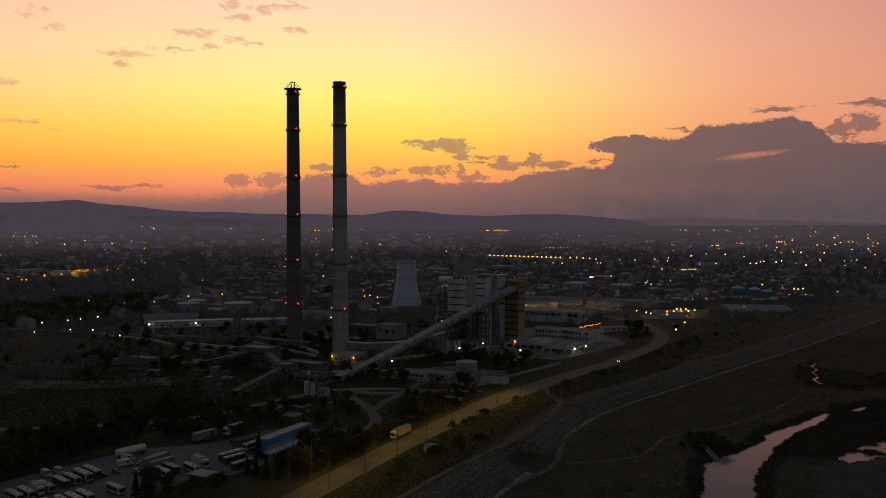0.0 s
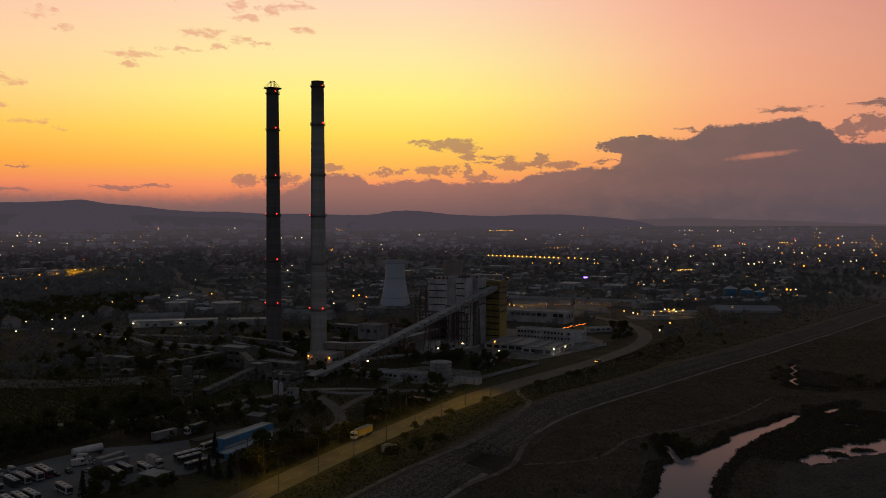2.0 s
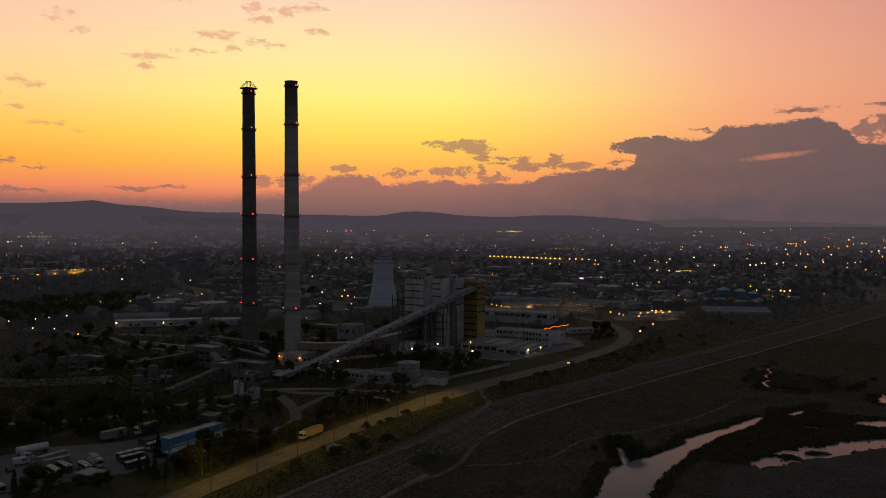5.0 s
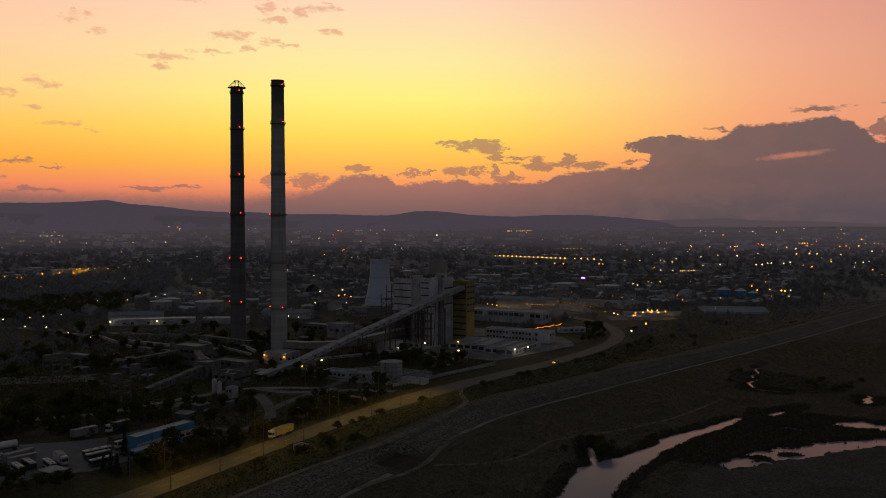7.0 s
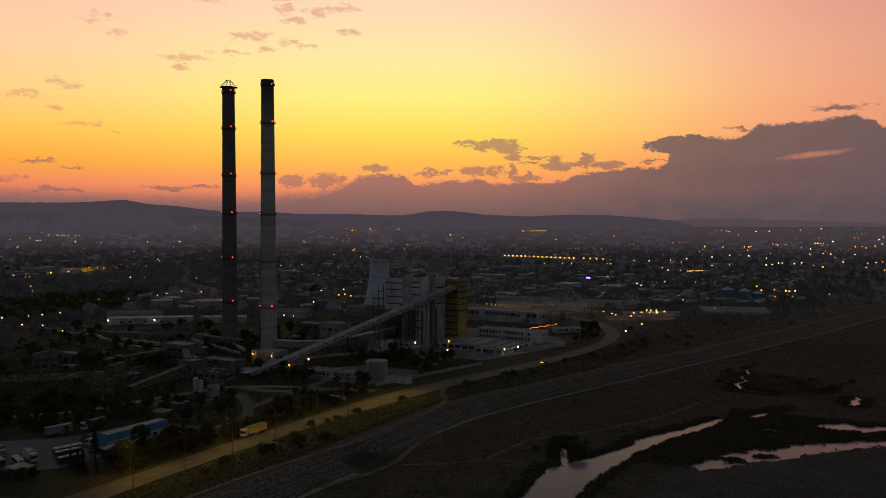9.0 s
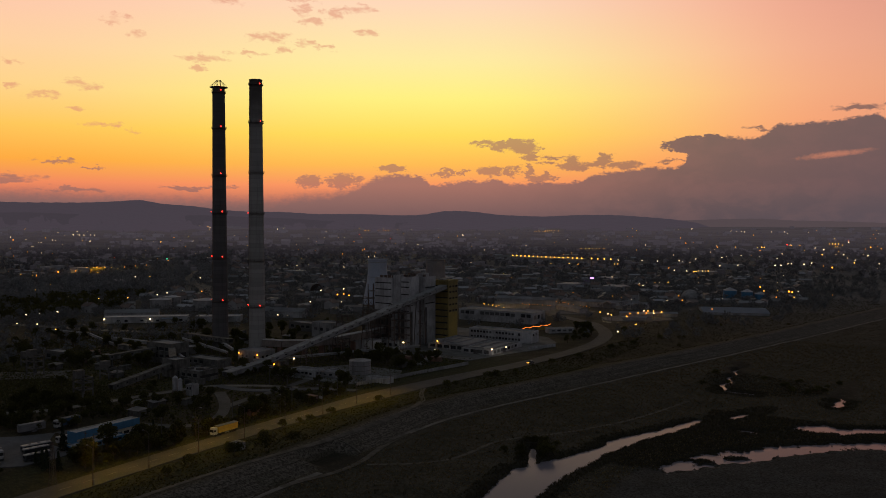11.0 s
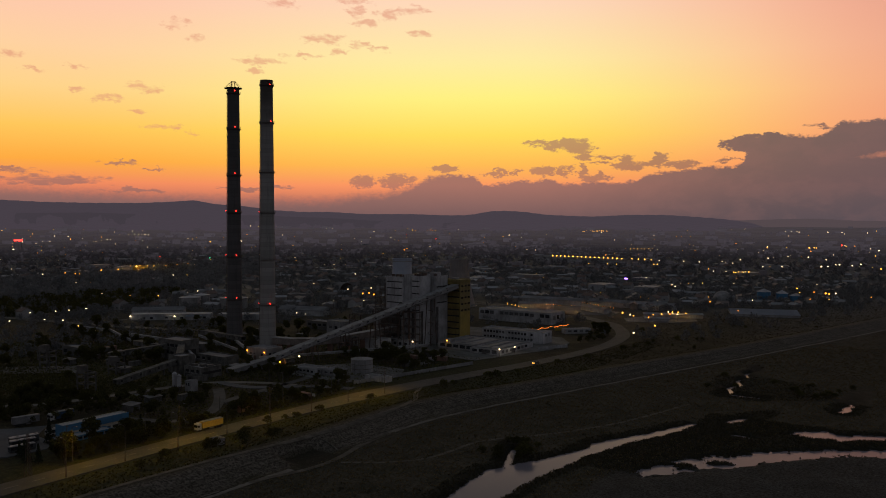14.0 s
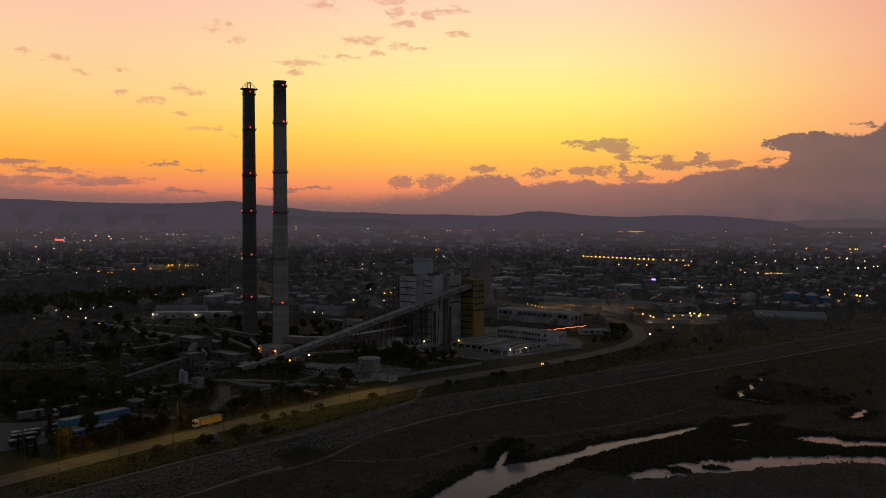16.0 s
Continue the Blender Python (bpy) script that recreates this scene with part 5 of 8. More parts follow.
# ---- old coal yard: derelict galleries and frames ----
od = Building("crusher_house", "derelict grey concrete crusher house with broken windows", "industrial building", -242, 318, 14, 12, 11.0, M["concrete_old"])
od.row("front", 3, 1, 13, 8.0, 9.6, 0.6)
od.panel("side", 0.3, 11.7, 7.6, 8.8, M["dark_gap"], "opening")
low_ruin = Building("ruined_annex", "roofless concrete annex of the crusher house", "industrial building", -232, 312, 9, 5.5, 8.2, M["concrete_old"], M["concrete_dark"], parapet=1.4)
low_ruin.panel("front", 1, 3.5, 5.6, 7.4, M["dark_gap"], "opening")
od2 = Building("transfer_house", "derelict concrete transfer house with dark openings", "industrial building", -257, 320, 10, 9, 14.5, M["concrete_old"])
od2.panel("front", 2, 8, 10.6, 12, M["dark_gap"], "opening")
od3 = Building("screen_house", "derelict grey concrete screening house", "industrial building", -300, 345, 20, 12, 16.5, M["concrete_old"])
od3.row("front", 4, 1, 19, 12.5, 14.2, 0.8)
od3.row("front", 4, 1, 19, 8.5, 10.2, 0.6)
od4 = Building("store_building", "low derelict grey store with a flat roof", "industrial building", -322, 372, 26, 9, 10.0, M["concrete_old"])
od4.row("front", 6, 1, 25, 7.5, 9, 0.6)
od5 = Building("store_building", "low grey store with a pale roof", "industrial building", -272, 348, 24, 10, 10.2, M["concrete_old"], M["roof_grey"])
od5.row("front", 5, 1, 23, 7.5, 9, 0.5)
od6 = Building("store_building", "ruined low grey building among scrub", "industrial building", -352, 318, 16, 8, 11.0, M["concrete_dark"])
od6.row("front", 3, 1, 15, 7, 9.4, 0.6)


od.panel("front", 1, 6, 5.6, 7.4, M["dark_gap"], "opening")
od2.panel("side", 1.5, 7.5, 6.5, 9, M["dark_gap"], "opening")
od3.panel("side", 2, 10, 6, 11, M["dark_gap"], "opening")
for u in (2, 7, 10.5):
    od.on_roof("roof_ruin", u, u + 2.2, 2 + u * 0.3, 5 + u * 0.3, 1.1, M["concrete_dark"], "broken roof curb")


def old_gallery(p, q2, label):
    p, q2 = Vector(p), Vector(q2)
    ob = thing("conveyor_gallery", label, "conveyor", p)
    ax = q2 - p
    sv = ax.cross(Vector((0, 0, 1))).normalized()
    uv = sv.cross(ax).normalized()
    for nm, s_, u_, wd, hg in (("wall", -1.5, 1.2, 0.2, 2.4), ("wall", 1.5, 1.2, 0.2, 2.4), ("floor_slab", 0, 0, 3.4, 0.3), ("roof", 0, 2.5, 3.6, 0.25)):
        bm = bmesh.new()
        beam(bm, sv * s_ + uv * u_, ax + sv * s_ + uv * u_, wd, hg)
        part(nm, bm, M["concrete_old"], ob)
    n = max(3, int(ax.length // 5))
    for i in range(n):
        c = ax * ((i + 0.5) / n) + uv * 1.4 + sv * 1.62
        bm = bmesh.new()
        beam(bm, c - ax.normalized() * 0.5, c + ax.normalized() * 0.5, 0.06, 0.9)
        part("opening", bm, M["dark_gap"], ob)
    for f in (0.25, 0.5, 0.75, 0.97):
        c = ax * f
        if c.z + p.z - GROUND < 2.5:
            continue
        bm = bmesh.new()
        box(bm, c.x - 0.4, c.x + 0.4, c.y - 0.4, c.y + 0.4, GROUND - 0.3 - p.z, c.z - 0.1)
        part("pier", bm, M["concrete_old"], ob)
    return ob


old_gallery((-250.5, 286, 5.2), (-251, 322, 10.5), "derelict inclined concrete conveyor gallery with broken panels")
old_gallery((-306, 318, 8.5), (-292, 345, 11.5), "dark derelict conveyor gallery on piers")
old_gallery((-282, 347, 12), (-256, 326, 11.5), "grey derelict conveyor gallery between two houses")


def frame_tower(x, y, top, label):
    ob = thing("concrete_frame_tower", label, "concrete frame", (x, y, GROUND - 0.3), "derelict frame towers")
    h = top - GROUND + 0.3
    for ix in (0, 6.5):
        for iy in (0, 5):
            bm = bmesh.new()
            box(bm, ix - 0.3, ix + 0.3, iy - 0.3, iy + 0.3, 0, h - 3.4)
            part("leg", bm, M["concrete_old"], ob)
    for z in (h * 0.3, h * 0.55, h - 3.6):
        bm = bmesh.new()
        for iy in (0, 5):
            beam(bm, (-0.3, iy, z), (6.8, iy, z), 0.5, 0.6)
        for ix in (0, 6.5):
            beam(bm, (ix, 0, z), (ix, 5, z), 0.5, 0.6)
        part("ring_beam", bm, M["concrete_old"], ob)
    bm = bmesh.new()
    box(bm, -0.2, 3.0, -0.2, 3.6, h - 3.3, h - 0.4)
    part("cabin", bm, M["concrete_dark"], ob, "broken concrete cabin")
    bm = bmesh.new()
    box(bm, 3.2, 6.2, -0.3, -0.1, h - 3.3, h - 1.9)
    part("wall_panel", bm, M["concrete_dark"], ob)


frame_tower(-317, 286, 18.6, "derelict concrete frame tower with a broken cabin")
frame_tower(-252, 268, 17.4, "derelict concrete frame tower with a broken cabin")
old_gallery((-332, 352, 9), (-296, 347, 10), "long dark derelict gallery beside the screening house")
old_gallery((-340, 405, 9), (-290, 398, 9.5), "long dark derelict gallery over the scrub")
frame_tower(-278, 300, 14.5, "stripped concrete frame tower in scrub")
frame_tower(-345, 300, 13.5, "ruined concrete frame overgrown with scrub")


def silo(x, y, r, top, label):
    ob = thing("silo", label, "silo", (x, y, GROUND - 0.3))
    h = top - GROUND + 0.3
    bm = bmesh.new()
    lathe(bm, [(r, 2.5), (r, h - 0.8), (0.3, h)], 24)
    part("drum", bm, M["concrete_pale"], ob)
    bm = bmesh.new()
    lathe(bm, [(0.5, 1.2), (r, 2.5)], 24)
    part("hopper", bm, M["concrete_old"], ob)
    for i in range(4):
        an_ = math.pi / 4 + i * math.pi / 2
        bm = bmesh.new()
        beam(bm, (r * math.cos(an_), r * math.sin(an_), 0), (r * math.cos(an_), r * math.sin(an_), 3), 0.25, 0.25)
        part("leg", bm, M["steel"], ob)


silo(-216.0, 293.5, 1.15, 14.2, "slim white cement silo on steel legs")
silo(-213.2, 293.8, 1.0, 13.4, "slim white cement silo on steel legs")
bt = Building("batching_plant", "small white batching plant cabin on legs", "industrial building", -212, 296, 4, 4, 10.4, M["concrete"])
bt.row("front", 2, 0.4, 3.6, 8.2, 9.4, 0.5)
# ---- bus yard, vehicles, roadside ----
M["gravel"] = material("packed_gravel", (0.088, 0.090, 0.096), 0.9, (0.05, 0.051, 0.053), 0.06, 0.4, 1.5)
M["dirt"] = material("dirt_track", (0.15, 0.135, 0.115), 0.95, (0.065, 0.06, 0.05), 0.1, 0.5, 1.5)
M["pale_road"] = material("pale_worn_road", (0.074, 0.071, 0.066), 0.92, (0.048, 0.046, 0.042), 0.15, 0.3, 1.2)
M["rough_dirt"] = material("stony_bare_earth", (0.10, 0.094, 0.085), 0.95, (0.05, 0.046, 0.038), 0.15, 0.5, 0.7)
M["dirt_faint"] = material("faint_track_earth", (0.088, 0.079, 0.066), 0.95, (0.036, 0.033, 0.025), 0.25, 0.5, 0.9)
M["blue"] = material("blue_sheet", (0.05, 0.16, 0.285), 0.65, (0.036, 0.115, 0.21), 0.15, 0.1, 1.5, streak=0.3)
M["cream"] = material("cream_render", (0.36, 0.345, 0.29), 0.85, (0.26, 0.25, 0.21), 0.2, 0.1, 1.5, streak=0.4)
M["paint_white"] = material("white_paint", (0.42, 0.41, 0.41), 0.5, (0.30, 0.29, 0.29), 0.4, 0.0, 3.0, per_object=0.5)
M["paint_red"] = material("dark_red_paint", (0.22, 0.04, 0.035), 0.45, None, 0.4, 0.0, 3.0)
M["paint_dark"] = material("dark_paint", (0.05, 0.055, 0.06), 0.4, None, 0.4, 0.0, 3.0)
M["paint_yellow"] = material("yellow_tarpaulin", (0.36, 0.25, 0.05), 0.7, (0.30, 0.20, 0.04), 0.4, 0.1, 2.0)
M["paint_blue"] = material("blue_tarpaulin", (0.035, 0.07, 0.14), 0.65, None, 0.4, 0.1, 2.0)
M["paint_grey"] = material("grey_tarpaulin", (0.15, 0.15, 0.16), 0.65, None, 0.4, 0.1, 2.0)
M["rubber"] = material("tyre_rubber", (0.02, 0.02, 0.02), 0.8, None, 1.0, 0.0, 4.0)
M["line"] = material("road_paint", (0.22, 0.21, 0.19), 0.85, (0.10, 0.10, 0.09), 0.6, 0.0, 3.0)


slab("pavement_yard", [(-226, 110), (-172, 110), (-173, 150), (-181, 168), (-181, 186), (-172, 196), (-171, 206), (-171, 214), (-190, 216), (-201, 226), (-207, 216), (-221, 203), (-226, 180), (-230, 160)], GROUND + 0.2, M["gravel"], "packed grey gravel yard full of parked buses", "yard")
ribbon("track_loop", [(-199, 226, 4.5), (-196, 246, 4.5), (-180, 252, 4.5), (-167, 256, 4.5), (-163.5, 266, 4.5), (-170, 278, 4.5), (-179, 288, 4.5), (-190, 298, 5), (-204, 308, 5)], 6, M["pale_road"], 0.22, "pale curved service road in the old yard", "road", z=GROUND)
ribbon("track_side", [(-179, 289), (-183, 304), (-184, 320), (-187, 340), (-190, 355)], 4, M["pale_road"], 0.2, "pale side road between scrub", "road", z=GROUND)
ribbon("track_rail", [(-300, 190), (-262, 218), (-236, 242), (-230, 267), (-224, 296), (-218, 316), (-196, 330), (-180, 334)], 4.5, M["dirt"], 0.2, "pale dusty track beside the meadow", "track", z=GROUND)
ribbon("track_plant", [(-216, 318), (-204, 316), (-192, 318), (-184, 326), (-172, 338), (-152, 344)], 5, M["gravel"], 0.24, "pale plant access road", "road", z=GROUND)
ribbon("track_mud", [(-420, 262), (-372, 256), (-340, 266), (-318, 282), (-300, 300)], 20, M["rough_dirt"], 0.2, "pale bare earth strip", "track", z=GROUND)
ribbon("track_crest", [(-134, 372), (-124, 352), (-114, 341), (-110, 328), (-107, 300), (-108, 260), (-113, 220), (-114, 150)], 2.2, M["dirt_faint"], 0.1, "worn dirt track along the dike crest", "track")
ribbon("track_ramp", [(-96.5, 300), (-95, 284), (-89.5, 264), (-87.8, 255), (-90, 246), (-93.5, 237), (-94, 228)], 2.2, M["dirt_faint"], 0.12, "worn dirt ramp down the dike", "track")
ribbon("track_plain", [(-86, 262), (-72, 272), (-65, 282), (-64, 297), (-63.5, 311), (-54.5, 326), (-48, 335), (-40, 352), (-30, 380), (-22, 420)], 1.5, M["dirt_faint"], 0.05, "faint dirt track over the flood plain", "track")
ribbon("track_far", [(-1120, 1105), (-980, 985), (-845, 866), (-758, 792), (-690, 735), (-610, 690)], 12, M["dirt"], 0.3, "pale straight road between houses", "road")
ribbon("track_bend", [(-150, 632), (-175, 652), (-240, 690), (-330, 720), (-430, 745)], 10, M["asphalt"], 0.3, "asphalt road behind the offices", "road", z=GROUND)
ribbon("track_west", [(-560, 388), (-500, 398), (-440, 410), (-400, 420), (-360, 440)], 9, M["dirt"], 0.25, "pale earth road past the warehouse", "road", z=GROUND)
for sx, y0, y1 in ((0, 150, 330), ):
    road_lines = thing("road_marking", "worn white centre line dashes on the road", "road marking", (0, 0, 0), kind="structure")
    bm = bmesh.new()
    box(bm, -0.09, 0.09, -2, 2, 0, 0.02)
    dash = mesh_of("dash", bm, M["line"])
    for i in range(24):
        y = 150 + i * 8
        share("dash", dash, road_lines, pose(float(np.interp(y, [150, 196, 240, 262, 300, 335], [-139.5, -140.8, -142.2, -142, -141.6, -139.8])), y, GROUND + 0.265))


def rounded(bm, x0, x1, y0, y1, z0, z1, r, seg=2):
    box(bm, x0, x1, y0, y1, z0, z1)
    bmesh.ops.bevel(bm, geom=bm.edges[:], offset=r, segments=seg, affect="EDGES")


def wheel_mesh(r, wide):
    bm = bmesh.new()
    lathe(bm, [(r * 0.55, -wide / 2), (r, -wide / 2 + 0.03), (r, wide / 2 - 0.03), (r * 0.55, wide / 2)], 14)
    bmesh.ops.rotate(bm, verts=bm.verts[:], cent=(0, 0, 0), matrix=Matrix.Rotation(math.pi / 2, 3, "X"))
    return mesh_of("tyre", bm, M["rubber"])


WHEEL = wheel_mesh(0.5, 0.35)
CAR_WHEEL = wheel_mesh(0.32, 0.22)


def wheels(ob, spots, me_=None):
    for x, y in spots:
        share("wheel", me_ or WHEEL, ob, pose(x, y, 0.5 if me_ is None else 0.32))


def make_bus(label, paint, long_=12.0, high=3.1):
    """Bus along x, front at +x."""
    ob = thing("bus", label, "bus", (0, 0, 0), "parked buses")
    bm = bmesh.new()
    rounded(bm, 0, long_, -1.25, 1.25, 0.35, high - 0.25, 0.16)
    part("body", bm, paint, ob)
    bm = bmesh.new()
    rounded(bm, 0.03, long_ - 0.03, -1.22, 1.22, high - 0.45, high, 0.14)
    part("roof", bm, M["paint_white"], ob, "pale bus roof")
    for s_ in (-1, 1):
        n = 6
        for i in range(n):
            u = 0.5 + i * (long_ - 1.6) / n
            bm = bmesh.new()
            box(bm, u, u + (long_ - 1.6) / n - 0.06, s_ * 1.26 - 0.02, s_ * 1.26 + 0.02, 1.2, 2.6)
            part("window", bm, M["window"], ob)
    bm = bmesh.new()
    box(bm, long_ - 0.02, long_ + 0.03, -1.1, 1.1, 1.15, 2.75)
    part("windscreen", bm, M["window"], ob)
    bm = bmesh.new()
    box(bm, -0.03, 0.02, -1.0, 1.0, 1.6, 2.6)
    part("rear_window", bm, M["window"], ob)
    for u in (2.5, 5.8, 9.0):
        bm = bmesh.new()
        rounded(bm, u, u + 1.0, -0.5, 0.5, high, high + 0.14, 0.05, 1)
        part("roof_hatch", bm, M["paint_grey"], ob)
    bm = bmesh.new()
    box(bm, long_ - 0.05, long_ + 0.12, -1.2, 1.2, 0.35, 0.75)
    part("bumper", bm, M["paint_dark"], ob)
    wheels(ob, [(2.6, -1.1), (2.6, 1.1), (long_ - 2.4, -1.1), (long_ - 2.4, 1.1)])
    return ob


def make_truck(label, trailer_paint, cab=True, trailer=13.6):
    """Road train along x, front at +x."""
    ob = thing("truck", label, "truck", (0, 0, 0), "trucks")
    bm = bmesh.new()
    rounded(bm, 0, trailer, -1.28, 1.28, 1.15, 4.0, 0.05, 1)
    part("trailer_box", bm, trailer_paint, ob)
    bm = bmesh.new()
    box(bm, -0.02, trailer + 0.02, -1.31, 1.31, 3.85, 4.05)
    part("roof_rail", bm, M["paint_grey"], ob)
    bm = bmesh.new()
    box(bm, 0.1, trailer - 0.1, -1.1, 1.1, 0.95, 1.15)
    part("chassis", bm, M["paint_dark"], ob)
    for s_ in (-1, 1):
        bm = bmesh.new()
        box(bm, 5, trailer - 3.5, s_ * 1.2 - 0.03, s_ * 1.2 + 0.03, 0.45, 0.95)
        part("side_guard", bm, M["paint_grey"], ob)
    wheels(ob, [(x, y) for x in (1.6, 2.9, 4.2) for y in (-1.05, 1.05)])
    if cab:
        x0 = trailer + 0.5
        bm = bmesh.new()
        rounded(bm, x0, x0 + 2.3, -1.22, 1.22, 0.7, 3.75, 0.18)
        part("cab", bm, M["paint_white"], ob, "white lorry cab")
        bm = bmesh.new()
        box(bm, x0 + 2.28, x0 + 2.34, -1.05, 1.05, 1.9, 3.0)
        part("windscreen", bm, M["window"], ob)
        for s_ in (-1, 1):
            bm = bmesh.new()
            box(bm, x0 + 1.0, x0 + 2.0, s_ * 1.23 - 0.02, s_ * 1.23 + 0.02, 1.95, 2.8)
            part("side_window", bm, M["window"], ob)
            bm = bmesh.new()
            box(bm, x0 + 2.2, x0 + 2.4, s_ * 1.45 - 0.12, s_ * 1.45 + 0.12, 2.2, 2.9)
            part("mirror", bm, M["paint_dark"], ob)
            bm = bmesh.new()
            box(bm, x0 + 2.28, x0 + 2.36, s_ * 0.9 - 0.25, s_ * 0.9 + 0.25, 0.95, 1.2)
            part("headlight", bm, M["line"], ob)
        bm = bmesh.new()
        box(bm, x0 + 2.2, x0 + 2.45, -1.2, 1.2, 0.4, 0.85)
        part("bumper", bm, M["paint_dark"], ob)
        bm = bmesh.new()
        box(bm, x0 - 1.4, x0 + 0.4, -1.0, 1.0, 0.7, 1.0)
        part("tractor_frame", bm, M["paint_dark"], ob)
        wheels(ob, [(x0 + 1.2, -1.05), (x0 + 1.2, 1.05), (x0 - 1.6, -1.05), (x0 - 1.6, 1.05)])
    else:
        bm = bmesh.new()
        for s_ in (-0.8, 0.8):
            box(bm, trailer - 2.6, trailer - 2.4, s_ - 0.1, s_ + 0.1, 0, 1.0)
        part("landing_leg", bm, M["steel"], ob)
    return ob


def make_van(label, paint):
    ob = thing("van", label, "van", (0, 0, 0), "parked vans")
    bm = bmesh.new()
    rounded(bm, 0, 4.2, -1.0, 1.0, 0.4, 2.6, 0.15)
    part("body", bm, paint, ob)
    bm = bmesh.new()
    rounded(bm, 4.0, 5.7, -0.95, 0.95, 0.4, 1.5, 0.15)
    part("bonnet", bm, paint, ob)
    bm = bmesh.new()
    beam(bm, (4.35, 0, 2.35), (5.0, 0, 1.5), 1.7, 0.06)
    part("windscreen", bm, M["window"], ob)
    for s_ in (-1, 1):
        bm = bmesh.new()
        box(bm, 3.1, 4.0, s_ * 1.01 - 0.02, s_ * 1.01 + 0.02, 1.5, 2.2)
        part("side_window", bm, M["window"], ob)
    wheels(ob, [(0.9, -0.9), (0.9, 0.9), (4.7, -0.9), (4.7, 0.9)], CAR_WHEEL)
    return ob


def make_car(label, paint):
    ob = thing("car", label, "car", (0, 0, 0), "parked cars")
    bm = bmesh.new()
    rounded(bm, 0, 4.2, -0.85, 0.85, 0.3, 0.95, 0.14)
    part("body", bm, paint, ob)
    bm = bmesh.new()
    v = [bm.verts.new(c) for c in ((0.5, -0.78, 0.9), (3.3, -0.78, 0.9), (3.3, 0.78, 0.9), (0.5, 0.78, 0.9), (1.0, -0.62, 1.45), (2.5, -0.62, 1.45), (2.5, 0.62, 1.45), (1.0, 0.62, 1.45))]
    for f4 in ((4, 5, 6, 7), (0, 1, 5, 4), (1, 2, 6, 5), (2, 3, 7, 6), (3, 0, 4, 7)):
        bm.faces.new([v[i] for i in f4])
    part("cabin_glass", bm, M["window"], ob)
    bm = bmesh.new()
    rounded(bm, 1.0, 2.5, -0.63, 0.63, 1.43, 1.5, 0.03, 1)
    part("roof", bm, paint, ob)
    wheels(ob, [(0.8, -0.78), (0.8, 0.78), (3.4, -0.78), (3.4, 0.78)], CAR_WHEEL)
    return ob


YARD = GROUND + 0.2


def at_yard(x, y, turn=0.0, long_=12.0):
    """Pose with the vehicle's middle at x, y."""
    m = pose(x, y, YARD, 0, 0, turn)
    return m @ Matrix.Scale(0.9 if long_ < 6 else 0.88, 4) @ pose(-long_ / 2, 0, 0)


def place(maker, args, spots, long_):
    first = maker(*args)
    for i, (x, y, turn) in enumerate(spots):
        if i == 0:
            first.matrix_basis = at_yard(x, y, turn, long_)
        else:
            copy_thing(first, at_yard(x, y, turn, long_))
    return first


place(make_bus, ("white city bus with dark windows in the bus yard", M["paint_white"], 10.6),
      [(-210.2, 171.1, -13), (-209.9, 167.4, -14), (-210.6, 158.8, -12), (-211, 152.8, -13), (-190.9, 166.8, -15), (-193.8, 158.6, -13), (-194.2, 155.3, -14), (-194.8, 152.2, -14), (-196, 149.0, -13), (-196.6, 145.6, -13), (-211.5, 149.5, -13), (-190, 184.4, -16), (-185.5, 191.9, -18), (-186.3, 222, 88)], 10.6)
place(make_bus, ("dark coach with pale roof parked near the blue hall", M["paint_dark"], 10.6), [(-184, 208.2, 79), (-181, 206.8, 79), (-174.6, 203.2, 82), (-210.5, 164, -14), (-191.4, 189, -15)], 10.6)
place(make_bus, ("dark red bus at the end of the row", M["paint_red"], 10.6), [(-210.4, 174.6, -15)], 10.6)
place(make_van, ("white van parked in the gravel yard", M["paint_white"]), [(-209.3, 186.6, 60), (-222.7, 168, -14), (-221, 171.5, -14), (-213, 191.5, 20)], 5.7)
place(make_car, ("small dark car in the gravel yard", M["paint_dark"]), [(-206.2, 180.1, -20), (-189.9, 181, 5), (-207, 176, 20)], 4.2)
place(make_car, ("small red car in the gravel yard", M["paint_red"]), [(-196.6, 182.8, 10)], 4.2)
place(make_car, ("small white car in the gravel yard", M["paint_white"]), [(-200.5, 183.2, 12), (-206, 190.5, 30), (-184, 180.5, 60)], 4.2)
place(make_truck, ("long grey curtain-sided trailer parked in the yard", M["paint_grey"], False, 11.0), [(-200.7, 191.4, 88), (-196.6, 190.5, 78)], 11.0)
place(make_truck, ("parked truck with a grey trailer and a dark red cab", M["paint_grey"], False, 10.5), [(-208.3, 221.5, 80)], 10.5)
place(make_truck, ("parked truck with a blue trailer at the hedge", M["paint_blue"], True, 8.0), [(-205.2, 233.5, -92)], 11)
place(make_truck, ("white box truck among the buses", M["paint_white"], True, 6.4), [(-186.7, 196.5, -17), (-210.5, 155.8, -17)], 9)
# the yellow truck stands at the road's edge, cab towards the yard
yt = make_truck("yellow curtain-sided articulated truck with a white cab on the road", M["paint_yellow"], True, 11.0)
yt.matrix_basis = pose(-147.6, 263.6, GROUND + 0.27, 0, 0, -91) @ Matrix.Scale(0.84, 4)

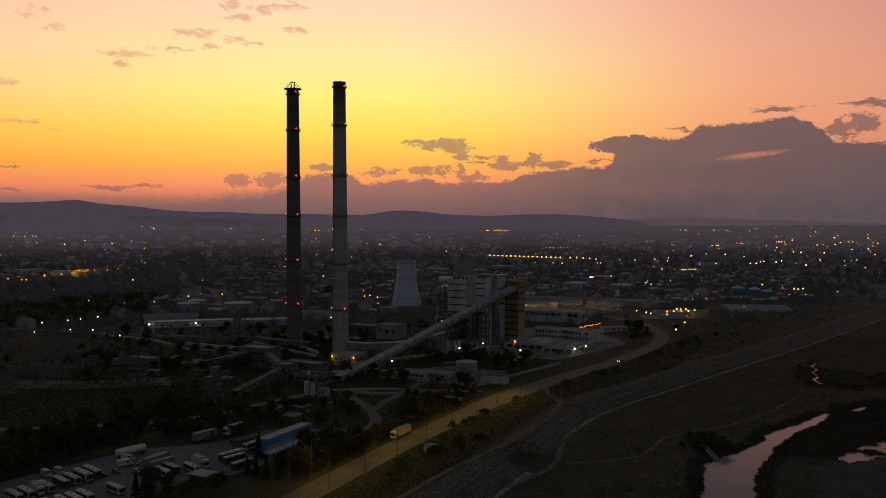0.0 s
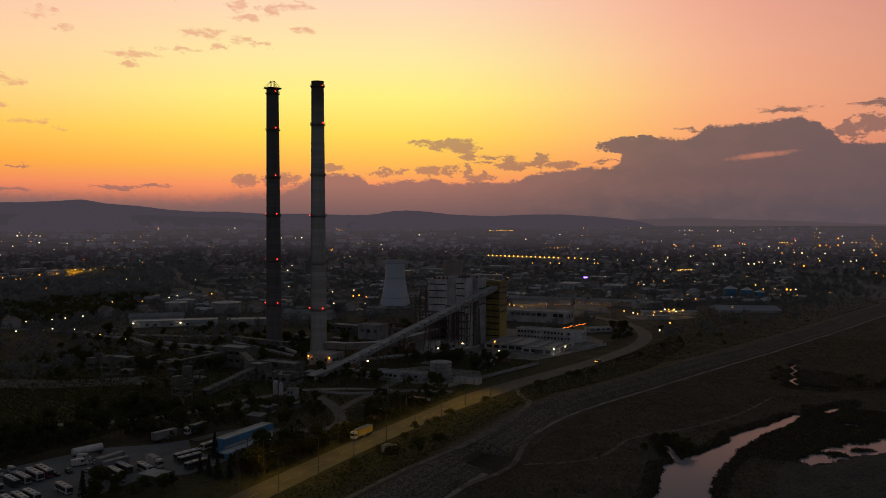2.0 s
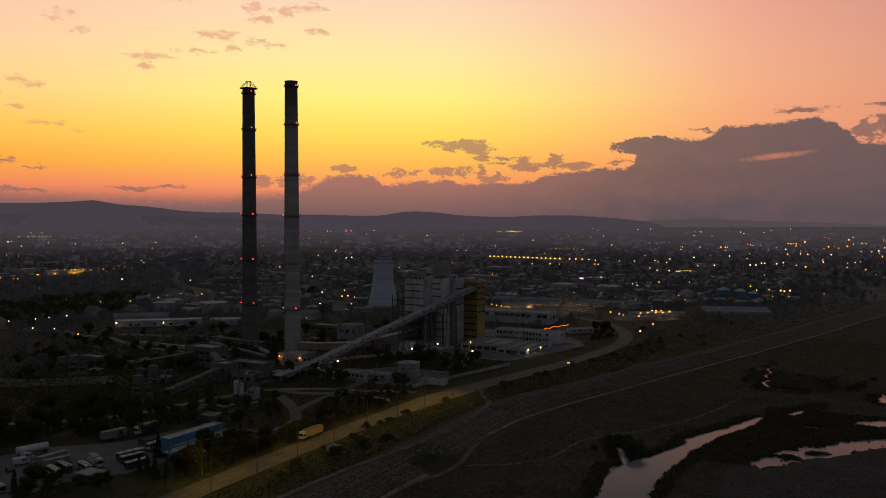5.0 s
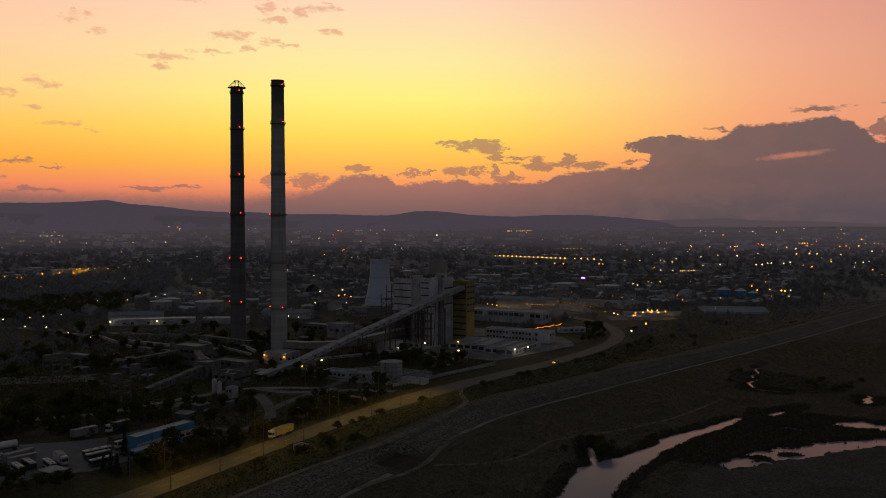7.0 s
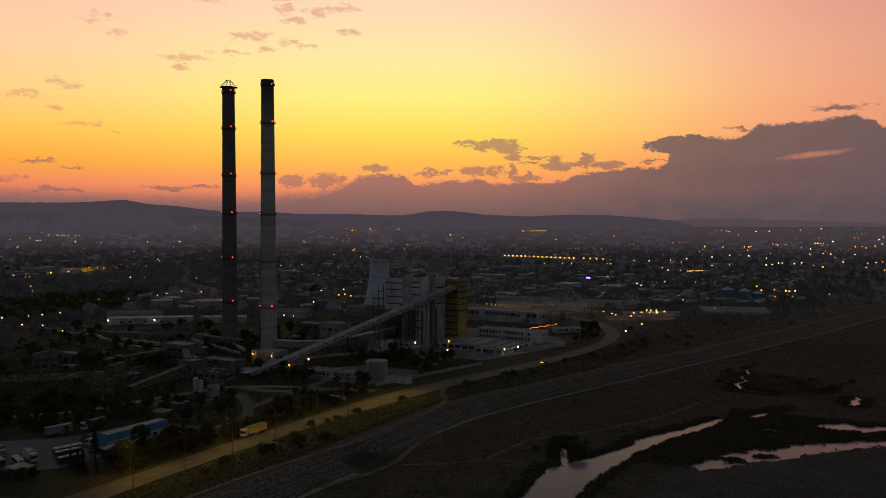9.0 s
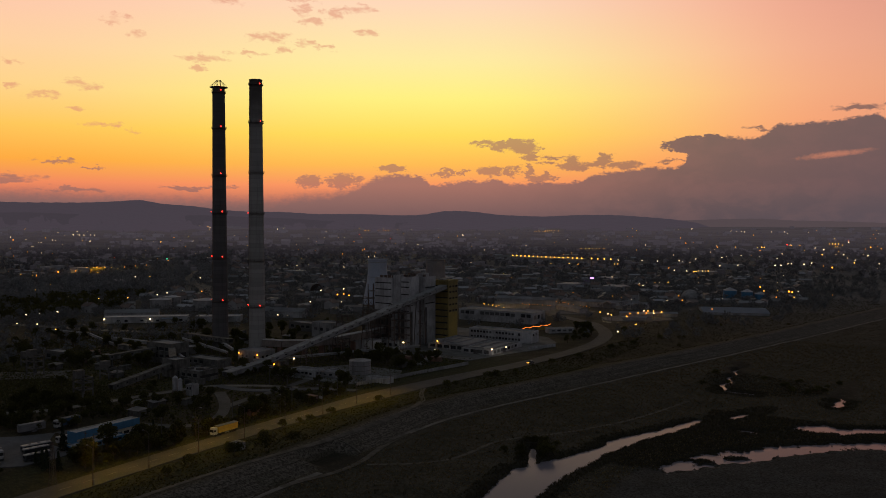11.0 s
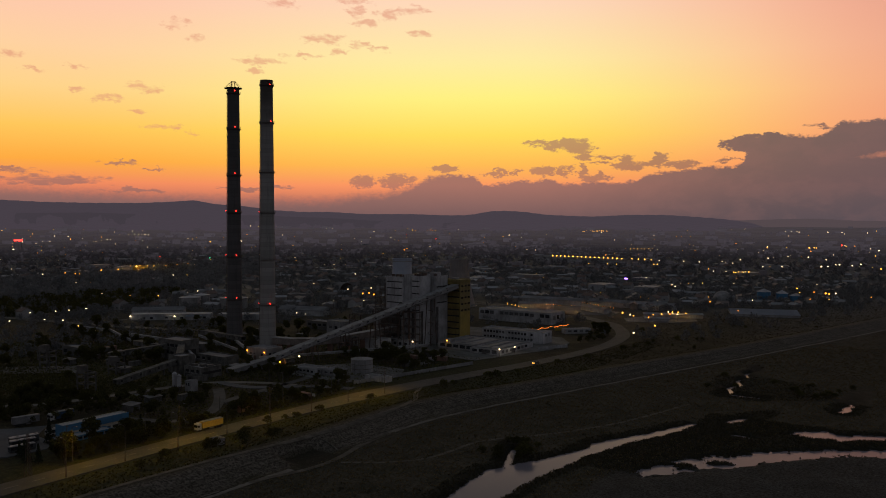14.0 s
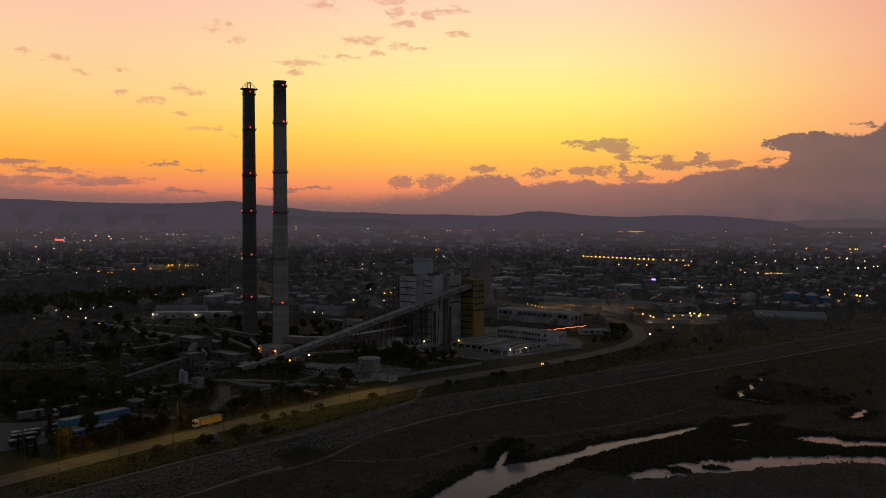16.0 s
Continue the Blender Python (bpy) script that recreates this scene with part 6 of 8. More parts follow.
# tanker
tk = thing("tanker_trailer", "white tank trailer parked by the hedge", "trailer", (-216.5, 195.5, YARD))
tk.rotation_euler.z = radians(75)
bm = bmesh.new()
lathe(bm, [(0.5, -5.2), (1.2, -4.9), (1.25, 0), (1.2, 4.9), (0.5, 5.2)], 20)
bmesh.ops.rotate(bm, verts=bm.verts[:], cent=(0, 0, 0), matrix=Matrix.Rotation(math.pi / 2, 3, "Y"))
bmesh.ops.translate(bm, verts=bm.verts[:], vec=(0, 0, 2.2))
part("tank", bm, M["paint_white"], tk)
bm = bmesh.new()
box(bm, -5, 5.4, -0.6, 0.6, 0.7, 1.1)
part("chassis", bm, M["paint_dark"], tk)
wheels(tk, [(-3.5, -1), (-3.5, 1), (-2.3, -1), (-2.3, 1), (4, -1), (4, 1)])

# blue hall: white wall under a deep blue fascia, with a lower blue wing
hall = Building("blue_hall", "long hall with deep blue fascia over white walls", "hall", -182.2, 218.8, 4.6, 25.5, 10.4, M["cream"], M["concrete_pale"], parapet=0.25)
hall.panel("side", -0.1, 25.6, 8.0, 10.5, M["blue"], "fascia", 0.25, "deep blue sheet fascia")
hall.panel("front", -0.1, 4.8, 6.4, 10.5, M["blue"], "fascia", 0.25, "deep blue sheet fascia")
hall.row("side", 8, 1, 24.5, 5.9, 6.9, 0.7)
wing = Building("blue_wing", "low blue-walled wing with pale roof and pilasters", "hall", -177.3, 214, 5.0, 20.5, 7.3, M["blue"], M["concrete_pale"], parapet=0.2)
for i in range(9):
    wing.panel("side", 0.6 + i * 2.05, 1.0 + i * 2.05, 5.5, 7.0, M["concrete"], "pilaster", 0.12)
    wing.panel("side", 1.1 + i * 2.05, 2.4 + i * 2.05, 6.0, 6.8, M["window"])
wing.panel("front", 1, 4, 5.5, 7.0, M["window"], "door")
kiosk = Building("kiosk", "small flat-roofed yard hut with an overhanging pale roof", "hut", -179.5, 184.5, 6, 4.6, 8.0, M["concrete_dark"], M["roof_grey"], parapet=0.1)
bm = bmesh.new()
box(bm, -0.7, 6.7, -0.7, 5.3, kiosk.h, kiosk.h + 0.2)
part("eaves_slab", bm, M["concrete"], kiosk.ob)
kiosk.row("front", 2, 0.5, 5.5, 6.4, 7.6, 0.6)
hut = Building("ruined_hut", "small roofless grey concrete hut on the verge", "hut", -131, 244.5, 4, 3.5, 8.0, M["concrete"])
hut.panel("front", 1.3, 2.6, 5.3, 7.3, M["dark_gap"], "doorway")


def street_lamp_mesh(power):
    """Tapered mast with an arm and a shielded head that throws its light down."""
    ob = thing("street_lamp", "tall steel street lamp with shielded sodium head", "street lamp", (0, 0, 0), "street lamps along the road")
    bm = bmesh.new()
    lathe(bm, [(0.22, 0), (0.2, 1.4), (0.13, 1.5), (0.08, 11.2)], 10)
    part("mast", bm, M["steel"], ob)
    bm = bmesh.new()
    beam(bm, (0, 0, 11.1), (-1.0, 0, 11.6), 0.1, 0.1)
    beam(bm, (-1.0, 0, 11.6), (-2.2, 0, 11.7), 0.1, 0.1)
    part("arm", bm, M["steel"], ob)
    bm = bmesh.new()
    rounded(bm, -3.0, -2.1, -0.2, 0.2, 11.62, 11.85, 0.06, 1)
    part("lamp_head", bm, M["lamp_off"], ob, "grey shielded lamp head")
    li = shine("lamp_light", ob, (-2.5, 0, 11.5), (1.0, 0.57, 0.01), power, 0.25, 160)
    return ob


STREET_POWER = 1850.0
sl = street_lamp_mesh(STREET_POWER)
sl.matrix_basis = pose(-136.3, 196, GROUND)
sl2 = street_lamp_mesh(STREET_POWER * 2.2)
sl2.matrix_basis = pose(-136.6, 322, GROUND)
for y in (216, 236, 257, 278, 300):
    copy_thing(sl, pose(-136.6, y, GROUND))
copy_thing(sl2, pose(-134.6, 344, GROUND, 0, 0, 10))
for x, y, turn in ((-150, 206, 180), (-150.3, 247, 180), (-150.2, 290, 180)):
    copy_thing(sl, pose(x, y, GROUND, 0, 0, turn))
# roadside sign and cable poles
sg = thing("road_sign", "small white road sign on a post", "road sign", (-151.5, 316.5, GROUND))
bm = bmesh.new()
lathe(bm, [(0.06, 0), (0.06, 2.6)], 8)
part("post", bm, M["steel"], sg)
bm = bmesh.new()
rounded(bm, -0.9, 0.9, -0.06, 0.0, 1.6, 2.8, 0.02, 1)
part("board", bm, M["white"], sg)
for x, y in ((-153, 300), (-154, 268), (-155, 236), (-153.5, 330), (-160, 210), (-172, 318), (-196, 332)):
    up = thing("utility_pole", "slim grey concrete utility pole", "utility pole", (x, y, GROUND - 0.2), "utility poles")
    bm = bmesh.new()
    lathe(bm, [(0.2, 0), (0.11, 10.0)], 8)
    part("pole", bm, M["concrete_dark"], up)
    bm = bmesh.new()
    beam(bm, (-0.9, 0, 9.4), (0.9, 0, 9.4), 0.14, 0.14)
    part("crossarm", bm, M["steel"], up)

# lattice mast near the road end
lm = thing("lattice_mast", "slender steel lattice mast by the yard gate", "mast", (-146.6, 190, GROUND))
bm = bmesh.new()
for sx in (-1, 1):
    for sy in (-1, 1):
        beam(bm, (sx * 0.8, sy * 0.8, -0.1), (sx * 0.25, sy * 0.25, 13), 0.1, 0.1)
part("leg_frame", bm, M["steel"], lm)
bm = bmesh.new()
for i in range(10):
    z0_, z1_ = i * 1.3, (i + 1) * 1.3
    r0_, r1_ = 0.8 - 0.055 * i / 1.0, 0.8 - 0.055 * (i + 1)
    for (ax_, ay_), (bx_, by_) in (((-1, -1), (1, -1)), ((1, -1), (1, 1)), ((1, 1), (-1, 1)), ((-1, 1), (-1, -1))):
        beam(bm, (ax_ * r0_, ay_ * r0_, z0_), (bx_ * r1_, by_ * r1_, z1_), 0.05, 0.05)
part("lacing", bm, M["steel"], lm)

# a car with its lights on far along the road
rc = make_car("dark car with lit headlights on the road bend", M["paint_dark"])
rc.matrix_basis = pose(-115.5, 452, GROUND + 0.27, 0, 0, -108)
bm = bmesh.new()
for s_ in (-0.6, 0.6):
    bulb(bm, (4.25, s_, 0.7), 0.28)
part("headlight", bm, M["warm_lamp"], rc, "lit warm headlights")
# ---- trees ----
rng = np.random.default_rng(7)


def leaf_material(name, dark, light):
    mat = bpy.data.materials.new(name)
    mat.use_nodes = True
    k = Nodes(mat.node_tree)
    g = k.n("ShaderNodeNewGeometry")
    isl = g.outputs["Random Per Island"]
    obr = k.n("ShaderNodeObjectInfo").outputs["Random"]
    col = k.mix(isl, dark, light)
    col = k.mix(k.m("MULTIPLY", obr, 0.6), col, tuple(c * 0.5 for c in dark))
    face, through_leaf, mixer = k.n("ShaderNodeBsdfDiffuse"), k.n("ShaderNodeBsdfTranslucent"), k.n("ShaderNodeMixShader")
    k.link(col, face.inputs[0])
    k.link(col, through_leaf.inputs[0])
    mixer.inputs[0].default_value = 0.3
    k.link(face.outputs[0], mixer.inputs[1])
    k.link(through_leaf.outputs[0], mixer.inputs[2])
    k.link(mixer.outputs[0], k.n("ShaderNodeOutputMaterial").inputs[0])
    return mat


M["leaf"] = leaf_material("dusty_green_leaves", (0.034, 0.036, 0.014), (0.105, 0.100, 0.036))
M["needle"] = leaf_material("dark_needles", (0.020, 0.026, 0.018), (0.044, 0.052, 0.030))
# paler and bluer than the near leaves: evening haze put into the colour
M["far_leaf"] = leaf_material("haze_paled_foliage", (0.128, 0.136, 0.145), (0.21, 0.217, 0.228))
M["bark"] = material("bark", (0.07, 0.055, 0.04), 0.95, None, 1.0, 0.3, 6.0)
M["reed"] = leaf_material("dark_reeds", (0.030, 0.028, 0.019), (0.070, 0.064, 0.040))
M["dry_grass"] = leaf_material("dry_grass_tufts", (0.070, 0.057, 0.031), (0.175, 0.140, 0.080))
M["verge_grass"] = leaf_material("olive_verge_grass", (0.038, 0.037, 0.014), (0.085, 0.078, 0.030))


def leaf_cloud(centres, radii, per, size, rg, squash=0.8):
    """Vertices and faces of small tilted leaf sprays filling rounded clumps."""
    vs, fs = [], []
    for c, r in zip(centres, radii):
        d = rg.normal(size=(per, 3))
        d /= np.linalg.norm(d, axis=1)[:, None]
        rad = r * rg.uniform(0.45, 1.08, size=per) ** 0.6
        p = np.array(c) + d * rad[:, None] * np.array((1, 1, squash))
        u = rg.normal(size=(per, 3))
        u /= np.linalg.norm(u, axis=1)[:, None]
        v = np.cross(u, d)
        v /= np.linalg.norm(v, axis=1)[:, None] + 1e-9
        sz = size * rg.uniform(0.6, 1.5, size=per)
        for i in range(per):
            b = len(vs)
            vs += [tuple(p[i] - u[i] * sz[i]), tuple(p[i] + v[i] * sz[i] * 0.55), tuple(p[i] + u[i] * sz[i]), tuple(p[i] - v[i] * sz[i] * 0.55 + d[i] * sz[i] * 0.3)]
            fs.append((b, b + 1, b + 2, b + 3))
    return vs, fs


def broadleaf(seed, h, spread, clumps, label, name="tree", category="tree"):
    rg = np.random.default_rng(seed)
    ob = thing(name, label, category, (0, 0, -500), "trees")
    bm = bmesh.new()
    lathe(bm, [(0.035 * h, 0), (0.025 * h, 0.15 * h), (0.018 * h, 0.4 * h), (0.006 * h, 0.75 * h)], 8)
    cs, rs = [], []
    for i in range(clumps):
        an_ = rg.uniform(0, 2 * math.pi)
        rr = spread * math.sqrt(rg.uniform(0, 1))
        z = h * rg.uniform(0.38, 0.92)
        rr *= 1.0 - 0.55 * abs(z / h - 0.6) / 0.4
        cs.append((rr * math.cos(an_), rr * math.sin(an_), z))
        rs.append(spread * rg.uniform(0.32, 0.52))
        if i < 6:
            beam(bm, (0, 0, h * rg.uniform(0.22, 0.45)), (cs[-1][0] * 0.85, cs[-1][1] * 0.85, z), 0.018 * h, 0.018 * h)
    part("trunk", bm, M["bark"], ob)
    vs, fs = leaf_cloud(cs, rs, 92, 0.029 * h + 0.065, rg)
    cm = bpy.data.meshes.new("crown")
    cm.from_pydata(vs, [], fs)
    cm.materials.append(M["leaf"])
    share("crown", cm, ob, Matrix())
    return ob


def conifer(seed, h, label):
    rg = np.random.default_rng(seed)
    ob = thing("conifer", label, "tree", (0, 0, -500), "conifers")
    bm = bmesh.new()
    lathe(bm, [(0.025 * h, 0), (0.004 * h, h * 0.97)], 8)
    part("trunk", bm, M["bark"], ob)
    vs, fs = [], []
    for i in range(420):
        z = h * (0.08 + 0.9 * rg.uniform(0, 1) ** 0.9)
        r = 0.21 * h * (1 - z / h) * rg.uniform(0.35, 1.05) + 0.05
        an_ = rg.uniform(0, 2 * math.pi)
        c, s_ = math.cos(an_), math.sin(an_)
        ln, wd = 0.06 * h * rg.uniform(0.7, 1.3), 0.03 * h * rg.uniform(0.6, 1.3)
        b = len(vs)
        vs += [(c * r * 0.5, s_ * r * 0.5, z + 0.02 * h), (c * r - s_ * wd, s_ * r + c * wd, z), (c * (r + ln * 0.5), s_ * (r + ln * 0.5), z - 0.03 * h), (c * r + s_ * wd, s_ * r - c * wd, z)]
        fs.append((b, b + 1, b + 2, b + 3))
    cm = bpy.data.meshes.new("crown")
    cm.from_pydata(vs, [], fs)
    cm.materials.append(M["needle"])
    share("crown", cm, ob, Matrix())
    return ob


KINDS = [broadleaf(1, 7.5, 2.7, 14, "dusty dark green broadleaf tree in scrub"), broadleaf(2, 9.5, 3.2, 18, "tall dark broadleaf tree with a ragged crown"), broadleaf(3, 5.5, 2.3, 12, "small bushy tree with dense dark leaves"), broadleaf(4, 6.5, 2.0, 12, "slim young tree with a loose crown")]
BUSH = broadleaf(5, 2.6, 1.7, 10, "low dark rounded bush in dry grass", "bush", "bush")
PINE = conifer(6, 9.0, "dark narrow conifer with drooping branches")

KEEP_OUT = [(-284, -176, 652, 742), (-162, -100, 632, 708), (-264, -134, 440, 562), (-214, -156, 352, 396), (-186, -140, 558, 592), (-230, -168, 100, 217), (-192, -169, 206, 245), (-202, -190, 214, 228), (-342, -266, 176, 268), (-262, -238, 368, 386), (-275, -225, 390, 415), (-255, -190, 440, 512), (-195, -144, 455, 530), (-255, -186, 600, 628), (-182, -170, 370, 386), (-208, -178, 355, 372), (-246, -224, 308, 334), (-263, -240, 262, 322), (-323, -300, 264, 296), (-220, -204, 284, 300),
            (-260, -245, 318, 332), (-302, -278, 342, 360), (-322, -294, 370, 384), (-275, -246, 346, 360), (-300, -268, 465, 482), (-324, -280, 482, 498), (-272, -246, 518, 538), (-220, -203, 290, 300), (-178, -168, 180, 187), (-385, -345, 635, 675), (-340, -300, 660, 700), (-480, -415, 425, 490), (-315, -302, 400, 414), (-166, -148, 362, 370), (-228, -210, 435, 447), (-116, -46, 715, 805), (-1010, -930, 725, 822)]
# dark wood at the west edge of the town
WOOD = [(-921, 531), (-939, 640), (-950, 760), (-1053, 949), (-1160, 1101), (-1396, 1465), (-779, 860), (-670, 703), (-624, 607), (-614, 557), (-558, 530), (-545, 470), (-545, 400), (-640, 300)]
TOWN_ROAD = [(-1075, 1038), (-996, 984), (-853, 871), (-791, 801), (-708, 738), (-638, 686), (-574, 644), (-528, 616)]


def in_wood(x, y):
    inside = False
    for (x0, y0), (x1, y1) in zip(WOOD, WOOD[1:] + WOOD[:1]):
        if (y0 > y) != (y1 > y) and x < (x1 - x0) * (y - y0) / (y1 - y0) + x0:
            inside = not inside
    return inside


def line_gap(line, x, y):
    best = 1e9
    for (x0, y0), (x1, y1) in zip(line[:-1], line[1:]):
        t = min(1.0, max(0.0, ((x - x0) * (x1 - x0) + (y - y0) * (y1 - y0)) / ((x1 - x0) ** 2 + (y1 - y0) ** 2)))
        best = min(best, math.hypot(x - x0 - t * (x1 - x0), y - y0 - t * (y1 - y0)))
    return best



def road_gap(x, y):
    p = np.array(ROAD, dtype=float)
    best = 1e9
    for (x0, y0), (x1, y1) in zip(p[:-1], p[1:]):
        t = np.clip(((x - x0) * (x1 - x0) + (y - y0) * (y1 - y0)) / ((x1 - x0) ** 2 + (y1 - y0) ** 2), 0, 1)
        best = min(best, math.hypot(x - x0 - t * (x1 - x0), y - y0 - t * (y1 - y0)))
    return best


LANES = [[(-199, 226), (-196, 246), (-180, 252), (-167, 256), (-163.5, 266), (-170, 278), (-179, 288), (-190, 298), (-204, 308)], [(-179, 289), (-184, 320), (-190, 355)], [(-262, 218), (-236, 242), (-230, 267), (-224, 296), (-218, 316), (-196, 330), (-180, 334)], [(-216, 318), (-192, 318), (-172, 338), (-152, 344)]]


def lane_gap(x, y):
    best = 1e9
    for lane in LANES:
        for (x0, y0), (x1, y1) in zip(lane[:-1], lane[1:]):
            t = np.clip(((x - x0) * (x1 - x0) + (y - y0) * (y1 - y0)) / ((x1 - x0) ** 2 + (y1 - y0) ** 2), 0, 1)
            best = min(best, math.hypot(x - x0 - t * (x1 - x0), y - y0 - t * (y1 - y0)))
    return best


def free(x, y, gap=1.5, road=8.5):
    for x0, x1, y0, y1 in KEEP_OUT:
        if x0 - gap < x < x1 + gap and y0 - gap < y < y1 + gap:
            return False
    return road_gap(x, y) > road and lane_gap(x, y) > 5.2


SCRUB = {"crown": ([], []), "trunk": ([], [])}
single = 0


def join_scrub(kind, x, y, z, scale):
    """Adds a tree to the one joined mesh of far scrub."""
    an_ = rng.uniform(0, 2 * math.pi)
    turn_ = np.array([[math.cos(an_), math.sin(an_), 0], [-math.sin(an_), math.cos(an_), 0], [0, 0, 1]])
    for child in kind.children:
        me_ = child.data
        co_ = np.empty(len(me_.vertices) * 3)
        me_.vertices.foreach_get("co", co_)
        vs, fs = SCRUB["crown" if child.name.startswith("crown") else "trunk"]
        o_ = sum(len(v) for v in vs)
        vs.append(co_.reshape(-1, 3) @ turn_ * scale + np.array((x, y, z)))
        fs += [tuple(i + o_ for i in p.vertices) for p in me_.polygons]


def plant(kind, x, y, scale):
    global single
    z = float(height(np.array(x), np.array(y))) - 0.1
    if kind in KINDS:
        single += 1
        if single > 285:
            join_scrub(kind, x, y, z, scale)
            return None
    t = copy_thing(kind, pose(x, y, z, 0, 0, rng.uniform(0, 360)))
    t.scale = (scale * rng.uniform(0.9, 1.2), scale * rng.uniform(0.9, 1.2), scale * rng.uniform(0.85, 1.1))
    return t


def grow(n, x0, x1, y0, y1, kinds, lo, hi, gap=1.5, road=8.5, test=None):
    made = 0
    for _ in range(n * 6):
        if made >= n:
            break
        x, y = rng.uniform(x0, x1), rng.uniform(y0, y1)
        if not free(x, y, gap, road) or (test and not test(x, y)):
            continue
        plant(kinds[int(rng.integers(len(kinds)))], x, y, rng.uniform(lo, hi))
        made += 1


grow(34, -163, -150, 203, 338, KINDS[:3] + [BUSH], 0.6, 1.0, 1.0, 8.0)            # belt behind the kerb
for x, y, sc in ((-187, 178, 0.75), (-184.5, 174, 0.85), (-182, 170, 0.8), (-180, 176, 0.7), (-178, 166, 0.9), (-175, 171, 0.8), (-173.5, 162, 0.9), (-172, 178, 0.75), (-169, 172, 0.8), (-183, 181.5, 0.6), (-168, 186, 0.6), (-166, 180, 0.7)):
    plant(KINDS[int(rng.integers(3))], x, y, sc)
grow(46, -160, -150.5, 252, 336, KINDS[2:] + [BUSH, BUSH], 0.4, 0.75, 0.5, 7.6)
grow(70, -168, -149.4, 203, 262, KINDS + [BUSH, BUSH], 0.4, 0.8, 0.3, 7.2)
grow(20, -168, -155, 208, 250, KINDS[2:] + [BUSH], 0.5, 0.85, 1.0, 9.0)
grow(44, -236, -204, 196, 300, KINDS, 0.35, 0.62, 0.5, 9.0)                          # hedge between yard and meadow
grow(26, -246, -228, 130, 215, KINDS, 0.7, 1.1, 0.3, 9.0)
grow(45, -232, -200, 218, 264, KINDS + [BUSH], 0.45, 0.75, 0.5, 9.0)
grow(45, -264, -237, 236, 263, KINDS + [BUSH], 0.4, 0.7, 0.0, 9.0)
grow(75, -266, -231, 165, 243, KINDS, 0.6, 1.0, 0.3, 9.0)
grow(62, -235, -155, 255, 360, KINDS, 0.35, 0.75, 1.0, 10.0)
grow(46, -215, -160, 335, 450, KINDS, 0.6, 1.0, 1.5, 10.0)
grow(60, -345, -240, 275, 440, KINDS, 0.6, 1.1, 1.0, 10.0)
grow(40, -440, -330, 270, 460, KINDS, 0.8, 1.2, 1.0, 10.0)
grow(30, -330, -270, 410, 520, KINDS, 0.7, 1.1, 1.5, 10.0)
for x, y, sc in ((-176.5, 213, 0.95), (-166, 199, 0.8), (-160.5, 197, 0.95), (-157.5, 199, 0.8), (-170, 199.5, 0.7), (-168, 243, 0.7), (-181, 165, 0.9)):
    plant(PINE, x, y, sc)
grow(26, -152, -112, 530, 600, KINDS, 0.5, 0.85, 1.0, 9.0)
# bushes on the river side verge and plain
for x, y, sc in ((-129, 225, 1.4), (-124, 240, 1.8), (-120, 250, 2.0), (-132, 262, 1.2), (-133, 288, 1.1), (-133.5, 302, 1.3), (-131, 330, 1.2), (-122, 372, 1.3), (-121, 378, 1.0), (-116, 402, 1.5), (-113, 404, 1.5), (-110, 420, 1.1), (-106, 455, 1.2), (-100, 480, 1.3), (-118, 262, 1.6), (-126, 214, 1.0), (-96, 520, 1.4), (-90, 545, 1.2), (-84, 580, 1.4), (-133, 246, 0.8)):
    plant(BUSH, x, y, sc)
for x, y, sc in ((-135, 275, 0.7), (-133.8, 283, 0.55)):
    plant(KINDS[2], x, y, sc)
grow(16, -30, 34, 450, 494, [BUSH], 0.7, 1.2, 0, 5, lambda x, y: wet(np.array(x), np.array(y)) < -1.5)
grow(14, -56, -40, 296, 318, [BUSH], 0.7, 1.4, 0, 5, lambda x, y: wet(np.array(x), np.array(y)) < -1)
grow(16, -100, 20, 470, 760, [BUSH], 0.5, 1.0, 0, 9, lambda x, y: toe(y) - x > 26)
for nm, mat_, label_ in (("crown", "leaf", "dark ragged scrub trees round the old works"), ("trunk", "bark", "thin dark trunks of the scrub trees")):
    vs, fs = SCRUB[nm]
    me_ = bpy.data.meshes.new("scrub_trees")
    me_.from_pydata(np.concatenate(vs).tolist(), [], fs)
    me_.materials.append(M[mat_])
    tagged(new("scrub_trees" if nm == "crown" else "scrub_trunks", me_), label_, "trees", kind="stuff")
for proto in KINDS + [BUSH, PINE]:
    for o in (*proto.children_recursive, proto):
        bpy.data.objects.remove(o)

# ---- reeds and grass: many small blades, each bed one object ----


